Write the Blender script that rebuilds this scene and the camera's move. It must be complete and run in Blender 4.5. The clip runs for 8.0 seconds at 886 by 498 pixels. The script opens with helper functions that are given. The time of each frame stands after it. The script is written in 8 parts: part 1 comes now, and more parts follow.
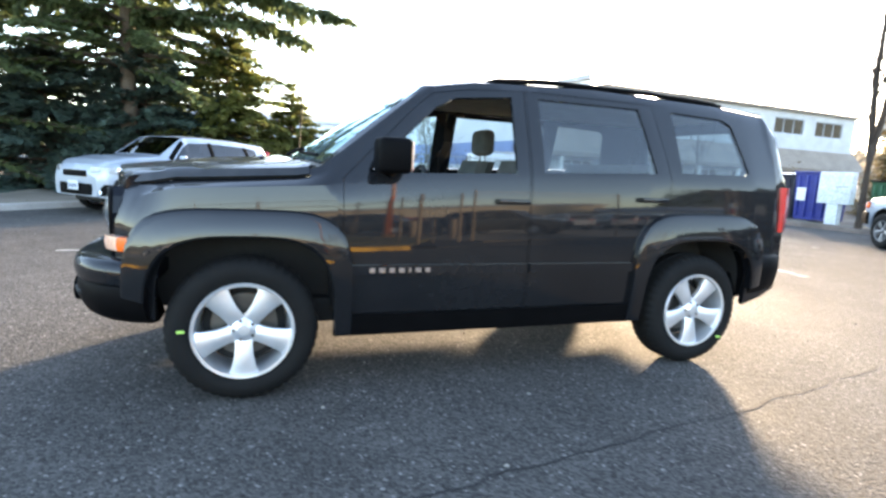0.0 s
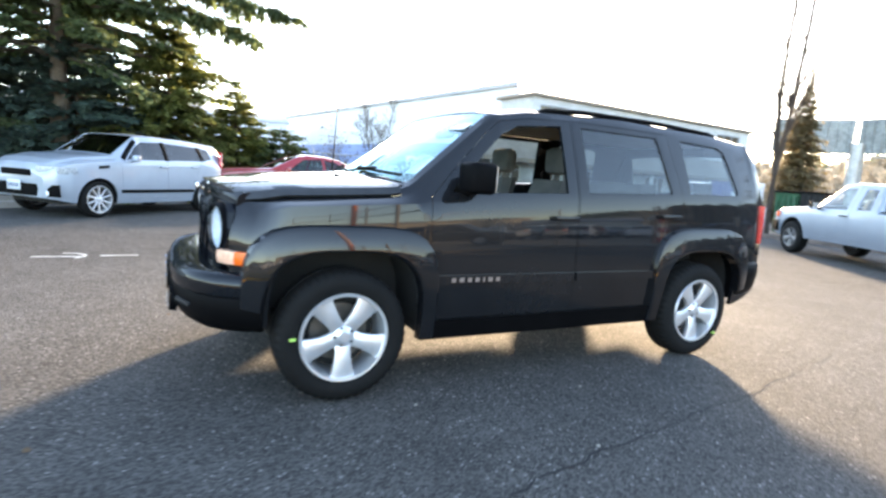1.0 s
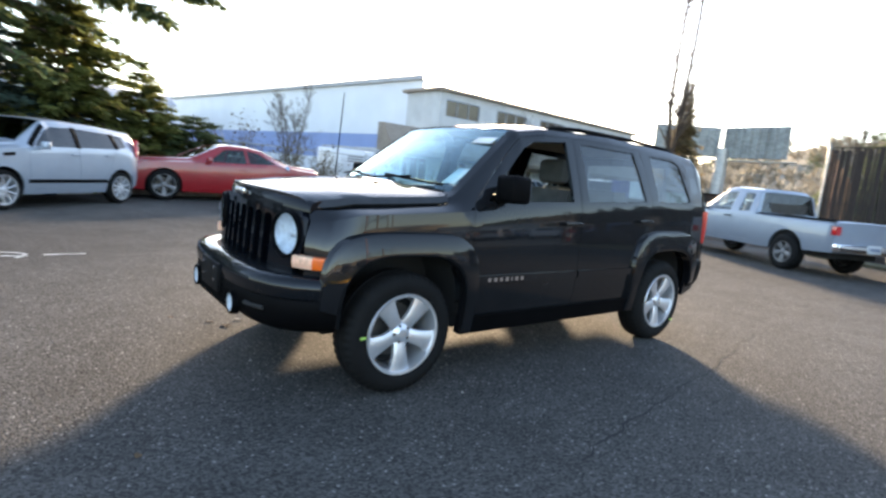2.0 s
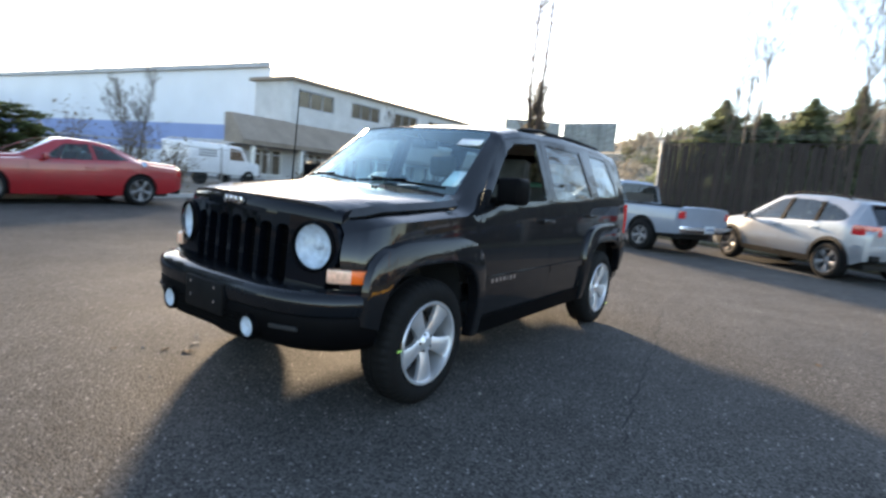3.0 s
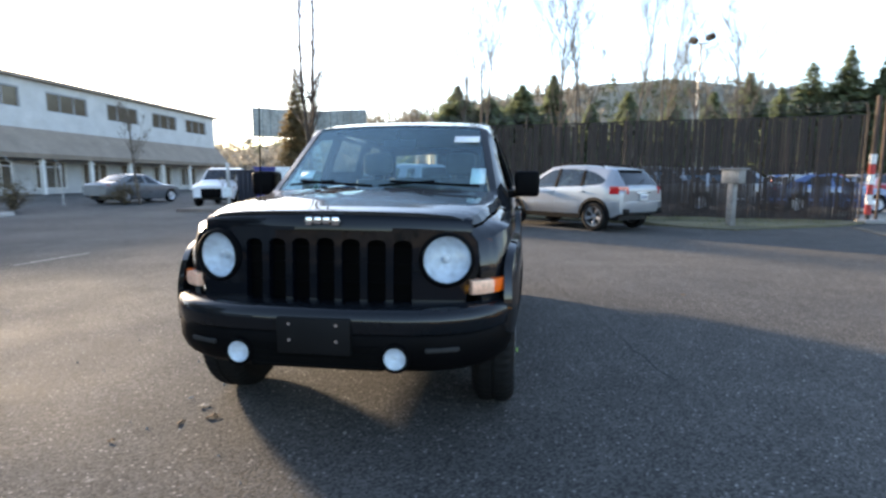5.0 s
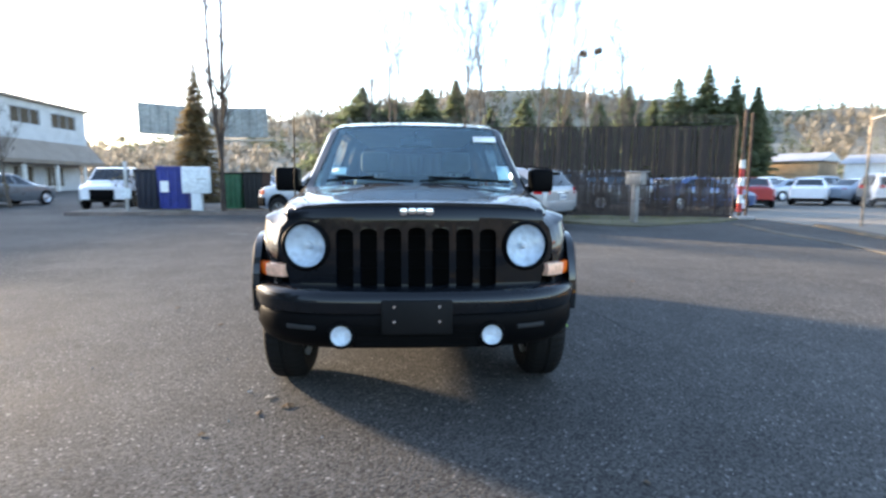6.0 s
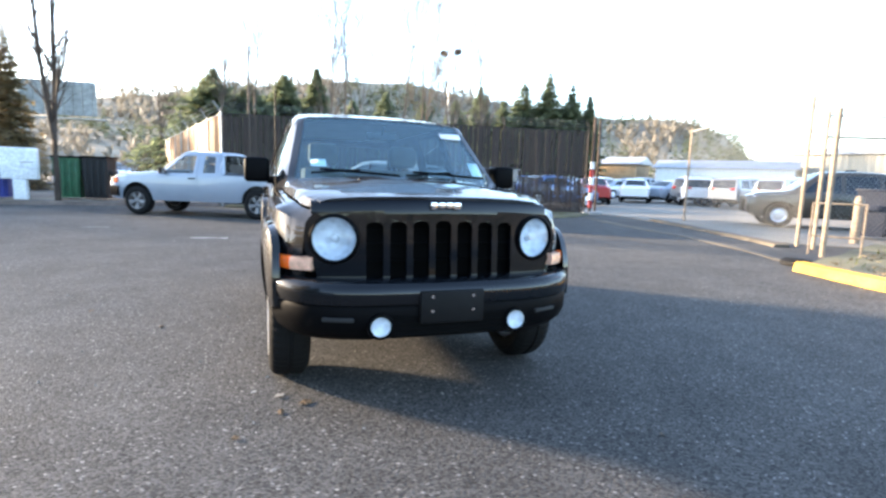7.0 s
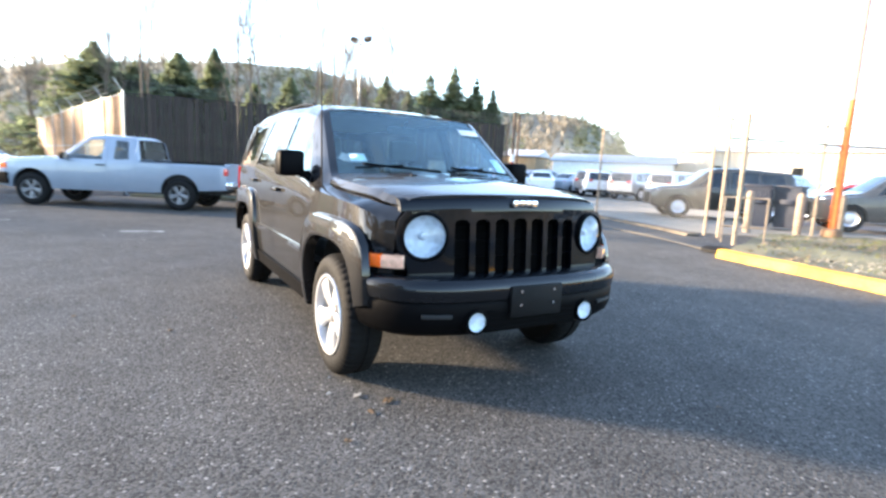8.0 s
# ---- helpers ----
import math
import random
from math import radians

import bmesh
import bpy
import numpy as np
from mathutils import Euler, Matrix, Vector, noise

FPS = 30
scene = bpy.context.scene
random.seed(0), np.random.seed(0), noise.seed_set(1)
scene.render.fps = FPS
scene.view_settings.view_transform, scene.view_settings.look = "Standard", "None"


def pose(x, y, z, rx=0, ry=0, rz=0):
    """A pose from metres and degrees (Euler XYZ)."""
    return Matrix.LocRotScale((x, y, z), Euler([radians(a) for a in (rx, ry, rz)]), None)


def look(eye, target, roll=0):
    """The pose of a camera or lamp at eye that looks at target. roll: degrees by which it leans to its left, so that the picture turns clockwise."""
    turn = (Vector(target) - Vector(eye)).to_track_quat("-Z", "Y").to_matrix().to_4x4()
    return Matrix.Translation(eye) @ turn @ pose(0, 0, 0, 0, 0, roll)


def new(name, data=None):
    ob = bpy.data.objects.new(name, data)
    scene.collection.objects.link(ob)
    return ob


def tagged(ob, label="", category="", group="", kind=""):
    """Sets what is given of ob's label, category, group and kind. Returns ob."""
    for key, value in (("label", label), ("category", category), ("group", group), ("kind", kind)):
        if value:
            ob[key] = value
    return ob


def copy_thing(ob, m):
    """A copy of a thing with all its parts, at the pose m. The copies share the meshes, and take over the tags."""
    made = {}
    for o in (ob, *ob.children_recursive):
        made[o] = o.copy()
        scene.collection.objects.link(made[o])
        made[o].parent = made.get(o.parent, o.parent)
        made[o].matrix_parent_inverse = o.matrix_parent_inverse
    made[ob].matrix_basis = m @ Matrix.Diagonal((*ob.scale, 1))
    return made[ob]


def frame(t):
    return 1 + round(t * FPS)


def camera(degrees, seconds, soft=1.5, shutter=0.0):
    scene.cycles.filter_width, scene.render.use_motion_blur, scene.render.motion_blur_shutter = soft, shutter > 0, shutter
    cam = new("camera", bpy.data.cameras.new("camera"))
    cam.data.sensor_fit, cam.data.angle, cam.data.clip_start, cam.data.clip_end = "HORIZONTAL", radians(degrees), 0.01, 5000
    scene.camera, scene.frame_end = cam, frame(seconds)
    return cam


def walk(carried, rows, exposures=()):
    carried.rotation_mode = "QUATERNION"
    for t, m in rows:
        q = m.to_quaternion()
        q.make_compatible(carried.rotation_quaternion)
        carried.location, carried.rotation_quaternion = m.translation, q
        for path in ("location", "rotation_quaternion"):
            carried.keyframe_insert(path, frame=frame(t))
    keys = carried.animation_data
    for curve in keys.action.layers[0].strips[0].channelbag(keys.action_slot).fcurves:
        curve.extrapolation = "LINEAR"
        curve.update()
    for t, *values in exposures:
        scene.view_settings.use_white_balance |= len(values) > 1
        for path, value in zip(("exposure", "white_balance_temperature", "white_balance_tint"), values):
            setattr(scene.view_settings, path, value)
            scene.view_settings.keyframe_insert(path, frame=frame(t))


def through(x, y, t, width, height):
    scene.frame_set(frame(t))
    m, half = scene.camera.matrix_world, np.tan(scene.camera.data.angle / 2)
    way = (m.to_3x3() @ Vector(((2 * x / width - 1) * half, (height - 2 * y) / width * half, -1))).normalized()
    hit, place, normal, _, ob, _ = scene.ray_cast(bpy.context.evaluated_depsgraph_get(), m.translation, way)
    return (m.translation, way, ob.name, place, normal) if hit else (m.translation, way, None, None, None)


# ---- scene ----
cam = camera(80.0, 8.0, 2.5, 0.55)
PATH = [
    (0, (1.234, 3.367, 1.137), (0.588, 1.498, 0.838), 3.0),
    (0.5, (1.614, 3.172, 1.145), (0.847, 1.344, 0.881), 4.4),
    (1, (2.09, 3.335, 1.195), (1.18, 1.578, 0.916), 4.2),
    (1.5, (2.594, 3.472, 1.257), (1.539, 1.797, 0.971), 3.5),
    (1.7, (2.738, 3.373, 1.251), (1.614, 1.74, 0.981), 4.9),
    (2.8, (3.429, 2.59, 1.217), (1.888, 1.352, 0.911), 4.4),
    (3, (3.547, 2.468, 1.221), (1.93, 1.319, 0.963), 4.9),
    (3.5, (3.811, 2.105, 1.234), (2.074, 1.159, 0.939), 4.2),
    (4, (3.97, 1.692, 1.231), (2.162, 0.89, 0.934), 4.2),
    (4.5, (4.109, 1.27, 1.245), (2.181, 0.811, 0.977), 2.9),
    (5, (4.197, 0.859, 1.218), (2.235, 0.576, 0.955), 0.1),
    (5.2, (4.223, 0.695, 1.236), (2.254, 0.5, 0.947), 0.2),
    (6.3, (4.547, -0.267, 1.163), (2.58, -0.002, 0.917), 0.1),
    (6.5, (4.525, -0.433, 1.178), (2.583, -0.034, 0.917), 0.2),
    (7, (4.481, -0.878, 1.174), (2.608, -0.23, 0.906), 1.9),
    (7.5, (4.334, -1.3, 1.152), (2.511, -0.513, 0.904), 1.0),
    (8, (4.161, -1.753, 1.183), (2.448, -0.762, 0.891), 2.8),
]
EXPOSURES = [(0, 3.55, 7900, 14), (1.0, 3.5, 7900, 14), (1.5, 2.98, 7800, 14), (3.5, 2.45, 7600, 14), (5, 2.5, 7300, 14), (6.5, 3.0, 7000, 13), (8, 3.25, 7000, 13)]
walk(cam, [(t, look(eye, target, roll)) for t, eye, target, roll in PATH], EXPOSURES)

# ---------------------------------------------------------------- light
SUN_AZ, SUN_EL = -129.5, 11.2
world = bpy.data.worlds.new("sky")
scene.world = world
world.use_nodes = True
wn = world.node_tree
sky = wn.nodes.new("ShaderNodeTexSky")
sky.sky_type = "NISHITA"
sky.sun_disc = False
sky.sun_elevation = radians(SUN_EL)
sky.sun_rotation = radians(90 - SUN_AZ)
sky.air_density, sky.dust_density, sky.ozone_density = 0.8, 0.5, 1.5
wn.links.new(sky.outputs[0], wn.nodes["Background"].inputs[0])
wn.nodes["Background"].inputs[1].default_value = 0.15

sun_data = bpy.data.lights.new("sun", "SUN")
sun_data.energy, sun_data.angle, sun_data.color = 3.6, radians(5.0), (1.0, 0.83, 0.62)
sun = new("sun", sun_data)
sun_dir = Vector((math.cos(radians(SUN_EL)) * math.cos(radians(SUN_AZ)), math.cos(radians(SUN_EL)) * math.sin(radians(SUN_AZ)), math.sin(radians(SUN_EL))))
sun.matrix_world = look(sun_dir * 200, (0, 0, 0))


# ---------------------------------------------------------------- materials
def mat(name, color, rough=0.5, metal=0.0, noise_scale=0.0, dark=0.8, bump=0.0, bump_scale=0.0, coat=0.0, fine=0.0, spec=0.5, random_tint=0.0):
    """A principled surface with broad stains, fine grain and relief."""
    m = bpy.data.materials.new(name)
    m.use_nodes = True
    nt = m.node_tree
    b = nt.nodes["Principled BSDF"]
    b.inputs["Roughness"].default_value = rough
    b.inputs["Metallic"].default_value = metal
    b.inputs["Coat Weight"].default_value = coat
    b.inputs["Coat Roughness"].default_value = 0.04
    b.inputs["Specular IOR Level"].default_value = spec
    b.inputs["Base Color"].default_value = (*color, 1)
    co = nt.nodes.new("ShaderNodeTexCoord")
    src = None
    if noise_scale:
        n = nt.nodes.new("ShaderNodeTexNoise")
        n.inputs["Scale"].default_value, n.inputs["Detail"].default_value = noise_scale, 6
        nt.links.new(co.outputs["Object"], n.inputs["Vector"])
        r = nt.nodes.new("ShaderNodeMapRange")
        r.inputs[1].default_value, r.inputs[2].default_value = 0.3, 0.7
        r.inputs[3].default_value, r.inputs[4].default_value = dark, 2 - dark
        nt.links.new(n.outputs["Fac"], r.inputs[0])
        src = r.outputs[0]
    if fine:
        n2 = nt.nodes.new("ShaderNodeTexNoise")
        n2.inputs["Scale"].default_value, n2.inputs["Detail"].default_value = fine, 3
        nt.links.new(co.outputs["Object"], n2.inputs["Vector"])
        r2 = nt.nodes.new("ShaderNodeMapRange")
        r2.inputs[1].default_value, r2.inputs[2].default_value = 0.3, 0.7
        r2.inputs[3].default_value, r2.inputs[4].default_value = 0.75, 1.25
        nt.links.new(n2.outputs["Fac"], r2.inputs[0])
        if src:
            mu = nt.nodes.new("ShaderNodeMath")
            mu.operation = "MULTIPLY"
            nt.links.new(src, mu.inputs[0])
            nt.links.new(r2.outputs[0], mu.inputs[1])
            src = mu.outputs[0]
        else:
            src = r2.outputs[0]
    if random_tint:
        oi = nt.nodes.new("ShaderNodeObjectInfo")
        r3 = nt.nodes.new("ShaderNodeMapRange")
        r3.inputs[3].default_value, r3.inputs[4].default_value = 1 - random_tint, 1 + random_tint
        nt.links.new(oi.outputs["Random"], r3.inputs[0])
        if src:
            mu = nt.nodes.new("ShaderNodeMath")
            mu.operation = "MULTIPLY"
            nt.links.new(src, mu.inputs[0])
            nt.links.new(r3.outputs[0], mu.inputs[1])
            src = mu.outputs[0]
        else:
            src = r3.outputs[0]
    if src:
        mx = nt.nodes.new("ShaderNodeVectorMath")
        mx.operation = "SCALE"
        mx.inputs[0].default_value = color
        nt.links.new(src, mx.inputs["Scale"])
        nt.links.new(mx.outputs[0], b.inputs["Base Color"])
    if bump:
        n3 = nt.nodes.new("ShaderNodeTexNoise")
        n3.inputs["Scale"].default_value, n3.inputs["Detail"].default_value = bump_scale or 60, 5
        nt.links.new(co.outputs["Object"], n3.inputs["Vector"])
        bp = nt.nodes.new("ShaderNodeBump")
        bp.inputs["Strength"].default_value, bp.inputs["Distance"].default_value = bump, 0.02
        nt.links.new(n3.outputs["Fac"], bp.inputs["Height"])
        nt.links.new(bp.outputs[0], b.inputs["Normal"])
    return m


def glass_mat(name, tint, gloss=0.02, ior=1.5, dust=0.0, sheen=(1, 1, 1)):
    """A thin pane: tinted see-through with a mirror gloss that grows at a slant."""
    m = bpy.data.materials.new(name)
    m.use_nodes = True
    nt = m.node_tree
    nt.nodes.remove(nt.nodes["Principled BSDF"])
    out = nt.nodes["Material Output"]
    tr = nt.nodes.new("ShaderNodeBsdfTransparent")
    tr.inputs[0].default_value = (*tint, 1)
    gl = nt.nodes.new("ShaderNodeBsdfGlossy")
    gl.inputs["Roughness"].default_value = gloss
    gl.inputs["Color"].default_value = (*sheen, 1)
    lw_ = nt.nodes.new("ShaderNodeLayerWeight")
    lw_.inputs["Blend"].default_value = 0.5
    pw = nt.nodes.new("ShaderNodeMath")
    pw.operation = "POWER"
    pw.inputs[1].default_value = 5.0
    nt.links.new(lw_.outputs["Facing"], pw.inputs[0])
    f0 = ((ior - 1) / (ior + 1)) ** 2
    fr = nt.nodes.new("ShaderNodeMapRange")
    fr.inputs[3].default_value, fr.inputs[4].default_value = f0, 1.0
    nt.links.new(pw.outputs[0], fr.inputs[0])
    mx = nt.nodes.new("ShaderNodeMixShader")
    nt.links.new(fr.outputs[0], mx.inputs[0])
    nt.links.new(tr.outputs[0], mx.inputs[1])
    nt.links.new(gl.outputs[0], mx.inputs[2])
    nt.links.new(mx.outputs[0], out.inputs[0])
    if dust:
        df = nt.nodes.new("ShaderNodeBsdfDiffuse")
        # Blue-grey film: dust, with reflected sky put into its colour.
        df.inputs[0].default_value = (0.46, 0.55, 0.6, 1)
        co = nt.nodes.new("ShaderNodeTexCoord")
        n = nt.nodes.new("ShaderNodeTexNoise")
        n.inputs["Scale"].default_value, n.inputs["Detail"].default_value = 3.0, 6
        nt.links.new(co.outputs["Object"], n.inputs["Vector"])
        r = nt.nodes.new("ShaderNodeMapRange")
        r.inputs[1].default_value, r.inputs[2].default_value = 0.3, 0.7
        r.inputs[3].default_value, r.inputs[4].default_value = dust * 0.5, dust * 1.5
        nt.links.new(n.outputs["Fac"], r.inputs[0])
        mx2 = nt.nodes.new("ShaderNodeMixShader")
        nt.links.new(r.outputs[0], mx2.inputs[0])
        nt.links.new(mx.outputs[0], mx2.inputs[1])
        nt.links.new(df.outputs[0], mx2.inputs[2])
        nt.links.new(mx2.outputs[0], out.inputs[0])
    return m


def asphalt_mat():
    m = bpy.data.materials.new("asphalt")
    m.use_nodes = True
    nt = m.node_tree
    b = nt.nodes["Principled BSDF"]
    co = nt.nodes.new("ShaderNodeTexCoord")

    def noise_node(scale, detail, rough=0.6):
        n = nt.nodes.new("ShaderNodeTexNoise")
        n.inputs["Scale"].default_value, n.inputs["Detail"].default_value, n.inputs["Roughness"].default_value = scale, detail, rough
        nt.links.new(co.outputs["Object"], n.inputs["Vector"])
        return n.outputs["Fac"]

    def ramp(src, a, c, lo, hi):
        r = nt.nodes.new("ShaderNodeMapRange")
        for i, v in enumerate((a, c, lo, hi)):
            r.inputs[i + 1].default_value = v
        nt.links.new(src, r.inputs[0])
        return r.outputs[0]

    def times(p, q):
        u = nt.nodes.new("ShaderNodeMath")
        u.operation = "MULTIPLY"
        nt.links.new(p, u.inputs[0])
        nt.links.new(q, u.inputs[1])
        return u.outputs[0]

    vo = nt.nodes.new("ShaderNodeTexVoronoi")
    vo.inputs["Scale"].default_value = 95
    nt.links.new(co.outputs["Object"], vo.inputs["Vector"])
    sep = nt.nodes.new("ShaderNodeSeparateColor")
    nt.links.new(vo.outputs["Color"], sep.inputs[0])
    stones = ramp(sep.outputs[0], 0.0, 1.0, 0.38, 1.5)
    pale = nt.nodes.new("ShaderNodeMath")
    pale.operation = "GREATER_THAN"
    pale.inputs[1].default_value = 0.983
    nt.links.new(sep.outputs[1], pale.inputs[0])
    add = nt.nodes.new("ShaderNodeMath")
    add.operation = "MULTIPLY_ADD"
    add.inputs[1].default_value = 2.2
    nt.links.new(pale.outputs[0], add.inputs[0])
    nt.links.new(stones, add.inputs[2])
    broad = ramp(noise_node(0.22, 5), 0.3, 0.7, 0.72, 1.25)
    mid = ramp(noise_node(2.3, 6), 0.3, 0.72, 0.86, 1.16)
    v = times(times(add.outputs[0], broad), mid)
    sc = nt.nodes.new("ShaderNodeVectorMath")
    sc.operation = "SCALE"
    sc.inputs[0].default_value = (0.076, 0.072, 0.067)
    nt.links.new(v, sc.inputs["Scale"])
    nt.links.new(sc.outputs[0], b.inputs["Base Color"])
    rr = ramp(noise_node(0.5, 4), 0.3, 0.7, 0.75, 0.95)
    nt.links.new(rr, b.inputs["Roughness"])
    b.inputs["Specular IOR Level"].default_value = 0.16
    bp = nt.nodes.new("ShaderNodeBump")
    bp.inputs["Strength"].default_value, bp.inputs["Distance"].default_value = 0.7, 0.004
    dist = ramp(vo.outputs["Distance"], 0.0, 0.8, 1.0, 0.0)
    nt.links.new(dist, bp.inputs["Height"])
    bp2 = nt.nodes.new("ShaderNodeBump")
    bp2.inputs["Strength"].default_value, bp2.inputs["Distance"].default_value = 0.16, 0.02
    nt.links.new(noise_node(14, 4), bp2.inputs["Height"])
    nt.links.new(bp.outputs[0], bp2.inputs["Normal"])
    nt.links.new(bp2.outputs[0], b.inputs["Normal"])
    return m


M_ASPHALT = asphalt_mat()
M_PAINT_BLACK = mat("black_paint", (0.002, 0.0024, 0.0036), 0.5, 0, 3, 0.8, coat=0.9, spec=0.05)


def dusty(m, film=(0.11, 0.115, 0.12), most=0.06):
    """Lays an uneven film of road dust over a gloss paint."""
    nt = m.node_tree
    b = nt.nodes["Principled BSDF"]
    co = nt.nodes.new("ShaderNodeTexCoord")
    fac = None
    for scale, lo, hi in ((1.3, 0.32, 0.72), (22.0, 0.25, 0.75)):
        n = nt.nodes.new("ShaderNodeTexNoise")
        n.inputs["Scale"].default_value, n.inputs["Detail"].default_value = scale, 7
        nt.links.new(co.outputs["Object"], n.inputs["Vector"])
        r = nt.nodes.new("ShaderNodeMapRange")
        r.inputs[1].default_value, r.inputs[2].default_value = lo, hi
        nt.links.new(n.outputs["Fac"], r.inputs[0])
        if fac is None:
            r.inputs[3].default_value, r.inputs[4].default_value = 0.15, 1.0
            fac = r.outputs[0]
        else:
            r.inputs[3].default_value, r.inputs[4].default_value = 0.6 * most, most
            mu = nt.nodes.new("ShaderNodeMath")
            mu.operation = "MULTIPLY"
            nt.links.new(fac, mu.inputs[0])
            nt.links.new(r.outputs[0], mu.inputs[1])
            fac = mu.outputs[0]
    df = nt.nodes.new("ShaderNodeBsdfDiffuse")
    df.inputs[0].default_value = (*film, 1)
    mx = nt.nodes.new("ShaderNodeMixShader")
    nt.links.new(fac, mx.inputs[0])
    nt.links.new(b.outputs[0], mx.inputs[1])
    nt.links.new(df.outputs[0], mx.inputs[2])
    nt.links.new(mx.outputs[0], nt.nodes["Material Output"].inputs[0])
    return m


dusty(M_PAINT_BLACK, (0.16, 0.16, 0.16), 0.05)
M_GLOSS_BLACK = dusty(mat("clean_black_paint", (0.0015, 0.0024, 0.0045), 0.5, 0, 3, 0.8, coat=0.5, spec=0.03), (0.10, 0.11, 0.125), 0.008)
M_BUMPER_BLACK = dusty(mat("dusty_bumper_black", (0.002, 0.003, 0.0046), 0.5, 0, 3, 0.8, coat=0.65, spec=0.04), (0.12, 0.13, 0.14), 0.035)
# Hood film holds road dust and, as colour, the sky's sheen.
M_HOOD_BLACK = dusty(mat("dusty_black_hood", (0.003, 0.0035, 0.0045), 0.5, 0, 3, 0.8, coat=1.0, spec=0.05), (0.175, 0.18, 0.185), 0.34)
M_PAINT_SILVER = mat("silver_paint", (0.27, 0.29, 0.315), 0.35, 0.5, 3, 0.95, coat=0.8)
M_PAINT_PALE = mat("pale_silver_paint", (0.33, 0.375, 0.43), 0.38, 0.3, 3, 0.95, coat=0.8)
M_PAINT_TRUCK = mat("silver_blue_truck_paint", (0.25, 0.29, 0.345), 0.38, 0.3, 3, 0.95, coat=0.8)
M_PAINT_WHITE = mat("white_paint", (0.75, 0.76, 0.78), 0.4, 0, 3, 0.95, coat=0.5)
M_PAINT_RED = mat("red_paint", (0.3, 0.008, 0.012), 0.35, 0, 3, 0.9, coat=1.0)
M_PAINT_BROWN = mat("olive_paint", (0.03, 0.026, 0.02), 0.35, 0.2, 3, 0.9, coat=0.8)
M_PAINT_BLUE = mat("blue_paint", (0.05, 0.09, 0.2), 0.35, 0.2, 3, 0.9, coat=0.8)
M_PAINT_DARK = mat("dark_grey_paint", (0.028, 0.031, 0.034), 0.35, 0.2, 3, 0.9, coat=0.8)
M_PAINT_GREY = mat("grey_paint", (0.16, 0.17, 0.18), 0.35, 0.3, 3, 0.9, coat=0.8)
M_PLASTIC = mat("black_plastic", (0.005, 0.005, 0.0053), 0.6, 0, 8, 0.8, bump=0.15, bump_scale=400, spec=0.15)
M_TRIM = mat("satin_black_trim", (0.003, 0.003, 0.0034), 0.5, 0, 8, 0.85, bump=0.06, bump_scale=300, spec=0.04)
M_RUBBER = mat("tyre_rubber", (0.005, 0.005, 0.005), 0.75, 0, 9, 0.75, bump=0.2, bump_scale=150, spec=0.2)
M_ALLOY = mat("silver_alloy", (0.66, 0.67, 0.69), 0.34, 0.7, 12, 0.9)
M_CHROME = mat("chrome", (0.8, 0.8, 0.82), 0.12, 1.0, 8, 0.95)
M_STEEL = mat("brake_steel", (0.13, 0.12, 0.11), 0.5, 0.8, 12, 0.8)
M_DARK = mat("dark_lining", (0.012, 0.012, 0.012), 0.8, 0, 8, 0.8)
M_SEAT = mat("seat_cloth", (0.07, 0.065, 0.06), 0.85, 0, 10, 0.8, bump=0.2, bump_scale=300)
M_BEIGE = mat("beige_cloth", (0.3, 0.26, 0.2), 0.85, 0, 10, 0.85, bump=0.2, bump_scale=300)
M_GLASS = glass_mat("window_glass", (0.8, 0.85, 0.84), 0.015, 1.55)
M_SIDE = glass_mat("tinted_side_glass", (0.6, 0.66, 0.65), 0.015, 1.6)
M_REAR = glass_mat("tinted_rear_side_glass", (0.74, 0.79, 0.8), 0.015, 1.6)
M_TINT = glass_mat("dark_tinted_glass", (0.3, 0.33, 0.35), 0.015, 1.65)
# Windscreen: dust, plus a blue tint that imitates mirrored sky.
M_SCREEN = glass_mat("dusty_windscreen_glass", (0.85, 0.96, 0.97), 0.015, 1.6, 0.03, (0.7, 0.92, 1.0))
# Near-black that stands for the shade inside the nose openings.
M_DUCT_SHADE = mat("black_duct", (0.003, 0.003, 0.003), 0.9, 0, 8, 0.8, spec=0.05)
M_LENS = glass_mat("clear_lens", (0.9, 0.93, 0.95), 0.03)
M_REFLECTOR = mat("lamp_reflector", (0.85, 0.89, 0.93), 0.35, 0.3, 30, 0.9, bump=0.3, bump_scale=60)
M_LAMPGREY = mat("grey_lamp_unit", (0.3, 0.32, 0.34), 0.3, 0.4, 40, 0.5, bump=0.5, bump_scale=50, coat=0.6)
M_LAMPWHITE = mat("bright_lamp_bowl", (0.6, 0.66, 0.72), 0.4, 0.15, 34, 0.8, bump=0.3, bump_scale=60)
M_AMBER_PALE = mat("pale_amber_lens", (0.85, 0.48, 0.33), 0.2, 0.1, 45, 0.8, coat=1.0, bump=0.2, bump_scale=120)
M_AMBER = mat("amber_lens", (0.85, 0.125, 0.008), 0.25, 0, 20, 0.85, coat=0.4, bump=0.2, bump_scale=120)
M_REDLENS = mat("red_lens", (0.5, 0.01, 0.015), 0.15, 0, 20, 0.85, coat=1.0)
M_STICKER = mat("white_paper", (0.75, 0.76, 0.75), 0.7, 0, 20, 0.95)
M_CHALK = mat("green_chalk", (0.35, 0.6, 0.12), 0.9, 0, 60, 0.7)
M_PLATE = mat("plate_enamel", (0.55, 0.58, 0.6), 0.4, 0.1, 15, 0.9)

M_ALLOY_DARK = mat("grey_alloy", (0.2, 0.2, 0.205), 0.4, 0.6, 12, 0.85)


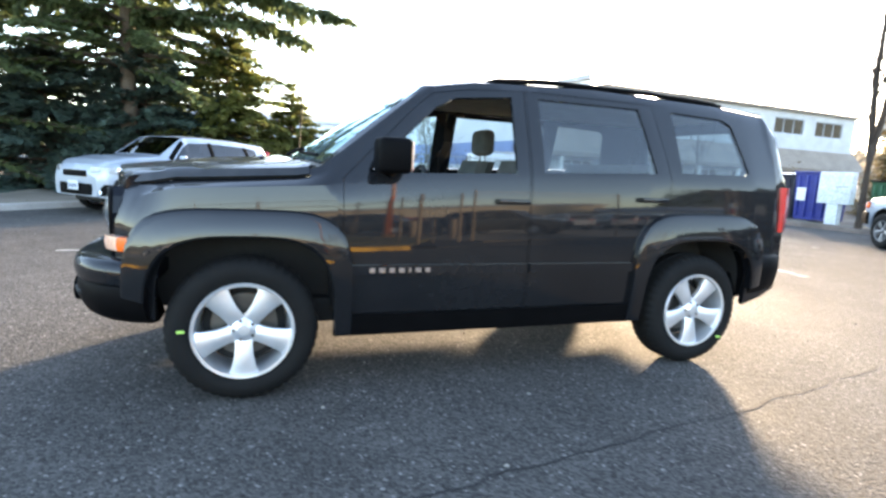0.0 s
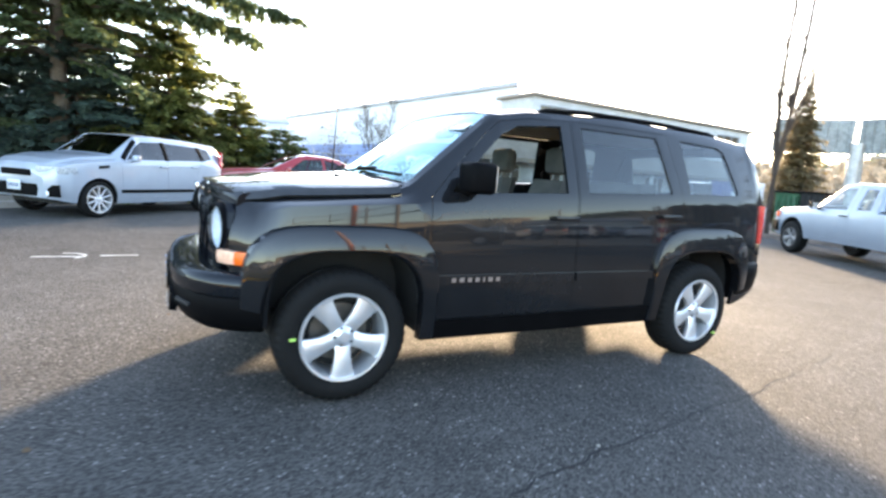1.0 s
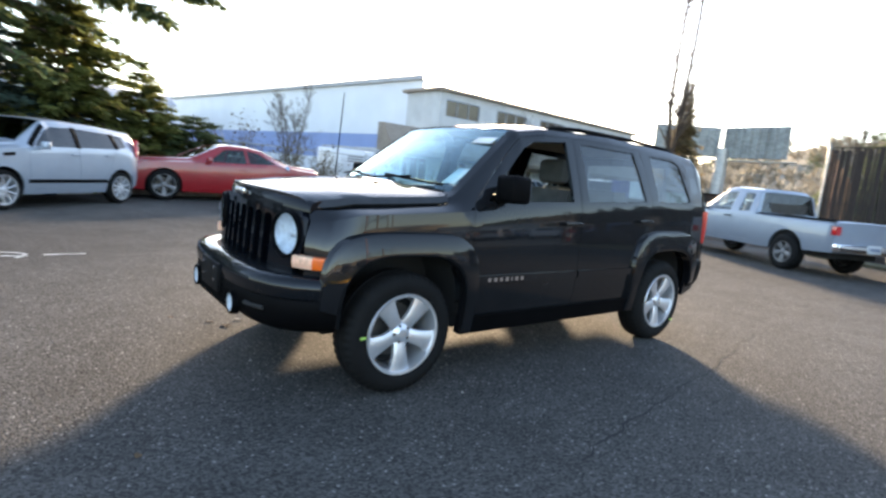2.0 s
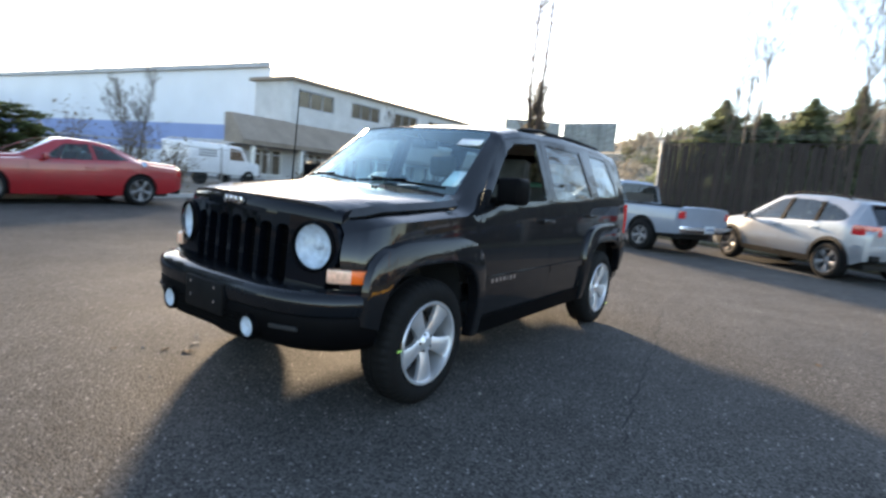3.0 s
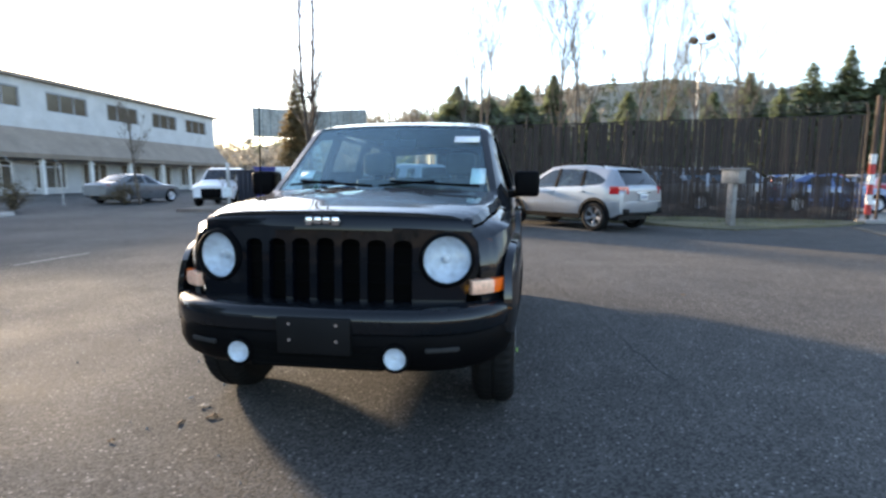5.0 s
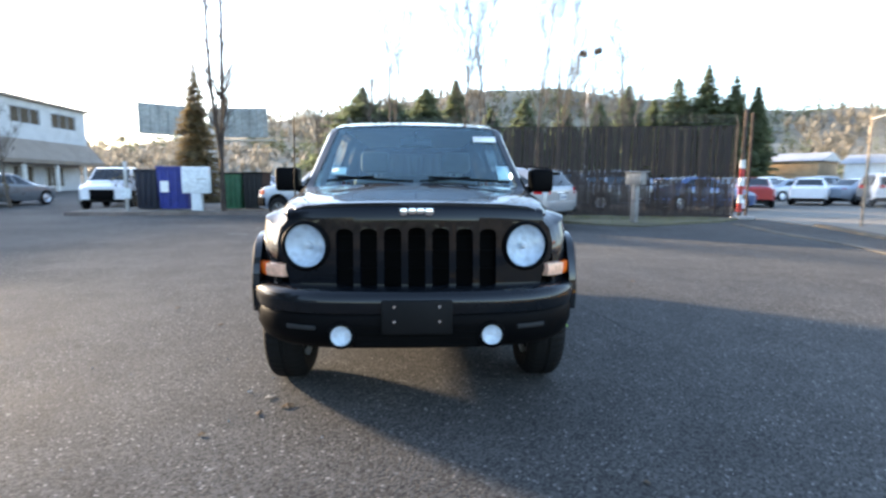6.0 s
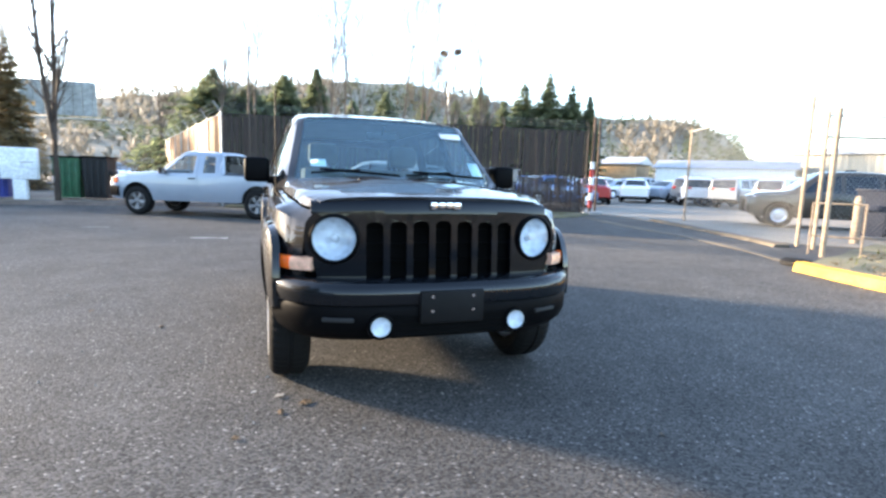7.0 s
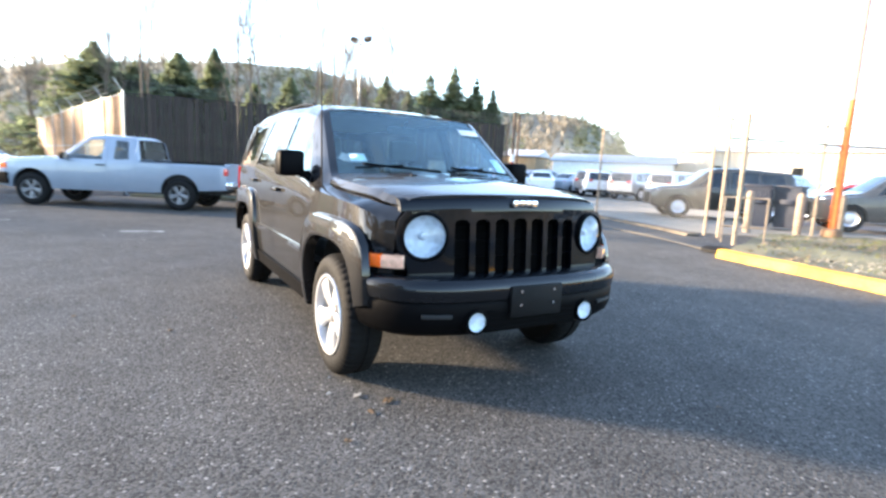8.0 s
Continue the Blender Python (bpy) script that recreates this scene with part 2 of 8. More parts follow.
# ---------------------------------------------------------------- building tools
def finish(me, smooth=40):
    if smooth:
        me.shade_smooth()
        me.set_sharp_from_angle(angle=radians(smooth))


def part(name, bm, material, parent=None, label="", smooth=40, at=None, kind=""):
    """Links a bmesh as one mesh object, under a thing or a part."""
    me = bpy.data.meshes.new(name)
    bmesh.ops.recalc_face_normals(bm, faces=bm.faces)
    bm.to_mesh(me)
    bm.free()
    me.materials.append(material)
    finish(me, smooth)
    ob = new(name, me)
    if at is not None:
        ob.matrix_basis = at
    if parent is not None:
        ob.parent = parent
    if label or kind:
        tagged(ob, label=label, kind=kind)
    return ob


def again(ob, at, parent=None):
    """The same mesh once more, as an object of its own."""
    o = new(ob.name.split(".")[0], ob.data)
    o.matrix_basis = at
    o.parent = parent if parent is not None else ob.parent
    return o


def raw(name, verts, faces, material, parent=None, label="", smooth=0, kind="", at=None):
    me = bpy.data.meshes.new(name)
    me.from_pydata(verts, [], faces)
    me.materials.append(material)
    finish(me, smooth)
    ob = new(name, me)
    if at is not None:
        ob.matrix_basis = at
    if parent is not None:
        ob.parent = parent
    if label or kind:
        tagged(ob, label=label, kind=kind)
    return ob


def thing(name, label, category, m=None, group="", kind=""):
    ob = new(name)
    ob.empty_display_size = 0.2
    if m is not None:
        ob.matrix_basis = m
    return tagged(ob, label, category, group, kind)


def box(bm, x0, x1, y0, y1, z0, z1, bevel=0.0, m=None):
    c = Vector(((x0 + x1) / 2, (y0 + y1) / 2, (z0 + z1) / 2))
    r = bmesh.ops.create_cube(bm, size=1, matrix=(m or Matrix()) @ Matrix.Translation(c) @ Matrix.Diagonal((x1 - x0, y1 - y0, z1 - z0, 1)))
    if bevel:
        es = {e for v in r["verts"] for e in v.link_edges}
        bmesh.ops.bevel(bm, geom=list(es), offset=bevel, segments=2, affect="EDGES", profile=0.5)
    return bm


def tube(bm, a, b, r0, r1=None, seg=8, caps=True):
    a, b = Vector(a), Vector(b)
    r1 = r0 if r1 is None else r1
    m = Matrix.Translation((a + b) / 2) @ (b - a).to_track_quat("Z", "Y").to_matrix().to_4x4()
    bmesh.ops.create_cone(bm, cap_ends=caps, segments=seg, radius1=r0, radius2=r1, depth=(b - a).length, matrix=m)
    return bm


def lathe(bm, profile, seg=32, axis="y", centre=(0, 0, 0)):
    """Turns a profile of (radius, along) round an axis."""
    rings = []
    for r, h in profile:
        ring = []
        for i in range(seg):
            a = 2 * math.pi * i / seg
            p = (r * math.cos(a), h, r * math.sin(a)) if axis == "y" else ((h, r * math.cos(a), r * math.sin(a)) if axis == "x" else (r * math.cos(a), r * math.sin(a), h))
            ring.append(bm.verts.new(Vector(p) + Vector(centre)))
        rings.append(ring)
    for p, q in zip(rings, rings[1:]):
        for i in range(seg):
            j = (i + 1) % seg
            bm.faces.new((p[i], p[j], q[j], q[i]))
    return rings


def loft(bm, rings, closed=True, cap=True):
    vs = [[bm.verts.new(p) for p in ring] for ring in rings]
    n = len(vs[0])
    for p, q in zip(vs, vs[1:]):
        for i in range(n if closed else n - 1):
            j = (i + 1) % n
            bm.faces.new((p[i], p[j], q[j], q[i]))
    if cap:
        bm.faces.new(vs[0])
        bm.faces.new(vs[-1][::-1])
    return vs


def prism(bm, poly, lo, hi, axis="y", bevel=0.0):
    """A flat outline of two coordinates pushed from lo to hi along an axis."""
    def at(p, h):
        return (p[0], h, p[1]) if axis == "y" else ((h, p[0], p[1]) if axis == "x" else (p[0], p[1], h))
    a = [bm.verts.new(at(p, lo)) for p in poly]
    b = [bm.verts.new(at(p, hi)) for p in poly]
    fs = [bm.faces.new(a), bm.faces.new(b[::-1])]
    for i in range(len(poly)):
        j = (i + 1) % len(poly)
        fs.append(bm.faces.new((a[i], b[i], b[j], a[j])))
    if bevel:
        bmesh.ops.bevel(bm, geom=list({e for f in fs for e in f.edges}), offset=bevel, segments=2, affect="EDGES", profile=0.5)
    return bm


def pl(points, x):
    """Piecewise linear value."""
    if x <= points[0][0]:
        return points[0][1]
    for (a, u), (b, v) in zip(points, points[1:]):
        if x <= b:
            return u + (v - u) * (x - a) / (b - a) if b > a else v
    return points[-1][1]


# ---------------------------------------------------------------- cars
class Shape:
    """A car's outer skin: x ahead, y to its left, z up, wheels on z = 0."""

    def __init__(self, top, belt, bot, wide, narrow, arches, crown=0.03, tuck=0.06, edge=0.05, waist=0.62, arch_power=2.0):
        self.top, self.belt, self.bot, self.wide, self.narrow, self.arches = top, belt, bot, wide, narrow, arches
        self.crown, self.tuck, self.edge, self.waist = crown, tuck, edge, waist
        self.arch_power = arch_power

    def side(self, x, z):
        """Half width of the skin at x and z."""
        zb, w = pl(self.belt, x), pl(self.wide, x)
        if z <= zb:
            if z < self.waist:
                return w - self.tuck * min(1, (self.waist - z) / 0.4) ** 2
            return w - 0.022 * ((z - self.waist) / max(0.05, zb - self.waist)) ** 2
        zt = max(pl(self.top, x) - self.edge, zb + 0.004)
        f = min(1, (z - zb) / max(0.004, zt - zb))
        w0 = w - 0.022
        return w0 + (min(pl(self.narrow, x), w0) - w0) * (f ** 1.15)

    def skin(self, step=0.07, nl=8, nu=6):
        xs = {round(p[0], 4) for t in (self.top, self.belt, self.bot, self.wide, self.narrow) for p in t}
        x0, x1 = min(xs), max(xs)
        n = int((x1 - x0) / step)
        xs |= {round(x0 + (x1 - x0) * i / n, 4) for i in range(n + 1)}
        for xc, zc, r in self.arches:
            xs = {x for x in xs if abs(x - xc) > r + 0.015}
            xs |= {round(xc + r * math.cos(math.pi * k / 16), 4) for k in range(17)} | {round(xc - r - 0.002, 4), round(xc + r + 0.002, 4)}
        bm = bmesh.new()
        rows, kinds = [], []
        for x in sorted(xs):
            zb, zt = pl(self.belt, x), pl(self.top, x)
            z0 = pl(self.bot, x)
            for xc, zc, r in self.arches:
                if abs(x - xc) <= r + 1e-4:
                    z0 = max(z0, zc + r * max(0.0, 1 - min(1.0, abs(x - xc) / r) ** self.arch_power) ** (1 / self.arch_power))
            z0 = min(z0, zb - 0.03)
            ze = max(zt - self.edge, zb + 0.004)
            pts = [(self.side(x, z0 + (zb - z0) * k / nl), z0 + (zb - z0) * k / nl) for k in range(nl)]
            pts += [(self.side(x, zb + (ze - zb) * k / nu), zb + (ze - zb) * k / nu) for k in range(nu + 1)]
            w = pts[-1][0]
            e = zt - ze
            pts += [(w - 0.028, ze + 0.7 * e), (w - 0.075, zt), (w * 0.66, zt + self.crown * 0.6), (w * 0.33, zt + self.crown * 0.9), (0, zt + self.crown)]
            rows.append([bm.verts.new((x, y, z)) for y, z in pts] + [bm.verts.new((x, -y, z)) for y, z in pts[-2::-1]])
        m = len(rows[0])
        half = nl + nu
        for p, q in zip(rows, rows[1:]):
            for i in range(m - 1):
                f = bm.faces.new((p[i], p[i + 1], q[i + 1], q[i]))
                k = min(i, m - 2 - i)
                f.tag = False
                f.material_index = 0 if k < nl else (1 if k < half else (2 if k < half + 2 else 3))
        for row in (rows[0], rows[-1]):
            f = bm.faces.new(row)
            f.material_index = 4
        return bm


def cut(bm, poly, zones, sign=0):
    """Cuts the skin along the edges of a convex outline in x and z, and returns the faces within. sign: 1 left side, -1 right."""
    xs, zs = [p[0] for p in poly], [p[1] for p in poly]
    cx, cz = sum(xs) / len(xs), sum(zs) / len(zs)
    for (ax, az), (bx, bz) in zip(poly, poly[1:] + poly[:1]):
        nrm = Vector((bz - az, 0, ax - bx))
        if nrm.dot(Vector((cx - ax, 0, cz - az))) < 0:
            nrm = -nrm
        near = []
        for f in bm.faces:
            if f.material_index in zones:
                vx, vz, vy = [v.co.x for v in f.verts], [v.co.z for v in f.verts], f.calc_center_median().y
                if vy * sign > 0 and max(vx) > min(xs) - 0.02 and min(vx) < max(xs) + 0.02 and max(vz) > min(zs) - 0.02 and min(vz) < max(zs) + 0.02:
                    near.append(f)
        geom = list({v for f in near for v in f.verts}) + list({e for f in near for e in f.edges}) + near
        bmesh.ops.bisect_plane(bm, geom=geom, dist=0.0008, plane_co=(ax, 0, az), plane_no=nrm)
    got = []
    for f in bm.faces:
        if f.material_index in zones:
            c = f.calc_center_median()
            if c.y * sign > 0:
                ok = True
                for (ax, az), (bx, bz) in zip(poly, poly[1:] + poly[:1]):
                    nx, nz = bz - az, ax - bx
                    if nx * (cx - ax) + nz * (cz - az) < 0:
                        nx, nz = -nx, -nz
                    if nx * (c.x - ax) + nz * (c.z - az) < -1e-5:
                        ok = False
                        break
                if ok:
                    got.append(f)
    return got


def take(bm, faces):
    """Moves faces out of bm into a bmesh of their own."""
    out = bmesh.new()
    made = {}
    for f in faces:
        vs = []
        for v in f.verts:
            if v not in made:
                made[v] = out.verts.new(v.co)
            vs.append(made[v])
        g = out.faces.new(vs)
        g.material_index = 0
    bmesh.ops.delete(bm, geom=list(faces), context="FACES")
    return out


def shrink(bm, by=0.004, inward=0.0):
    """Draws a panel's rim in a little, so that a gap stays round it."""
    rim = {v for e in bm.edges if len(e.link_faces) == 1 for v in e.verts}
    c = sum((v.co for v in bm.verts), Vector()) / max(1, len(bm.verts))
    for v in rim:
        d = c - v.co
        d.y = 0
        if d.length > 0:
            v.co += d.normalized() * by
    if inward:
        for v in bm.verts:
            v.co.y -= math.copysign(inward, v.co.y)
    return bm


def thick(ob, t):
    s = ob.modifiers.new("thickness", "SOLIDIFY")
    s.thickness, s.offset = t, -1
    return ob


def panel(name, bm, material, parent, label="", t=0.025):
    """A sheet part that keeps its outward side."""
    for f in bm.faces:
        f.material_index = 0
    bmesh.ops.recalc_face_normals(bm, faces=bm.faces)
    c = sum((f.normal.dot(f.calc_center_median() - Vector((f.calc_center_median().x * 0.7, 0, 0.6))) for f in bm.faces), 0.0)
    if c < 0:
        bmesh.ops.reverse_faces(bm, faces=bm.faces)
    me = bpy.data.meshes.new(name)
    bm.edges.index_update()
    rim = [e.index for e in bm.edges if len(e.link_faces) == 1]
    bm.to_mesh(me)
    bm.free()
    me.materials.append(material)
    finish(me, 32)
    for i in rim:
        me.edges[i].use_edge_sharp = True
    ob = new(name, me)
    ob.parent = parent
    if label:
        tagged(ob, label=label)
    return thick(ob, t) if t else ob


def wheel(parent, radius, rim_r, width, spokes, style, name="wheel", rim_mat=None, spin=0.0):
    """A wheel whose outer face looks along +y: tyre, rim, spokes, disc."""
    rim_mat = rim_mat or M_ALLOY
    w = thing(name, "", "")
    w.parent = parent
    h = width / 2
    bm = bmesh.new()
    lathe(bm, [(rim_r - 0.005, h - 0.02), (rim_r + 0.012, h - 0.004), (rim_r + 0.05, h + 0.004), (radius - 0.045, h), (radius - 0.02, h - 0.012), (radius - 0.004, h - 0.035), (radius, h - 0.06),
               (radius, 0.012), (radius - 0.008, 0.008), (radius - 0.008, -0.008), (radius, -0.012), (radius, -h + 0.06), (radius - 0.004, -h + 0.035), (radius - 0.045, -h), (rim_r, -h + 0.02)], 144)
    # notches between the tread blocks
    for v in bm.verts:
        rr = math.hypot(v.co.x, v.co.z)
        k = round(math.atan2(v.co.z, v.co.x) / (2 * math.pi) * 144)
        if rr > radius - 0.03 and abs(v.co.y) > 0.02 and (k + (1 if v.co.y > 0 else 0)) % 3 == 0:
            v.co.x *= 1 - 0.007 / rr
            v.co.z *= 1 - 0.007 / rr
    part("tyre", bm, M_RUBBER, w, "black rubber tyre")
    bm = bmesh.new()
    lathe(bm, [(rim_r + 0.006, h - 0.004), (rim_r + 0.002, h + 0.004), (rim_r - 0.012, h + 0.002), (rim_r - 0.018, h - 0.03), (rim_r - 0.03, -h + 0.06), (rim_r - 0.005, -h + 0.02)], 48)
    part("rim", bm, rim_mat, w, "silver alloy rim")
    bm = bmesh.new()
    lathe(bm, [(0.001, -0.02), (rim_r * 0.68, -0.02), (rim_r * 0.68, -0.035), (0.001, -0.035)], 32)
    part("brake_disc", bm, M_STEEL, w, "bare steel brake disc")
    bm = bmesh.new()
    lathe(bm, [(0.001, -0.05), (rim_r - 0.03, -0.05), (rim_r - 0.03, -0.06)], 32)
    part("back_plate", bm, M_DARK, w)
    for k in range(spokes):
        bm = bmesh.new()
        a = 2 * math.pi * k / spokes + math.pi / 2 + spin
        if style == "wide":
            st = [(0.03, 0.044, h - 0.035, 0.03), (0.075, 0.038, h - 0.022, 0.03), (0.12, 0.042, h - 0.014, 0.03), (rim_r - 0.045, 0.055, h - 0.012, 0.03), (rim_r - 0.008, 0.072, h - 0.012, 0.03)]
        elif style == "thin":
            st = [(0.03, 0.02, h - 0.03, 0.025), (0.1, 0.014, h - 0.016, 0.025), (rim_r - 0.01, 0.012, h - 0.012, 0.025)]
        else:
            st = [(0.03, 0.034, h - 0.03, 0.03), (rim_r * 0.5, 0.024, h - 0.015, 0.03), (rim_r * 0.55, 0.045, h - 0.013, 0.03), (rim_r - 0.01, 0.05, h - 0.012, 0.03)]
        rings = []
        for r, hw, y, t in st:
            rings.append([(r, y - t, -hw), (r, y - 0.006, -hw), (r, y + 0.001, -hw * 0.7), (r, y + 0.003, 0), (r, y + 0.001, hw * 0.7), (r, y - 0.006, hw), (r, y - t, hw)])
        loft(bm, rings)
        bmesh.ops.rotate(bm, verts=bm.verts, cent=(0, 0, 0), matrix=Matrix.Rotation(a, 3, "Y"))
        part("spoke", bm, rim_mat, w, smooth=50)
    bm = bmesh.new()
    lathe(bm, [(0.001, h - 0.012), (0.026, h - 0.013), (0.03, h - 0.018), (0.052, h - 0.024), (0.062, h - 0.034), (0.064, h - 0.06)], 24)
    part("hub_cap", bm, rim_mat, w, "silver centre cap")
    for k in range(5):
        a = 2 * math.pi * k / 5 + spin
        bm = bmesh.new()
        tube(bm, (0.047 * math.cos(a), h - 0.045, 0.047 * math.sin(a)), (0.047 * math.cos(a), h - 0.02, 0.047 * math.sin(a)), 0.0095, 0.008, 6)
        part("lug_nut", bm, M_STEEL, w)
    return w


def seat(parent, x, y, z, material, wide=0.5, head=True):
    """A padded car seat with its headrest; it faces +x."""
    s = thing("seat", "", "")
    s.parent = parent
    bm = bmesh.new()
    box(bm, x - 0.25, x + 0.27, y - wide / 2, y + wide / 2, z, z + 0.16, 0.05)
    part("cushion", bm, material, s)
    bm = bmesh.new()
    loft(bm, [[(x - 0.2 - 0.22 * f + dx, y + sy * wide / 2 * (1 - 0.25 * f), z + 0.1 + 0.62 * f) for dx, sy in ((0, -1), (0.07, -0.85), (0.05, 0), (0.07, 0.85), (0, 1), (-0.07, 0.8), (-0.09, 0), (-0.07, -0.8))] for f in (0, 0.3, 0.6, 0.9, 1)])
    part("backrest", bm, material, s)
    if head:
        bm = bmesh.new()
        box(bm, x - 0.5, x - 0.39, y - 0.13, y + 0.13, z + 0.76, z + 0.95, 0.045)
        for d in (-0.05, 0.05):
            tube(bm, (x - 0.45, y + d, z + 0.68), (x - 0.45, y + d, z + 0.8), 0.007)
        part("headrest", bm, material, s)
    return s


def ribbon(bm, sh, pts, w, sign, proud=0.002, depth=0.0):
    """A strip of width w that lies on the skin along a line of (x, z)."""
    prev = None
    n = len(pts)
    for i, (x, z) in enumerate(pts):
        a, b = pts[max(0, i - 1)], pts[min(n - 1, i + 1)]
        t = Vector((b[0] - a[0], b[1] - a[1])).normalized()
        nx, nz = -t.y * w / 2, t.x * w / 2
        lo, hi = (x - nx, z - nz), (x + nx, z + nz)
        ring = []
        for (px, pz), d in ((lo, -0.012), (lo, proud), (hi, proud), (hi, -0.012)):
            ring.append(bm.verts.new((px, sign * (sh.side(px, pz) + d), pz)))
        if prev:
            for k in range(4):
                j = (k + 1) % 4
                bm.faces.new((prev[k], prev[j], ring[j], ring[k]))
        else:
            bm.faces.new(ring)
        prev = ring
    bm.faces.new(prev[::-1])
    return bm


def dense(pts, step=0.06):
    out = []
    for a, b in zip(pts, pts[1:]):
        n = max(1, int(math.dist(a, b) / step))
        out += [(a[0] + (b[0] - a[0]) * i / n, a[1] + (b[1] - a[1]) * i / n) for i in range(n)]
    return out + [pts[-1]]


def car(name, label, sh, paint, m, side_glass, doors, screens, glass=None, tint=None, wheels=(0.345, 0.225, 0.215, 0.75), spokes=5, style="wide", group="", open_window=None, hood=None, rear_tint_from=-0.12, fine=0.07, rim_mat=None, seats=True, seat_mat=None, bare_wheels=False, plain=False, nose_open=False, hood_paint=None):
    """A car of body, doors, panes, lining and wheels. side_glass and doors: outlines in x and z for one side."""
    root = thing(name, label, "car", m, group)
    bm = sh.skin(fine)
    glass, tint = glass or M_GLASS, tint or M_TINT
    for s in (1, -1):
        for poly in side_glass:
            got = take(bm, cut(bm, poly, {1}, s))
            cx = sum(p[0] for p in poly) / len(poly)
            if open_window and open_window(s, cx):
                got.free()
                continue
            if got.faces:
                shrink(got, 0.0, 0.008)
                panel("window", got, tint if cx < rear_tint_from else glass, root, "", 0.004)
    if nose_open:
        bmesh.ops.delete(bm, geom=[f for f in bm.faces if f.material_index == 4 and f.calc_center_median().x > 0], context="FACES")
    for x0, x1, nm in screens:
        got = take(bm, [f for f in bm.faces if f.material_index == 3 and x0 < f.calc_center_median().x < x1])
        if got.faces:
            for v in got.verts:
                v.co.z -= 0.006
            panel(nm, got, glass if nm == "windscreen" else tint, root, "", 0.004)
    if not plain:
        for s in (1, -1):
            for poly in doors:
                got = take(bm, cut(bm, poly, {0, 1}, s))
                if got.faces:
                    shrink(got, 0.0035)
                    panel("door", got, paint, root, "", 0.022)
    if hood:
        got = take(bm, [f for f in bm.faces if f.material_index in (2, 3) and hood[0] < f.calc_center_median().x < hood[1]])
        shrink(got, 0.003)
        for v in got.verts:
            v.co.z += 0.002
            if hood_paint:
                f = min(1.0, max(0.0, (0.47 - abs(v.co.y)) / 0.07))
                v.co.z += 0.012 + 0.014 * f * f * (3 - 2 * f) * min(1.0, (1.96 - v.co.x) / 0.5)
        panel("hood", got, hood_paint or paint, root, "", 0.02)
    panel("body", bm, paint, root, "", 0.03)
    # lining, floor, wheel wells
    bm = bmesh.new()
    x0, x1 = sh.bot[0][0] + 0.25, sh.bot[-1][0] - 0.3
    w = min(p[1] for p in sh.wide[2:-2]) if len(sh.wide) > 5 else sh.wide[0][1]
    xa = sh.arches
    lo = pl(sh.bot, 0)
    box(bm, x0, x1, -w + 0.28, w - 0.28, lo - 0.02, lo + 0.12, 0.02)
    box(bm, xa[1][0] + xa[1][2] + 0.03, xa[0][0] - xa[0][2] - 0.03, -w + 0.08, w - 0.08, lo + 0.0, lo + 0.1, 0.02)
    part("floor_pan", bm, M_DARK, root)
    for xc, zc, r in xa:
        for s in (1, -1):
            bm = bmesh.new()
            n = 14
            a = [[(xc + (r + 0.012) * math.copysign(abs(math.cos(math.pi * k / n)) ** (2 / sh.arch_power), math.cos(math.pi * k / n)), s * y, zc + (r + 0.012) * max(0.0, math.sin(math.pi * k / n)) ** (2 / sh.arch_power)) for k in range(n + 1)] for y in (w - 0.035, w - 0.34)]
            va = loft(bm, a, closed=False, cap=False)
            bm.faces.new(va[1])
            part("wheel_well", bm, M_DARK, root)
    # wheels
    if bare_wheels:
        rad, rim, wd, yy = wheels
        one = None
        for xc, zc, r in xa:
            for s in (1, -1):
                mm = pose(xc, s * yy, rad, 0, 0, 0 if s > 0 else 180)
                if one:
                    again(one, mm, root)
                    again(hub, mm, root)
                    continue
                bm = bmesh.new()
                lathe(bm, [(rim, wd / 2 - 0.01), (rad - 0.03, wd / 2), (rad, wd / 2 - 0.04), (rad, -wd / 2 + 0.04), (rad - 0.03, -wd / 2)], 20)
                one = part("tyre", bm, M_RUBBER, root, at=mm)
                bm = bmesh.new()
                lathe(bm, [(0.01, wd / 2 - 0.03), (rim * 0.4, wd / 2 - 0.02), (rim * 0.75, wd / 2 - 0.05), (rim * 0.95, wd / 2 - 0.02), (rim, wd / 2 - 0.005)], 20)
                hub = part("rim", bm, rim_mat or M_ALLOY, root, at=mm)
    else:
        rad, rim, wd, yy = wheels
        first = None
        for xc, zc, r in xa:
            for s in (1, -1):
                mm = pose(xc, s * yy, rad, 0, 0, 0 if s > 0 else 180)
                if first is None:
                    first = wheel(root, rad, rim, wd, spokes, style, rim_mat=rim_mat)
                    first.matrix_basis = mm
                else:
                    c = copy_thing(first, mm)
                    c.parent = root
    if seats:
        sm = seat_mat or M_SEAT
        zf = lo + 0.1
        for y in (0.36, -0.36):
            seat(root, seats[0], y, zf + 0.1, sm)
        seat(root, seats[1], 0, zf + 0.12, sm, 1.25, False)
        bm = bmesh.new()
        xd = seats[2]
        zd = pl(sh.belt, xd)
        loft(bm, [[(xd + 0.3, y, zd - 0.25), (xd + 0.3, y, zd + 0.0), (xd + 0.05, y, zd + 0.0), (xd - 0.08, y, zd - 0.08), (xd - 0.05, y, zd - 0.3)] for y in (-w + 0.1, -0.2, 0.2, w - 0.1)])
        part("dashboard", bm, M_DARK, root)
        bm = bmesh.new()
        ring = []
        cx, cy, cz = xd - 0.28, 0.36, zd - 0.08
        for i in range(24):
            a = 2 * math.pi * i / 24
            u = Vector((-0.35 * math.sin(a), math.cos(a), 0.94 * math.sin(a)))
            c = Vector((cx, cy, cz)) + u * 0.185
            nn = Vector((0.94, 0, 0.35))
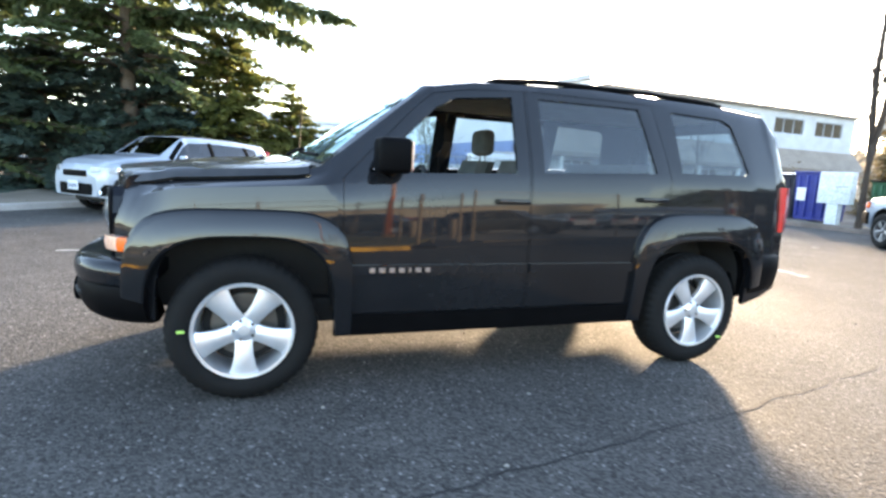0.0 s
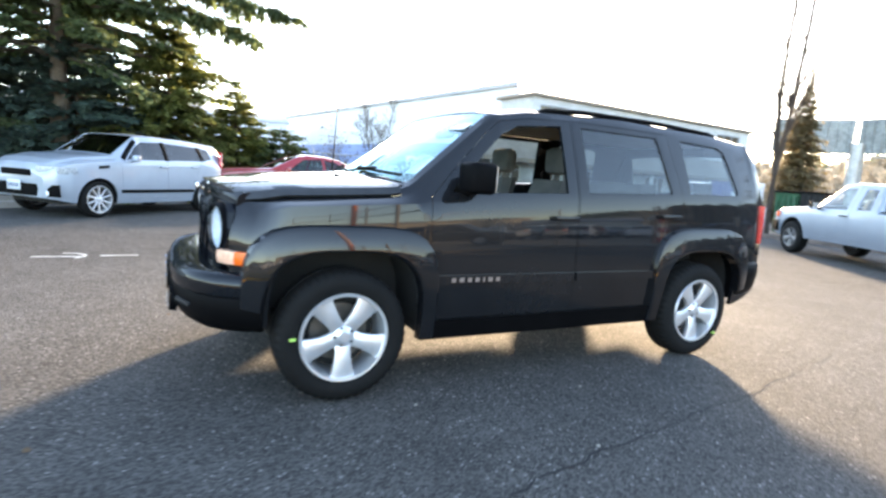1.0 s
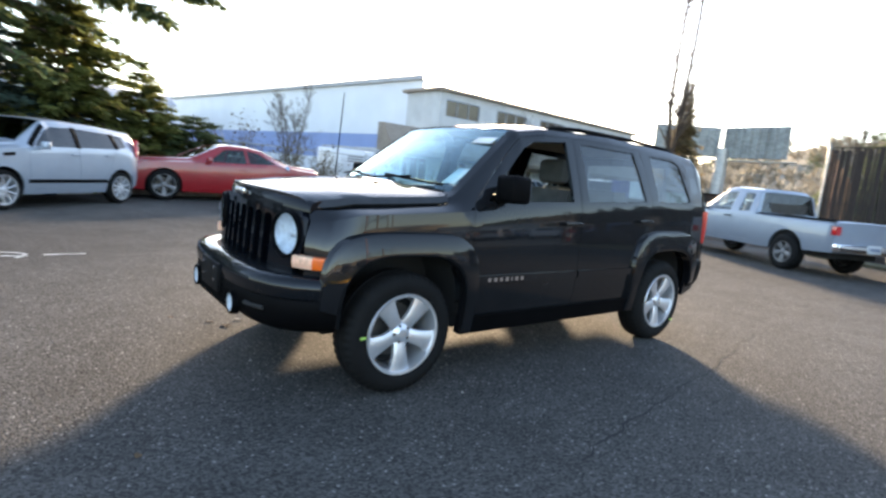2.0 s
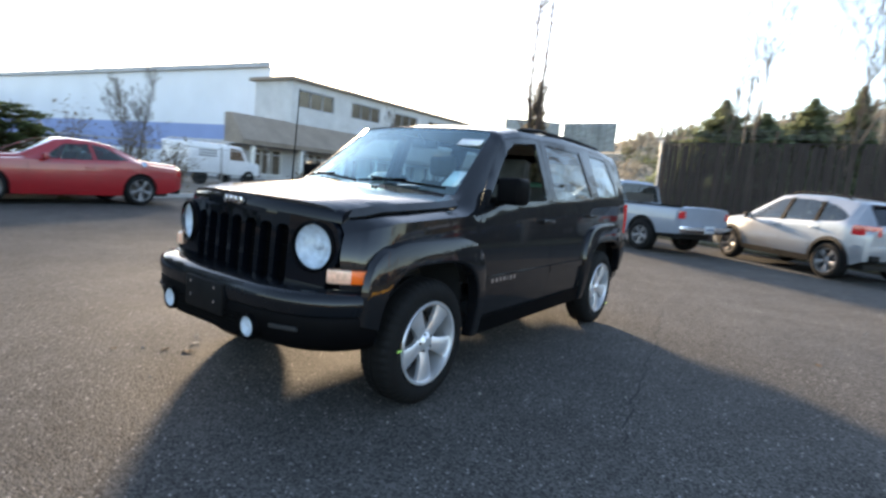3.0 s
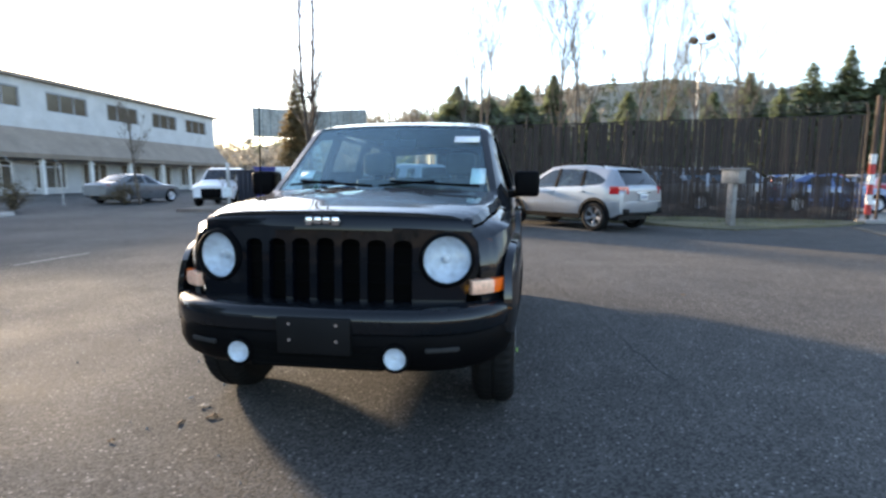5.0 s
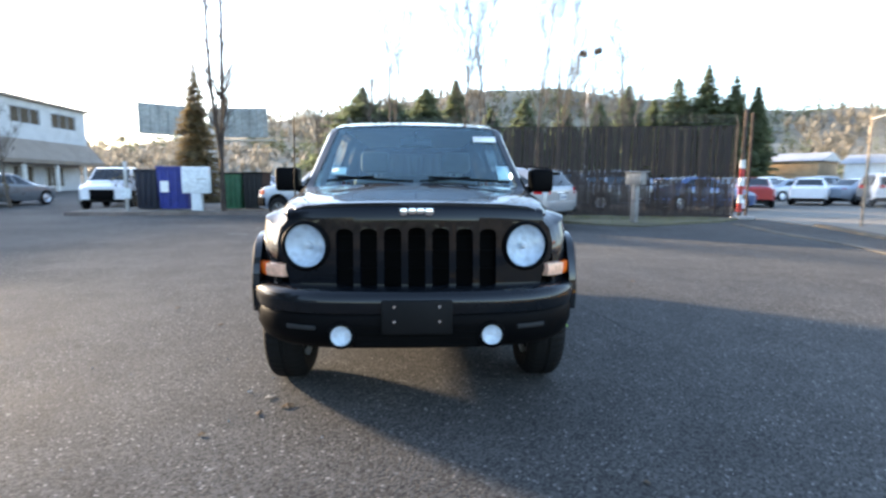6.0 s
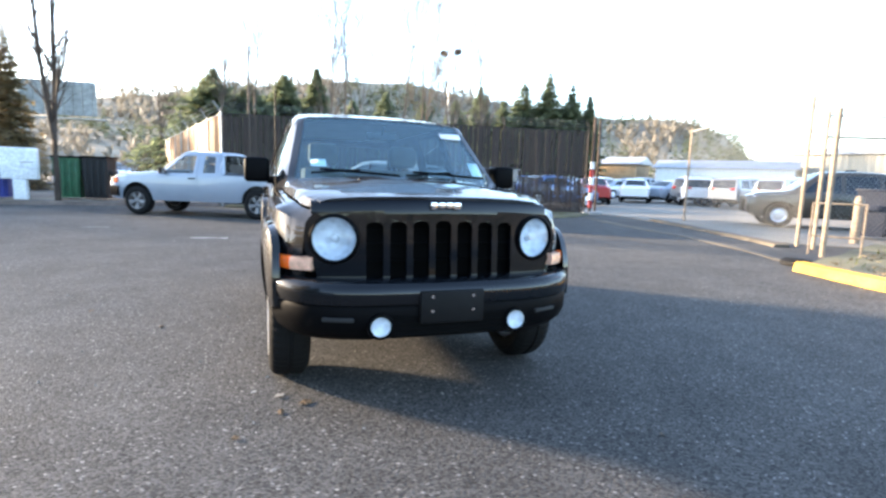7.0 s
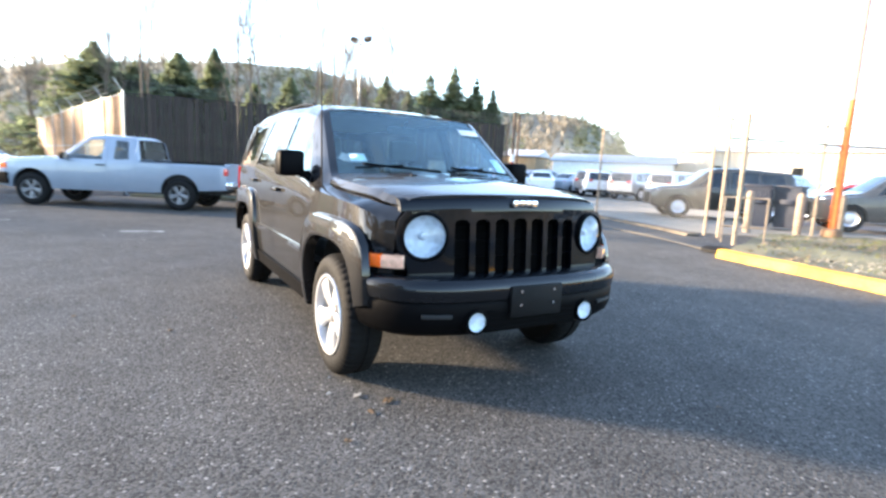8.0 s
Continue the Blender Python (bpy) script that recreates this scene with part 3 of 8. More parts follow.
            ring.append([c + 0.014 * (u * math.cos(b) + nn * math.sin(b)) for b in (0, 1.05, 2.1, 3.14, 4.2, 5.24)])
        ring.append(ring[0])
        loft(bm, ring, cap=False)
        tube(bm, (cx, cy - 0.18, cz), (cx, cy + 0.18, cz), 0.02)
        tube(bm, (cx, cy, cz), (cx + 0.25, cy, cz - 0.1), 0.03)
        part("steering_wheel", bm, M_DARK, root)
    return root


def mirror(root, x, y0, y1, z, sign, material, h=0.15, d=0.1):
    bm = bmesh.new()
    box(bm, x - d / 2, x + d / 2, min(sign * y0, sign * y1), max(sign * y0, sign * y1), z - h / 2, z + h / 2, 0.025)
    ob = part("door_mirror", bm, material, root, "", 60)
    bm = bmesh.new()
    box(bm, x - 0.03, x + 0.03, min(sign * (y0 - 0.12), sign * (y0 + 0.02)), max(sign * (y0 - 0.12), sign * (y0 + 0.02)), z - h / 2 - 0.01, z - h / 2 + 0.04, 0.01)
    part("mirror_arm", bm, material, ob)
    bm = bmesh.new()
    box(bm, x - d / 2 - 0.003, x - d / 2 + 0.002, min(sign * (y0 + 0.015), sign * (y1 - 0.015)), max(sign * (y0 + 0.015), sign * (y1 - 0.015)), z - h / 2 + 0.015, z + h / 2 - 0.015)
    part("mirror_glass", bm, M_CHROME, ob, "silvered mirror glass")
    return ob


def handle(root, sh, x, z, sign, material):
    bm = bmesh.new()
    y = sh.side(x, z)
    box(bm, x - 0.09, x + 0.09, sign * (y + 0.03) - 0.009, sign * (y + 0.03) + 0.009, z - 0.014, z + 0.014, 0.006)
    for d in (-0.075, 0.075):
        box(bm, x + d - 0.014, x + d + 0.014, min(sign * (y - 0.01), sign * (y + 0.03)), max(sign * (y - 0.01), sign * (y + 0.03)), z - 0.012, z + 0.012)
    return part("door_handle", bm, material, root)


def plan_sweep(bm, path, section):
    """Sweeps a section of (outward, z) along a plan line of (x, y, nx, ny)."""
    return loft(bm, [[(x + nx * o, y + ny * o, z) for o, z in section] for x, y, nx, ny in path])


def plan_path(pts):
    out = []
    n = len(pts)
    for i in range(n):
        a, b = Vector(pts[max(0, i - 1)]), Vector(pts[min(n - 1, i + 1)])
        t = (b - a).normalized()
        out.append((*pts[i], t.y, -t.x))
    return out


def fill_with_holes(bm, outer, holes):
    """A flat sheet in y and z with holes through it, at x = 0."""
    edges = []
    for loop in (outer, *holes):
        vs = [bm.verts.new((0, y, z)) for y, z in loop]
        edges += [bm.edges.new((vs[i], vs[(i + 1) % len(vs)])) for i in range(len(vs))]
    bmesh.ops.triangle_fill(bm, use_beauty=True, use_dissolve=False, edges=edges)
    return bm


# ---------------------------------------------------------------- the black suv
SUV = Shape(
    top=[(-2.08, 1.16), (-2.0, 1.50), (-1.9, 1.60), (-1.5, 1.632), (-0.6, 1.65), (0.15, 1.622), (0.42, 1.575), (0.96, 1.14), (1.04, 1.112), (1.6, 1.075), (1.84, 1.053), (1.92, 1.044), (1.945, 1.04)],
    belt=[(-2.08, 1.14), (-1.0, 1.135), (0.0, 1.095), (0.6, 1.06), (1.0, 1.03), (1.6, 0.995), (1.84, 0.965), (1.945, 0.93)],
    bot=[(-2.08, 0.47), (-1.75, 0.36), (-0.95, 0.29), (0.95, 0.29), (1.75, 0.40), (1.945, 0.5)],
    wide=[(-2.08, 0.74), (-2.04, 0.785), (-1.9, 0.825), (-1.7, 0.84), (0.9, 0.845), (1.45, 0.84), (1.62, 0.83), (1.70, 0.822), (1.79, 0.803), (1.86, 0.777), (1.91, 0.742), (1.945, 0.70)],
    narrow=[(-2.08, 0.69), (-1.88, 0.65), (0.3, 0.65), (0.45, 0.655), (0.96, 0.755), (1.3, 0.745), (1.7, 0.70), (1.82, 0.69), (1.89, 0.668), (1.945, 0.63)],
    arches=[(1.3175, 0.375, 0.42), (-1.3175, 0.375, 0.42)], crown=0.022, tuck=0.05, waist=0.66, arch_power=3.2)


def bow(x, y, z):
    """How far the windscreen and the hood's rear edge curve ahead at the middle, and the nose's corners fall back."""
    def ease(a, b, u):
        u = min(1.0, max(0.0, (u - a) / (b - a)))
        return u * u * (3 - 2 * u)
    back = (0.07 + 0.05 * ease(0.82, 1.02, z)) * min(1.2, abs(y) / 0.62) ** 2 * ease(1.55, 1.945, x)
    return 0.13 * max(0.0, 1 - (y / 0.68) ** 2) * ease(0.25, 0.96, x) * (1 - ease(1.05, 1.88, x)) - back


def black_suv():
    wins = [[(-0.05, 1.135), (0.75, 1.105), (0.47, 1.375), (0.38, 1.455), (0.27, 1.515), (-0.05, 1.545)],
            [(-0.21, 1.145), (-0.21, 1.55), (-0.88, 1.55), (-0.96, 1.175)],
            [(-1.14, 1.185), (-1.12, 1.55), (-1.52, 1.535), (-1.59, 1.50), (-1.665, 1.22), (-1.63, 1.192)]]
    doors = [[(-0.125, 0.40), (0.87, 0.40), (0.87, 1.07), (0.49, 1.45), (0.37, 1.55), (-0.125, 1.585)],
             [(-0.135, 0.40), (-0.135, 1.585), (-0.98, 1.58), (-1.06, 1.12), (-0.97, 0.72), (-0.86, 0.40)]]
    root = car("black_suv", "black boxy four-door SUV with silver five-spoke wheels parked on asphalt", SUV, M_PAINT_BLACK, pose(0, 0, 0), wins, doors,
               [(0.42, 0.96, "windscreen"), (-2.08, -2.0, "rear_window")], glass=M_SCREEN, tint=M_REAR, wheels=(0.345, 0.225, 0.215, 0.74), open_window=lambda s, cx: s > 0 and cx > 0, nose_open=True, hood_paint=M_HOOD_BLACK, hood=(1.04, 1.95), seats=(0.12, -0.75, 0.70), fine=0.06)
    # nose panel with seven slots and two lamp openings
    bm = bmesh.new()
    slots = []
    for k in range(-3, 4):
        y, hw = k * 0.117, 0.042
        zt, zb = 0.955 - 0.003 * abs(k), 0.668
        slots.append([(y - hw, zb), (y + hw, zb), (y + hw, zt - 0.02), (y + hw - 0.012, zt - 0.005), (y + hw - 0.03, zt), (y - hw + 0.03, zt), (y - hw + 0.012, zt - 0.005), (y - hw, zt - 0.02)])
    lamps = [[(s * 0.545 + 0.124 * math.cos(2 * math.pi * i / 28), 0.86 + 0.124 * math.sin(2 * math.pi * i / 28)) for i in range(28)] for s in (1, -1)]
    side = [(0.61, 0.60), (0.632, 0.70), (0.655, 0.76), (0.682, 0.80), (0.69, 0.87), (0.672, 0.945), (0.635, 0.985)]
    outer = [(-0.35, 0.60), (0, 0.60), (0.35, 0.60)] + side + [(0.4, 1.0), (0, 1.008), (-0.4, 1.0)] + [(-y, z) for y, z in side[::-1]]
    fill_with_holes(bm, outer, slots + lamps)
    cuts = [0.117 * k + d for k in range(4) for d in (-0.042, 0.0, 0.042)] + [0.545 + 0.124 * math.cos(2 * math.pi * i / 28) for i in range(0, 15, 2)]
    for y in cuts:
        for sy in (y, -y):
            bmesh.ops.bisect_plane(bm, geom=bm.verts[:] + bm.edges[:] + bm.faces[:], dist=1e-4, plane_co=(0, sy, 0), plane_no=(0, 1, 0))
    for v in bm.verts:
        y, z = v.co.y, v.co.z
        v.co.x = 1.962 - 0.085 * (abs(y) / 0.7) ** 2.1 - 0.06 * (z - 0.6)
    bmesh.ops.recalc_face_normals(bm, faces=bm.faces)
    if sum(f.normal.x for f in bm.faces) < 0:
        bmesh.ops.reverse_faces(bm, faces=bm.faces)
    me = bpy.data.meshes.new("grille")
    bm.to_mesh(me)
    bm.free()
    me.materials.append(M_GLOSS_BLACK)
    gr = new("grille", me)
    gr.parent = root
    tagged(gr, label="glossy black grille with seven upright slots")
    thick(gr, 0.045)
    # rolled front lip of the hood
    bm = bmesh.new()
    rings = []
    for k in range(-14, 15):
        y = 0.65 * k / 14
        a = abs(y)
        b = 0.028 + 0.155 * (a / 0.7) ** 1.9
        zt = 1.043 + 0.022 * (1 - (a / 0.62) ** 2) if a < 0.56 else 1.05 - 0.4 * (a - 0.56) ** 1.4
        rings.append([(1.86 - b, y, zt + 0.009), (1.945 - b, y, zt + 0.003), (1.968 - b, y, zt - 0.007), (1.981 - b, y, zt - 0.026), (1.984 - b, y, 0.992 - 0.02 * a), (1.955 - b, y, 0.985 - 0.02 * a), (1.86 - b, y, 0.99 - 0.02 * a)])
    loft(bm, rings)
    part("hood_lip", bm, M_GLOSS_BLACK, root, "", 50)
    # Near-black sheet and bars paint the shaded depth behind the slots.
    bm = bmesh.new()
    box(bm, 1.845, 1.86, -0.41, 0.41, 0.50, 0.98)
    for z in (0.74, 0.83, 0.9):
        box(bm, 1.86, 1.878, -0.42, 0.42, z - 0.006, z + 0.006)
    part("radiator_screen", bm, M_DUCT_SHADE, gr)
    for s in (1, -1):
        c = (1.884, s * 0.545, 0.86)
        hl = thing("headlight", "", "")
        hl.parent = root
        hl["label"] = "round headlight with a clear lens"
        hl.matrix_basis = Matrix.Translation(c) @ pose(0.004, 0, 0, 0, 0, s * 13) @ Matrix.Translation(-Vector(c))
        bm = bmesh.new()
        lathe(bm, [(0.004, -0.05), (0.047, -0.045), (0.084, -0.025), (0.104, 0.0), (0.108, 0.012)], 32, "x", c)
        part("reflector", bm, M_LAMPWHITE, hl, "silvered lamp bowl")
        bm = bmesh.new()
        lathe(bm, [(0.002, 0.045), (0.037, 0.043), (0.074, 0.033), (0.098, 0.018), (0.108, 0.004)], 32, "x", c)
        part("lens", bm, M_LENS, hl, "clear domed lens")
        bm = bmesh.new()
        lathe(bm, [(0.105, 0.0), (0.107, 0.02), (0.113, 0.026), (0.123, 0.018), (0.126, -0.02)], 36, "x", c)
        part("bezel", bm, M_TRIM, hl)
        bm = bmesh.new()
        lathe(bm, [(0.002, -0.01), (0.013, -0.012), (0.019, -0.025), (0.024, -0.05)], 16, "x", c)
        part("bulb_cap", bm, M_LAMPWHITE, hl)
    # corner lamps
    for s in (1, -1):
        pts = [(1.895, 0.655), (1.868, 0.703), (1.832, 0.745), (1.785, 0.78), (1.73, 0.806)]
        path = plan_path([(x, y) for x, y in pts])
        cl = thing("corner_lamp", "", "")
        cl.parent = root
        sec = [(-0.03, 0.704), (0.010, 0.708), (0.015, 0.738), (0.010, 0.768), (-0.03, 0.772)]
        for nm, ps, mt in (("clear_lens", path[:3], M_AMBER_PALE), ("amber_lens", path[2:], M_AMBER)):
            bm = bmesh.new()
            loft(bm, [[(x + abs(nx) * o, s * (y + abs(ny) * o), z) for o, z in sec] for x, y, nx, ny in ps])
            part(nm, bm, mt, cl, "amber turn lens" if nm == "amber_lens" else "pale amber marker lens")
    # front bumper: upper bar, lower skirt
    half = [(2.105, 0.0), (2.102, 0.22), (2.09, 0.40), (2.06, 0.54), (2.005, 0.66), (1.925, 0.75), (1.825, 0.81), (1.73, 0.84)]
    line = [(x, -y) for x, y in half[::-1]] + half[1:]
    path = plan_path(line)
    bp = thing("front_bumper", "", "")
    bp.parent = root
    bp["label"] = "black front bumper with a ledge"
    bm = bmesh.new()
    plan_sweep(bm, path, [(-0.24, 0.60), (-0.24, 0.66), (-0.09, 0.674), (-0.025, 0.668), (0.0, 0.648), (0.006, 0.61), (-0.002, 0.565), (-0.02, 0.555), (-0.1, 0.555)])
    part("bumper_bar", bm, M_BUMPER_BLACK, bp, "glossy black bumper bar", 50)
    bm = bmesh.new()
    plan_sweep(bm, path, [(-0.1, 0.56), (-0.012, 0.557), (-0.004, 0.54), (-0.006, 0.47), (-0.03, 0.415), (-0.075, 0.38), (-0.14, 0.372), (-0.2, 0.40)])
    part("bumper_skirt", bm, M_TRIM, bp, "satin black lower skirt", 50)
    # Solid near-black box in place of the intake's shaded hollow.
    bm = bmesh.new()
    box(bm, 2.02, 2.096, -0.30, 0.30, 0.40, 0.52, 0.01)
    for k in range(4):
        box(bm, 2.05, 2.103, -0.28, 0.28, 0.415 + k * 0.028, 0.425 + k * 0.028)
    part("lower_intake", bm, M_DUCT_SHADE, bp)
    for s in (1, -1):
        c = (2.092, s * 0.352, 0.464)
        fl = thing("fog_lamp", "", "")
        fl.parent = root
        fl["label"] = "small round fog lamp"
        bm = bmesh.new()
        lathe(bm, [(0.002, 0.0), (0.03, 0.004), (0.047, 0.014)], 24, "x", c)
        part("reflector", bm, M_LAMPWHITE, fl)
        bm = bmesh.new()
        lathe(bm, [(0.002, 0.03), (0.025, 0.027), (0.042, 0.018), (0.048, 0.008)], 24, "x", c)
        part("lens", bm, M_LENS, fl)
        bm = bmesh.new()
        lathe(bm, [(0.047, 0.012), (0.052, 0.018), (0.062, 0.016), (0.066, -0.02)], 24, "x", c)
        part("bezel", bm, M_TRIM, fl)
        bm = bmesh.new()
        box(bm, -0.05, 0.012, -0.075, 0.075, -0.011, 0.011, 0.006, m=pose(2.045, s * 0.545, 0.495, 0, 0, s * 20))
        part("side_vent", bm, M_DARK, bp)
    bm = bmesh.new()
    box(bm, 2.09, 2.122, -0.165, 0.165, 0.472, 0.632, 0.008)
    pb = part("plate_bracket", bm, M_PLASTIC, root, "empty black licence plate bracket")
    for y in (-0.105, 0.105):
        for z in (0.535, 0.605):
            bm = bmesh.new()
            tube(bm, (2.12, y, z), (2.127, y, z), 0.008, seg=8)
            part("bolt", bm, M_CHROME, pb)
    # rear bumper
    halfr = [(-2.16, 0.0), (-2.152, 0.4), (-2.135, 0.62), (-2.08, 0.75), (-2.0, 0.82), (-1.88, 0.853), (-1.76, 0.865)]
    line = halfr[::-1] + [(x, -y) for x, y in halfr[1:]]
    bm = bmesh.new()
    plan_sweep(bm, plan_path(line), [(-0.2, 0.70), (-0.03, 0.70), (0, 0.675), (0.004, 0.60), (-0.012, 0.50), (-0.05, 0.43), (-0.12, 0.40), (-0.2, 0.42)])
    part("rear_bumper", bm, M_TRIM, root, "satin black rear bumper", 50)
    # flares, sills, mouldings
    for xc, zc, r in SUV.arches:
        for s in (1, -1):
            bm = bmesh.new()
            rings = []
            a0, a1 = (16, 192) if xc > 0 else (-12, 166)
            for k in range(33):
                a = radians(a0 + (a1 - a0) * k / 32)
                ca, sa = math.cos(a), math.sin(a)
                fi = 1 / (abs(ca) ** 3.2 + abs(sa) ** 3.2) ** (1 / 3.2)
                fo = 1 / ((abs(ca) / 0.505) ** 4.5 + (abs(sa) / (0.54 if xc > 0 else 0.575)) ** 4.5) ** (1 / 4.5)
                ring = []
                for mix, o in ((0.0, -0.03), (0.0, 0.036), (0.08, 0.044), (0.78, 0.04), (0.93, 0.03), (1.0, -0.006)):
                    g = (r - 0.008) * fi * (1 - mix) + fo * mix
                    x, z = xc + g * ca, max(0.30, zc + g * sa)
                    ring.append((x, s * (SUV.side(min(1.78, max(-1.85, x)), z) + o), z))
                rings.append(ring)
            loft(bm, rings)
            part("wheel_arch_flare", bm, M_PAINT_BLACK, root, "", 30)
    for s in (1, -1):
        bm = bmesh.new()
        ribbon(bm, SUV, dense([(-0.86, 0.345), (0.86, 0.345)]), 0.11, s, 0.016)
        part("sill_cladding", bm, M_TRIM, root)
        bm = bmesh.new()
        ribbon(bm, SUV, dense([(-0.93, 0.628), (-0.14, 0.628)]), 0.05, s, 0.014)
        part("door_moulding", bm, M_PAINT_BLACK, root)
        bm = bmesh.new()
        ribbon(bm, SUV, dense([(-0.12, 0.628), (0.86, 0.628)]), 0.05, s, 0.014)
        dm = part("door_moulding", bm, M_PAINT_BLACK, root)
        y = SUV.side(0.5, 0.63) + 0.014
        x = 0.74
        for wd in (0.026, 0.03, 0.026, 0.028, 0.012, 0.03, 0.026):
            bm = bmesh.new()
            box(bm, x - wd, x, s * y - 0.004, s * y + 0.004, 0.617, 0.641)
            part("badge_bar", bm, M_CHROME, dm, "small chrome badge bar")
            x -= wd + 0.022
        mirror(root, 0.655, 0.825, 0.985, 1.188, s, M_TRIM, 0.165, 0.16)
        handle(root, SUV, -0.02, 0.985, s, M_PAINT_BLACK)
        handle(root, SUV, -0.92, 1.02, s, M_PAINT_BLACK)
        # roof rail
        bm = bmesh.new()
        pts = [(-1.62, 1.605), (-1.54, 1.642), (-1.0, 1.662), (-0.3, 1.66), (0.0, 1.638), (0.1, 1.605)]
        for a, b in zip(pts, pts[1:]):
            tube(bm, (a[0], s * 0.565, a[1]), (b[0], s * 0.565, b[1]), 0.015, seg=8)
        for x in (-1.55, -0.7, 0.06):
            box(bm, x - 0.05, x + 0.05, s * 0.565 - 0.018, s * 0.565 + 0.018, 1.58, 1.646 if x < 0 else 1.618, 0.01)
        part("roof_rail", bm, M_TRIM, root, "black roof rail")
        # tail lamp
        bm = bmesh.new()
        pts = [(-2.085, 0.60), (-2.085, 0.69), (-2.07, 0.752), (-2.03, 0.79), (-1.985, 0.806)]
        plan_sweep(bm, [(x, s * y, -0.7, 0.7 * s) for x, y in pts], [(-0.04, 0.84), (0.01, 0.84), (0.014, 0.98), (0.008, 1.13), (-0.04, 1.13)])
        part("tail_lamp", bm, M_REDLENS, root, "red upright tail lamp")
    # wipers, cowl, emblem, stickers, mirror inside, aerial
    bm = bmesh.new()
    for k in range(12):
        box(bm, 0.935, 1.05, -0.70 + 0.1167 * k, -0.70 + 0.1167 * (k + 1), 1.10, 1.124)
    part("cowl", bm, M_PLASTIC, root)
    for y0, y1 in ((0.62, 0.02), (-0.02, -0.58)):
        bm = bmesh.new()
        arm, blade = [], []
        for k in range(9):
            f = k / 8
            y = y0 + (y1 + 0.06 - y0) * f
            x = 0.955 - 0.035 * f
            blade.append((x, y, pl(SUV.top, x) + 0.032))
            arm.append((x + 0.012, y1 + (y0 - y1) * 0.55 * f, pl(SUV.top, x) + 0.034))
        for line, r in ((blade, 0.009), (arm, 0.008)):
            loft(bm, [[(x + r * math.cos(q), y, z + r * math.sin(q)) for q in (0, 1.05, 2.09, 3.14, 4.19, 5.24)] for x, y, z in line])
        part("wiper", bm, M_TRIM, root)
    for y in (0.3, -0.3):
        bm = bmesh.new()
        box(bm, 1.13, 1.16, y - 0.018, y + 0.018, 1.125, 1.155, 0.006)
        part("washer_nozzle", bm, M_TRIM, root)
    bm = bmesh.new()
    for k, wd in enumerate((0.03, 0.032, 0.032, 0.034)):
        box(bm, 1.958, 1.976, -0.078 + k * 0.04, -0.078 + k * 0.04 + wd, 1.02 - (0.006 if k in (0, 3) else 0), 1.05, 0.003)
    box(bm, 1.956, 1.970, -0.082, 0.082, 1.028, 1.04)
    part("hood_emblem", bm, M_CHROME, root, "small chrome hood emblem")
    for nm, x, y, wx, wy, mt in (("sticker", 0.545, 0.50, 0.055, 0.17, M_STICKER), ("sticker", 0.83, 0.60, 0.12, 0.09, M_STICKER), ("sticker", 0.82, -0.52, 0.06, 0.10, M_STICKER)):
        bm = bmesh.new()
        vs = []
        for dx, dy in ((-1, -1), (1, -1), (1, 1), (-1, 1)):
            xx = x + dx * wx / 2
            vs.append(bm.verts.new((xx, y + dy * wy / 2, pl(SUV.top, xx) + SUV.crown * (0.55 if abs(y) > 0.4 else 0.9) - (0.002 if nm == "sticker" and x < 0.7 else 0.02))))
        bm.faces.new(vs)
        thick(part(nm, bm, mt, root, "white paper sticker"), 0.001)
    bm = bmesh.new()
    box(bm, 0.40, 0.43, -0.12, 0.12, 1.44, 1.50, 0.012)
    tube(bm, (0.43, 0, 1.48), (0.50, 0, 1.535), 0.01)
    part("rear_view_mirror", bm, M_DARK, root)
    bm = bmesh.new()
    tube(bm, (0.99, -0.79, 1.0), (0.95, -0.79, 1.80), 0.006, 0.0035)
    tube(bm, (0.99, -0.79, 0.99), (0.99, -0.79, 1.05), 0.014, 0.01)
    part("aerial", bm, M_TRIM, root)
    bm = bmesh.new()
    box(bm, -1.95, 0.35, -0.55, 0.55, 1.575, 1.595)
    part("headliner", bm, M_BEIGE, root, "pale cloth headliner")
    for x, z, y in ((1.3175 + 0.265, 0.36, 0.863), (-1.3175 - 0.20, 0.17, 0.863)):
        bm = bmesh.new()
        box(bm, x - 0.018, x + 0.014, y - 0.004, y + 0.002, z - 0.006, z + 0.006)
        part("chalk_mark", bm, M_CHALK, root, "yellow-green chalk mark")
    # the screen, its pillars and the hood's rear edge bow ahead at the middle
    for ob in root.children:
        if ob.name.split(".")[0] in ("windscreen", "body", "hood", "cowl", "wiper", "washer_nozzle", "sticker"):
            for v in ob.data.vertices:
                v.co.x += bow(v.co.x, v.co.y, v.co.z)
    return root


black_suv()


# ---------------------------------------------------------------- ground
M_GRAVEL = mat("dirt_gravel", (0.16, 0.135, 0.105), 0.95, 0, 0.7, 0.6, bump=0.8, bump_scale=25, fine=40)
M_GRASS = mat("grass_ground", (0.115, 0.105, 0.06), 0.95, 0, 0.8, 0.6, bump=0.8, bump_scale=30, fine=30)
M_CONCRETE = mat("concrete", (0.36, 0.34, 0.31), 0.85, 0, 1.5, 0.8, bump=0.3, bump_scale=60, fine=80)
M_KERB_Y = mat("yellow_kerb_paint", (0.5, 0.29, 0.03), 0.75, 0, 3, 0.35, bump=0.3, bump_scale=50, fine=40)
M_KERB_DIRTY = mat("dirt_stained_kerb", (0.15, 0.115, 0.095), 0.9, 0, 1.5, 0.55, bump=0.4, bump_scale=50, fine=50)
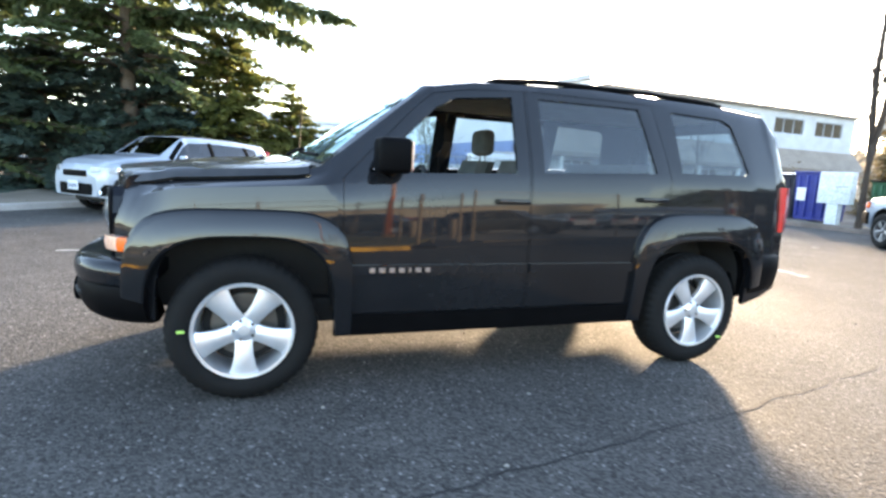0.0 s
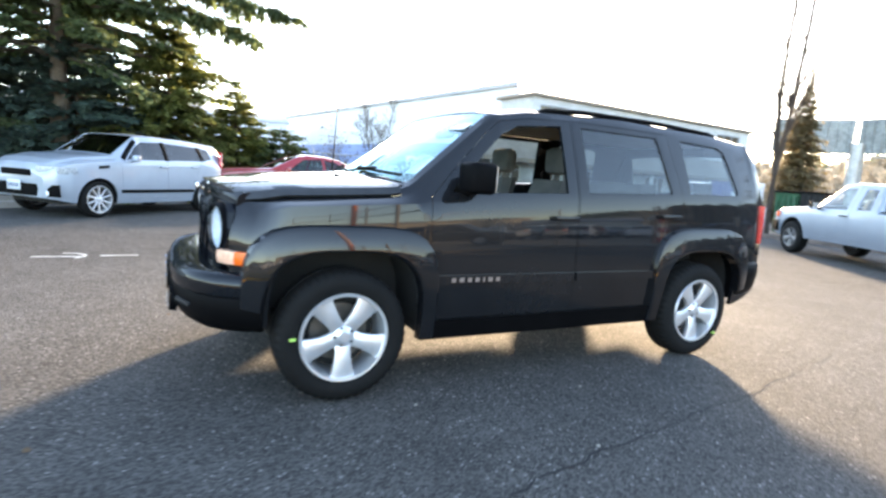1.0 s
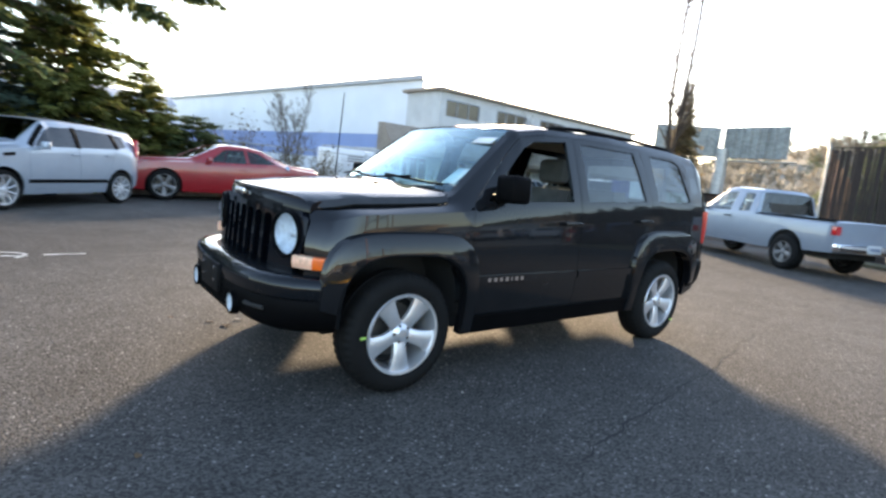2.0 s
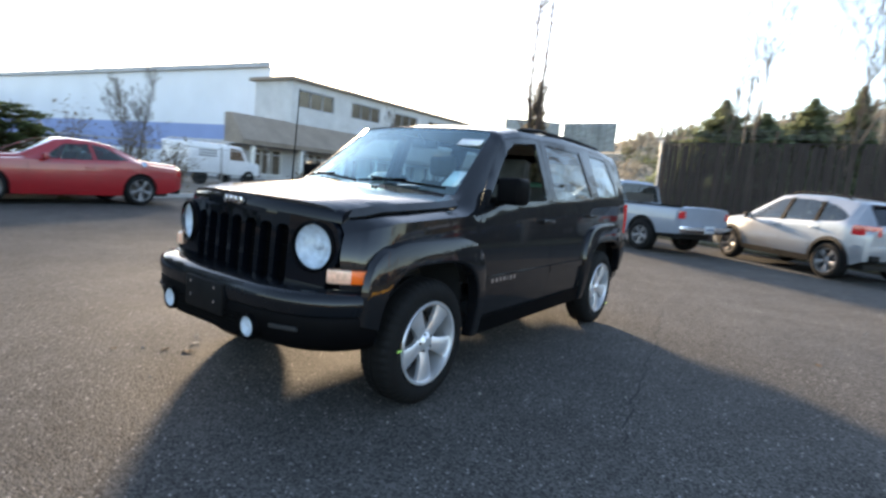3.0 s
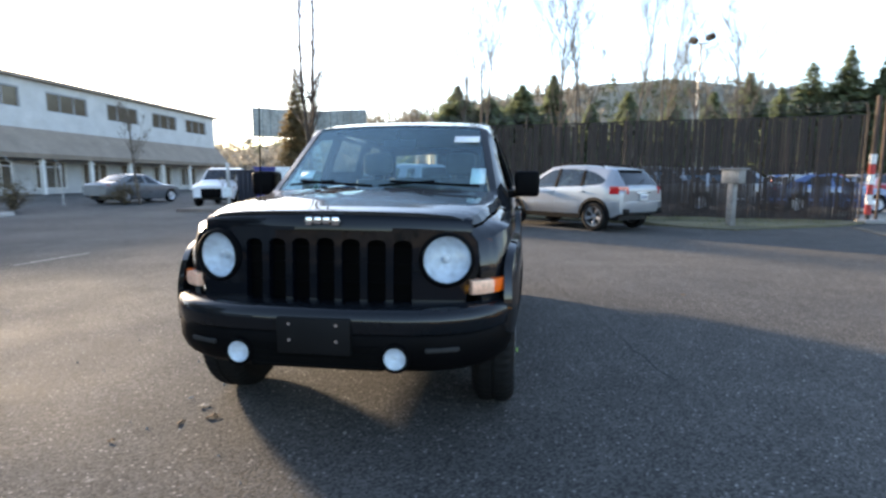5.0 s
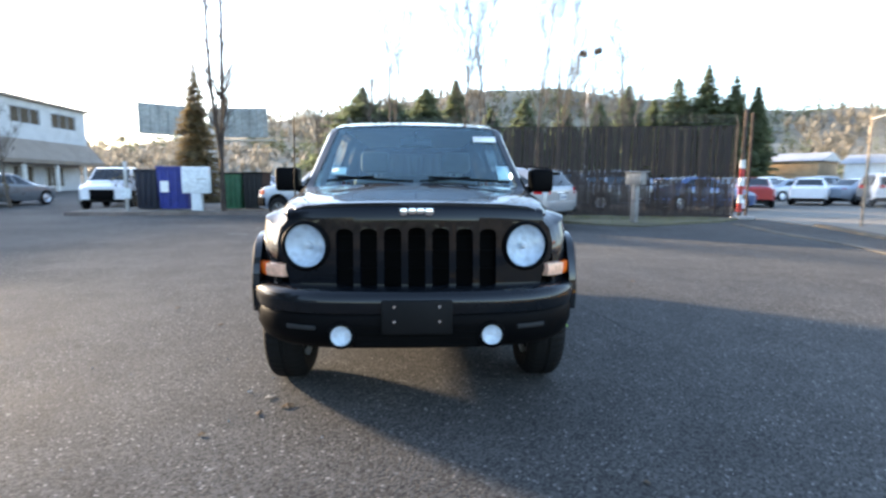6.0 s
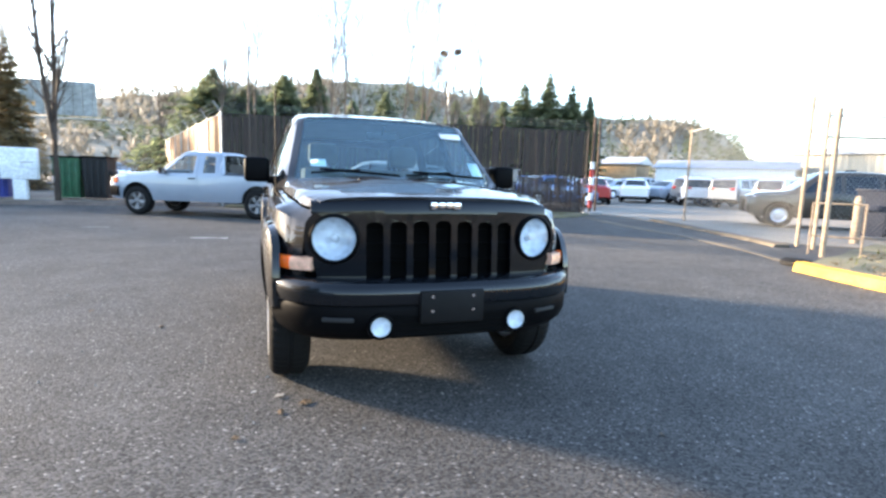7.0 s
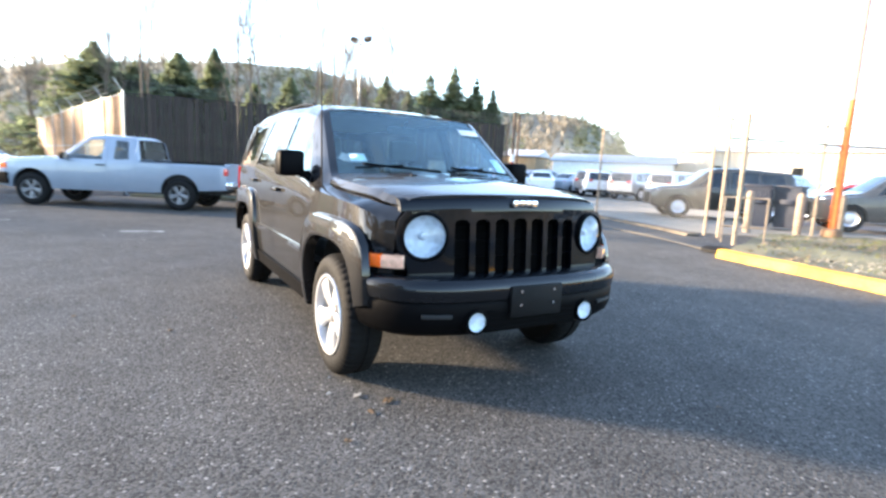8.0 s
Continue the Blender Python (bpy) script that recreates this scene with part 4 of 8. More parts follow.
M_GUTTER = mat("dirty_gutter_concrete", (0.095, 0.078, 0.056), 0.9, 0, 1.5, 0.6, bump=0.3, bump_scale=60, fine=60)
M_LOT = mat("far_asphalt", (0.19, 0.17, 0.14), 0.85, 0, 0.3, 0.75, bump=0.4, bump_scale=30, fine=30)
M_LINE = mat("worn_road_paint", (0.5, 0.5, 0.48), 0.8, 0, 6, 0.5, bump=0.3, bump_scale=60, fine=50)
M_CRACK = mat("crack_fill", (0.012, 0.012, 0.012), 0.9, 0, 6, 0.7)

bm = bmesh.new()
bmesh.ops.create_grid(bm, x_segments=60, y_segments=60, size=1)
for v in bm.verts:
    a, b = v.co.x, v.co.y
    v.co = (math.copysign(abs(a) ** 3 * 1500, a), math.copysign(abs(b) ** 3 * 1500, b), 0)
    d = math.hypot(v.co.x, v.co.y)
    v.co.z = -min(3.0, max(0, d - 90) * 0.01)
tagged(part("ground", bm, M_ASPHALT, None, "dark grey weathered asphalt with pale specks", 0), category="ground", kind="structure")


def patch(name, label, outline, top, material, rough=0.03, cell=0.6, category="verge"):
    """A raised piece of ground with an uneven top."""
    bm = bmesh.new()
    n = len(outline)
    ring = [bm.verts.new((x, y, -0.02)) for x, y in outline]
    up = [bm.verts.new((x, y, top)) for x, y in outline]
    for i in range(n):
        j = (i + 1) % n
        bm.faces.new((ring[i], ring[j], up[j], up[i]))
    f = bm.faces.new(up)
    bmesh.ops.triangulate(bm, faces=[f])
    for _ in range(4):
        es = [e for e in bm.edges if e.calc_length() > cell * 2 and all(v.co.z > top - 0.01 for v in e.verts)]
        if not es or len(bm.faces) > 9000:
            break
        bmesh.ops.subdivide_edges(bm, edges=es, cuts=1)
        bmesh.ops.triangulate(bm, faces=[f for f in bm.faces if len(f.verts) > 3])
    for v in bm.verts:
        if v.co.z > top - 0.01 and not v.is_boundary:
            v.co.z += rough * noise.noise(v.co * 0.9) + rough * 0.5 * noise.noise(v.co * 3.1)
    return tagged(part(name, bm, material, None, label, 0), category=category, kind="structure")


def kerb(name, label, line, width, height, material, seg=1.8, group=""):
    """A kerb of cast stones along a line, each stone a part."""
    root = thing(name, label, "kerb", None, group, "structure")
    for a, b in zip(line, line[1:]):
        a, b = Vector(a), Vector(b)
        n = max(1, round((b - a).length / seg))
        for i in range(n):
            p, q = a.lerp(b, i / n), a.lerp(b, (i + 1) / n)
            t = (q - p).normalized()
            m = Matrix.Translation((*((p + q) / 2), 0)) @ Matrix.Rotation(math.atan2(t.y, t.x), 4, "Z")
            L = (q - p).length / 2 - 0.005
            bm = bmesh.new()
            prof = [(-width / 2, -0.02), (width / 2, -0.02), (width / 2, height), (-width / 2 + 0.03, height), (-width / 2 + 0.008, height - 0.012), (-width / 2 - 0.02, 0.0)]
            loft(bm, [[(x, y, z + 0.004 * noise.noise(Vector((p.x + x, p.y + y, 3)) * 2)) for y, z in prof] for x in (-L, -L / 3, L / 3, L)])
            part("kerb_stone", bm, material, root, at=m, smooth=30)
    return root


# verges: planted bank, far bank, strip by the bins, grass island
patch("verge", "bare brown earth bank under conifers", [(14, -4.2), (7.6, -6.4), (5.9, -7.9), (4.2, -9.9), (1.4, -11.9), (-2.5, -13.0), (-7.2, -14.6), (-11, -15.8), (-14, -20), (-16.5, -60), (40, -60), (40, -4)], 0.10, M_GRAVEL, 0.08, 1.2)
kerb("kerb", "worn grey concrete kerb along the earth bank", [(7.6, -6.3), (5.9, -7.8), (4.2, -9.8), (1.4, -11.8), (-2.5, -12.9), (-7.2, -14.5), (-11, -15.7)], 0.15, 0.12, M_CONCRETE)
patch("verge", "gravel strip beside the waste bins", [(-13.6, -11.5), (-14.0, -8.0), (-14.2, -4.9), (-14.4, -2.2), (-30, -2.4), (-30, -13)], 0.11, M_GRAVEL, 0.06, 1.0)
kerb("kerb", "low grey concrete kerb before the waste bins", [(-13.5, -11.5), (-13.9, -8.0), (-14.1, -4.9), (-14.3, -2.2)], 0.15, 0.12, M_KERB_DIRTY)
patch("verge", "weedy grass strip at the fence foot", [(-13.9, -2.0), (-13.2, -0.6), (-11.4, 3.2), (-9.9, 5.0), (-9.3, 6.0), (-10.0, 7.3), (-10.9, 9.2), (-12.0, 10.4), (-12.6, 9), (-13.6, 4), (-14.5, -1.8)], 0.06, M_GRASS, 0.05, 0.6)
patch("verge", "dry grass and gravel island behind a yellow kerb", [(-0.95, 6.55), (0.4, 6.25), (1.6, 5.95), (4.5, 5.0), (9, 3.2), (16, 1.5), (16, 12), (2, 12.5), (-1.5, 12.8), (-2.8, 11.0), (-1.7, 8.4)], 0.12, M_GRASS, 0.06, 0.6)
kerb("kerb", "yellow painted concrete kerb with worn edges", [(-1.0, 6.5), (0.4, 6.2), (1.6, 5.88), (4.5, 4.95), (9, 3.15)], 0.17, 0.14, M_KERB_Y, 1.5)
kerb("kerb", "low tan concrete kerb along the car lot", [(-9.6, 11.25), (-8.0, 10.75), (-4.3, 9.5), (-3.3, 9.05)], 0.3, 0.06, M_GUTTER)
patch("lot", "pale dusty tan asphalt of the car lot", [(-11.8, 11.2), (-8.0, 10.9), (-4.2, 9.6), (-2.6, 11.2), (-1.3, 13.0), (16, 13), (60, 14), (60, 140), (-140, 140), (-140, 60), (-40, 13)], 0.02, M_LOT, 0.0, 9, "lot")
patch("gutter", "pale concrete gutter along the gate apron", [(-10.7, 9.3), (-8.0, 8.62), (-5.0, 8.25), (-3.0, 7.65), (-1.4, 6.95), (-0.95, 6.6), (-1.05, 6.85), (-1.5, 7.15), (-3.1, 7.9), (-5.1, 8.5), (-8.0, 8.9), (-10.7, 9.55)], 0.012, M_GUTTER, 0.0, 2, "gutter")


def stroke(name, label, line, w, material, z=0.004, jag=0.0, category="marking"):
    """A thin band laid on the ground along a line."""
    bm = bmesh.new()
    pts = dense(line, 0.08)
    prev = None
    for i, (x, y) in enumerate(pts):
        a, b = pts[max(0, i - 1)], pts[min(len(pts) - 1, i + 1)]
        t = Vector((b[0] - a[0], b[1] - a[1])).normalized()
        o = jag * noise.noise(Vector((x * 6, y * 6, 1.7))) + jag * 0.6 * noise.noise(Vector((x * 19, y * 19, 4)))
        ww = w * (0.6 + 0.8 * abs(noise.noise(Vector((x * 5, y * 5, 9)))))
        cx, cy = x - t.y * o, y + t.x * o
        ring = [bm.verts.new((cx - t.y * ww * s / 2, cy + t.x * ww * s / 2, z)) for s in (-1, 1)]
        if prev:
            bm.faces.new((prev[0], prev[1], ring[1], ring[0]))
        prev = ring
    return tagged(part(name, bm, material, None, label, 0), category=category, kind="structure")


stroke("crack", "dark crack in the asphalt", [(-2.6, 1.15), (-1.6, 1.36), (-0.7, 1.53), (0.0, 1.63), (0.5, 1.72), (0.95, 1.8)], 0.013, M_CRACK, 0.003, 0.04, "crack")
stroke("crack", "dark crack in the asphalt", [(-6.5, -1.5), (-4.5, -3.6), (-3.6, -5.5), (-1.0, -6.5)], 0.02, M_CRACK, 0.003, 0.2, "crack")
M_LINE_FAINT = mat("rubbed_road_paint", (0.2, 0.2, 0.195), 0.85, 0, 9, 0.45, bump=0.3, bump_scale=60, fine=60)
for line in ([(3.45, -3.60), (2.95, -3.63)], [(2.82, -3.66), (2.45, -3.70)], [(3.2, -3.84), (3.05, -3.82), (2.95, -3.72), (2.96, -3.60), (3.04, -3.5)]):
    stroke("paint_line", "faded white parking line", line, 0.06, M_LINE, 0.004, 0.03)
for line in ([(-2.7, -8.75), (-3.6, -8.7)], [(-2.2, -6.15), (-3.5, -6.12)]):
    stroke("paint_line", "faded white parking line", line, 0.09, M_LINE_FAINT, 0.004, 0.03)
for line, w in (([(-5.5, -2.05), (-5.4, -1.43)], 0.2), ([(-7.4, -4.15), (-7.35, -3.7)], 0.1), ([(-8.95, -4.0), (-8.9, -3.8)], 0.1), ([(2.5, 5.3), (3.1, 5.1)], 0.05)):
    stroke("paint_line", "worn white paint patch on the asphalt", line, w, M_LINE_FAINT, 0.004, 0.05)

# loose stones and leaf scraps
M_STONE = mat("loose_stone", (0.2, 0.19, 0.17), 0.9, 0, 20, 0.7)
rng = random.Random(5)
vs, fs = [], []
for _ in range(420):
    x, y = rng.uniform(-9, 6), rng.uniform(-8, 6)
    r = rng.uniform(0.004, 0.014)
    k = len(vs)
    a0 = rng.uniform(0, 6)
    vs += [(x + r * math.cos(a0 + i * 1.57) * rng.uniform(0.6, 1.2), y + r * math.sin(a0 + i * 1.57) * rng.uniform(0.6, 1.2), 0.0) for i in range(4)] + [(x, y, r * 0.9)]
    fs += [(k + i, k + (i + 1) % 4, k + 4) for i in range(4)]
tagged(raw("loose_stones", vs, fs, M_STONE, None, "loose grit and stones scattered on asphalt"), category="stones", kind="stuff")

M_SCRAP = mat("paper_scrap", (0.3, 0.28, 0.25), 0.8, 0, 30, 0.85)
M_LEAF = mat("dead_leaf", (0.1, 0.06, 0.03), 0.9, 0, 40, 0.7)
rng = random.Random(15)
for nm, lab, mt, spots in (("paper_scrap", "small pale scrap of paper lying on asphalt", M_SCRAP, ((1.7, -0.8, 0.032), (1.62, -0.93, 0.018))),
                           ("leaf", "curled brown dead leaf on asphalt", M_LEAF, ((1.82, -0.68, 0.04), (1.9, -0.8, 0.03), (2.12, -1.0, 0.025), (0.2, -1.6, 0.03), (-0.4, -2.2, 0.03), (2.6, 0.9, 0.02), (-1.6, 2.6, 0.03)))):
    for x, y, r in spots:
        bm = bmesh.new()
        n = 9
        c = bm.verts.new((0, 0, 0.008))
        rim = [bm.verts.new((r * math.cos(6.283 * k / n) * rng.uniform(0.6, 1.2), 0.7 * r * math.sin(6.283 * k / n) * rng.uniform(0.6, 1.2), rng.uniform(0.001, 0.012))) for k in range(n)]
        for k in range(n):
            bm.faces.new((c, rim[k], rim[(k + 1) % n]))
        ob = part(nm, bm, mt, None, lab, 0, at=pose(x, y, 0.002, 0, 0, rng.uniform(0, 360)))
        tagged(ob, category="litter", group="litter on the asphalt")


# ---------------------------------------------------------------- parked cars
def lamp_box(name, root, pts, z0, z1, material, s, label=""):
    """A lamp that wraps round a corner: a plan line and two heights."""
    bm = bmesh.new()
    sec = [(-0.05, z0), (0.004, z0 + 0.01), (0.008, (z0 + z1) / 2), (0.0, z1 - 0.01), (-0.05, z1)]
    loft(bm, [[(x + nx * o, s * (y + ny * o), z) for o, z in sec] for x, y, nx, ny in pts])
    return part(name, bm, material, root, label)


def plate(root, x, z, face):
    bm = bmesh.new()
    box(bm, x - 0.006, x + 0.006, -0.155, 0.155, z - 0.08, z + 0.08, 0.003)
    p = part("licence_plate", bm, M_PLATE, root, "pale licence plate")
    for k in range(5):
        bm = bmesh.new()
        box(bm, x + face * 0.007 - 0.001, x + face * 0.007 + 0.001, -0.12 + k * 0.05, -0.09 + k * 0.05, z - 0.035, z + 0.03)
        part("character_bar", bm, M_PAINT_BLUE, p)


HATCH = Shape(  # boxy silver hatchback
    top=[(-1.84, 0.98), (-1.80, 1.34), (-1.72, 1.44), (-0.9, 1.495), (0.05, 1.51), (0.38, 1.48), (0.90, 1.115), (0.98, 1.09), (1.5, 1.045), (1.85, 0.97), (1.99, 0.88), (2.06, 0.78)],
    belt=[(-1.84, 0.96), (-1.2, 1.05), (0.5, 1.02), (0.9, 1.0), (1.7, 0.92), (2.0, 0.80), (2.06, 0.70)],
    bot=[(-1.84, 0.40), (-1.65, 0.30), (-0.9, 0.24), (0.9, 0.24), (1.7, 0.26), (2.06, 0.34)],
    wide=[(-1.84, 0.78), (-1.77, 0.84), (-1.6, 0.875), (1.4, 0.885), (1.75, 0.85), (1.95, 0.76), (2.06, 0.62)],
    narrow=[(-1.84, 0.70), (-1.72, 0.66), (0.3, 0.665), (0.9, 0.76), (1.4, 0.76), (1.9, 0.66), (2.06, 0.5)],
    arches=[(1.275, 0.325, 0.37), (-1.275, 0.325, 0.37)], crown=0.025, waist=0.6)


def silver_hatchback(m):
    wins = [[(-0.20, 1.06), (0.70, 1.045), (0.42, 1.31), (0.28, 1.385), (-0.20, 1.405)], [(-0.25, 1.065), (-0.25, 1.405), (-1.14, 1.37), (-1.18, 1.09)], [(-1.21, 1.095), (-1.17, 1.365), (-1.40, 1.34), (-1.46, 1.31), (-1.48, 1.14)]]
    doors = [[(-0.22, 0.32), (0.80, 0.32), (0.82, 1.01), (0.46, 1.345), (0.28, 1.425), (-0.22, 1.445)], [(-0.23, 0.32), (-0.23, 1.445), (-1.15, 1.41), (-1.2, 0.98), (-0.98, 0.7), (-0.84, 0.32)]]
    r = car("silver_hatchback", "pale silver boxy hatchback parked before dark conifers", HATCH, M_PAINT_PALE, m, wins, doors, [(0.38, 0.90, "windscreen"), (-1.83, -1.77, "rear_window")],
            glass=M_TINT, wheels=(0.32, 0.235, 0.21, 0.775), spokes=10, style="thin", hood=(0.98, 2.0), seats=(0.0, -0.85, 0.64), rear_tint_from=-0.22)
    for s in (1, -1):
        pts = plan_path([(2.06, 0.46), (2.0, 0.66), (1.9, 0.785), (1.66, 0.865)])
        lamp_box("headlight", r, [(x, y, abs(a), abs(b)) for x, y, a, b in pts], 0.73, 0.87, M_LAMPGREY, s, "clear slanted headlight")
        pts = [(-1.84, 0.74, -0.8, 0.6), (-1.81, 0.82, -0.6, 0.8), (-1.73, 0.852, -0.2, 1)]
        lamp_box("tail_lamp", r, pts, 0.96, 1.32, M_REDLENS, s, "tall red tail lamp")
        mirror(r, 0.60, 0.90, 1.03, 1.07, s, M_PAINT_PALE, 0.12)
        handle(r, HATCH, -0.12, 0.93, s, M_PAINT_PALE)
        handle(r, HATCH, -0.92, 0.95, s, M_PAINT_PALE)
        bm = bmesh.new()
        for q in ([(-0.225, 1.05), (-0.225, 1.415)], [(-1.195, 1.085), (-1.155, 1.375)], [(0.78, 1.045), (0.42, 1.395)]):
            ribbon(bm, HATCH, dense(q), 0.07, s, 0.012)
            part("pillar_trim", bm, M_TRIM, r, "black window pillar trim")
            bm = bmesh.new()
        ribbon(bm, HATCH, dense([(-0.9, 0.46), (0.84, 0.46)]), 0.06, s, 0.012)
        part("door_moulding", bm, M_TRIM, r, "black door moulding")
        bm = bmesh.new()
        ribbon(bm, HATCH, dense([(1.08, 0.90), (1.28, 0.88)]), 0.05, s, 0.01)
        part("side_vent", bm, M_TRIM, r)
        bm = bmesh.new()
        lathe(bm, [(0.002, 0.02), (0.04, 0.015), (0.06, 0.0)], 16, "x", (2.02, s * 0.62, 0.42))
        part("fog_lamp", bm, M_REFLECTOR, r)
    bm = bmesh.new()
    path = plan_path([(1.93, -0.8), (2.02, -0.66), (2.075, -0.4), (2.09, 0), (2.075, 0.4), (2.02, 0.66), (1.93, 0.8)])
    plan_sweep(bm, path, [(-0.08, 0.36), (0, 0.36), (0.006, 0.48), (0.0, 0.56), (-0.08, 0.56)])
    part("lower_grille", bm, M_TRIM, r, "black lower grille")
    bm = bmesh.new()
    box(bm, 2.02, 2.085, -0.34, 0.34, 0.68, 0.79, 0.02)
    part("upper_grille", bm, M_TRIM, r)
    plate(r, 2.105, 0.52, 1)
    return r


COUPE = Shape(  # long red coupe
    top=[(-2.55, 0.92), (-2.45, 1.0), (-1.6, 1.06), (-0.95, 1.36), (-0.6, 1.42), (-0.1, 1.43), (0.15, 1.39), (0.85, 1.04), (0.95, 1.02), (1.8, 0.97), (2.3, 0.90), (2.45, 0.80)],
    belt=[(-2.55, 0.88), (-1.6, 0.98), (-1.0, 1.01), (0.6, 0.94), (1.8, 0.90), (2.45, 0.72)],
    bot=[(-2.55, 0.42), (-2.2, 0.30), (-1, 0.22), (1, 0.22), (2.0, 0.22), (2.45, 0.3)],
    wide=[(-2.55, 0.80), (-2.35, 0.90), (-1.5, 0.955), (0.5, 0.93), (1.5, 0.95), (2.1, 0.90), (2.35, 0.82), (2.45, 0.72)],
    narrow=[(-2.55, 0.72), (-1.6, 0.74), (-0.9, 0.62), (0.1, 0.60), (0.9, 0.78), (1.8, 0.80), (2.45, 0.64)],
    arches=[(1.475, 0.36, 0.40), (-1.475, 0.36, 0.40)], crown=0.02, waist=0.6)


def red_coupe(m):
    wins = [[(-0.45, 1.0), (0.55, 0.975), (0.2, 1.20), (0.05, 1.31), (-0.45, 1.345)], [(-0.52, 1.01), (-0.52, 1.34), (-0.82, 1.29), (-1.1, 1.14), (-1.25, 1.04)]]
    doors = [[(-0.5, 0.32), (0.75, 0.32), (0.8, 0.95), (0.25, 1.25), (0.1, 1.35), (-0.49, 1.375)]]
    r = car("red_coupe", "glossy red two-door muscle coupe parked by the kerb", COUPE, M_PAINT_RED, m, wins, doors, [(0.15, 0.85, "windscreen"), (-1.6, -0.95, "rear_window")],
            wheels=(0.36, 0.255, 0.24, 0.83), spokes=5, style="star", rim_mat=M_ALLOY_DARK, hood=(0.96, 2.4), seats=(-0.1, -0.9, 0.55), rear_tint_from=-9)
    for s in (1, -1):
        lamp_box("tail_lamp", r, [(-2.56, 0.1, -1, 0), (-2.56, 0.66, -1, 0.1), (-2.5, 0.84, -0.7, 0.7), (-2.42, 0.885, -0.2, 1)], 0.72, 0.84, M_REDLENS, s, "wide red tail lamp")
        mirror(r, 0.5, 0.93, 1.08, 1.02, s, M_PAINT_RED, 0.13)
        handle(r, COUPE, -0.36, 0.83, s, M_PAINT_RED)
        bm = bmesh.new()
        lathe(bm, [(0.002, 0.0), (0.065, 0.0), (0.075, -0.02)], 20, "y", (0, 0, 0))
        part("fuel_cap", bm, M_CHROME, r, "round bright fuel cap", at=Matrix.Translation((-1.55, s * 0.93, 0.985)) @ Matrix.Rotation(radians(35 * s), 4, "X") @ Matrix.Rotation(radians(0 if s > 0 else 180), 4, "Z"))
        lamp_box("headlight", r, [(2.46, 0.3, 1, 0), (2.45, 0.68, 1, 0.1), (2.38, 0.8, 0.7, 0.7)], 0.60, 0.74, M_REFLECTOR, s)
    bm = bmesh.new()
    box(bm, -2.6, -2.3, -0.7, 0.7, 0.28, 0.42, 0.04)
    part("rear_diffuser", bm, M_TRIM, r)
    return r


CROSS = Shape(  # silver crossover
    top=[(-2.05, 0.98), (-1.96, 1.13), (-1.72, 1.41), (-1.58, 1.465), (-0.8, 1.55), (-0.1, 1.56), (0.2, 1.525), (1.05, 1.06), (1.15, 1.03), (1.8, 0.94), (2.15, 0.82), (2.22, 0.72)],
    belt=[(-2.05, 0.94), (-1.5, 1.06), (-1.0, 1.05), (0.8, 0.96), (1.2, 0.94), (1.9, 0.82), (2.22, 0.66)],
    bot=[(-2.05, 0.45), (-1.8, 0.34), (-0.9, 0.27), (0.9, 0.27), (1.9, 0.28), (2.22, 0.36)],
    wide=[(-2.05, 0.78), (-2.0, 0.85), (-1.6, 0.885), (1.4, 0.885), (1.85, 0.84), (2.1, 0.72), (2.22, 0.55)],
    narrow=[(-2.05, 0.74), (-1.7, 0.63), (-1.2, 0.625), (0.2, 0.62), (1.05, 0.74), (1.4, 0.74), (2.1, 0.6), (2.22, 0.45)],
    arches=[(1.3175, 0.36, 0.385), (-1.3175, 0.36, 0.385)], crown=0.025, waist=0.6)


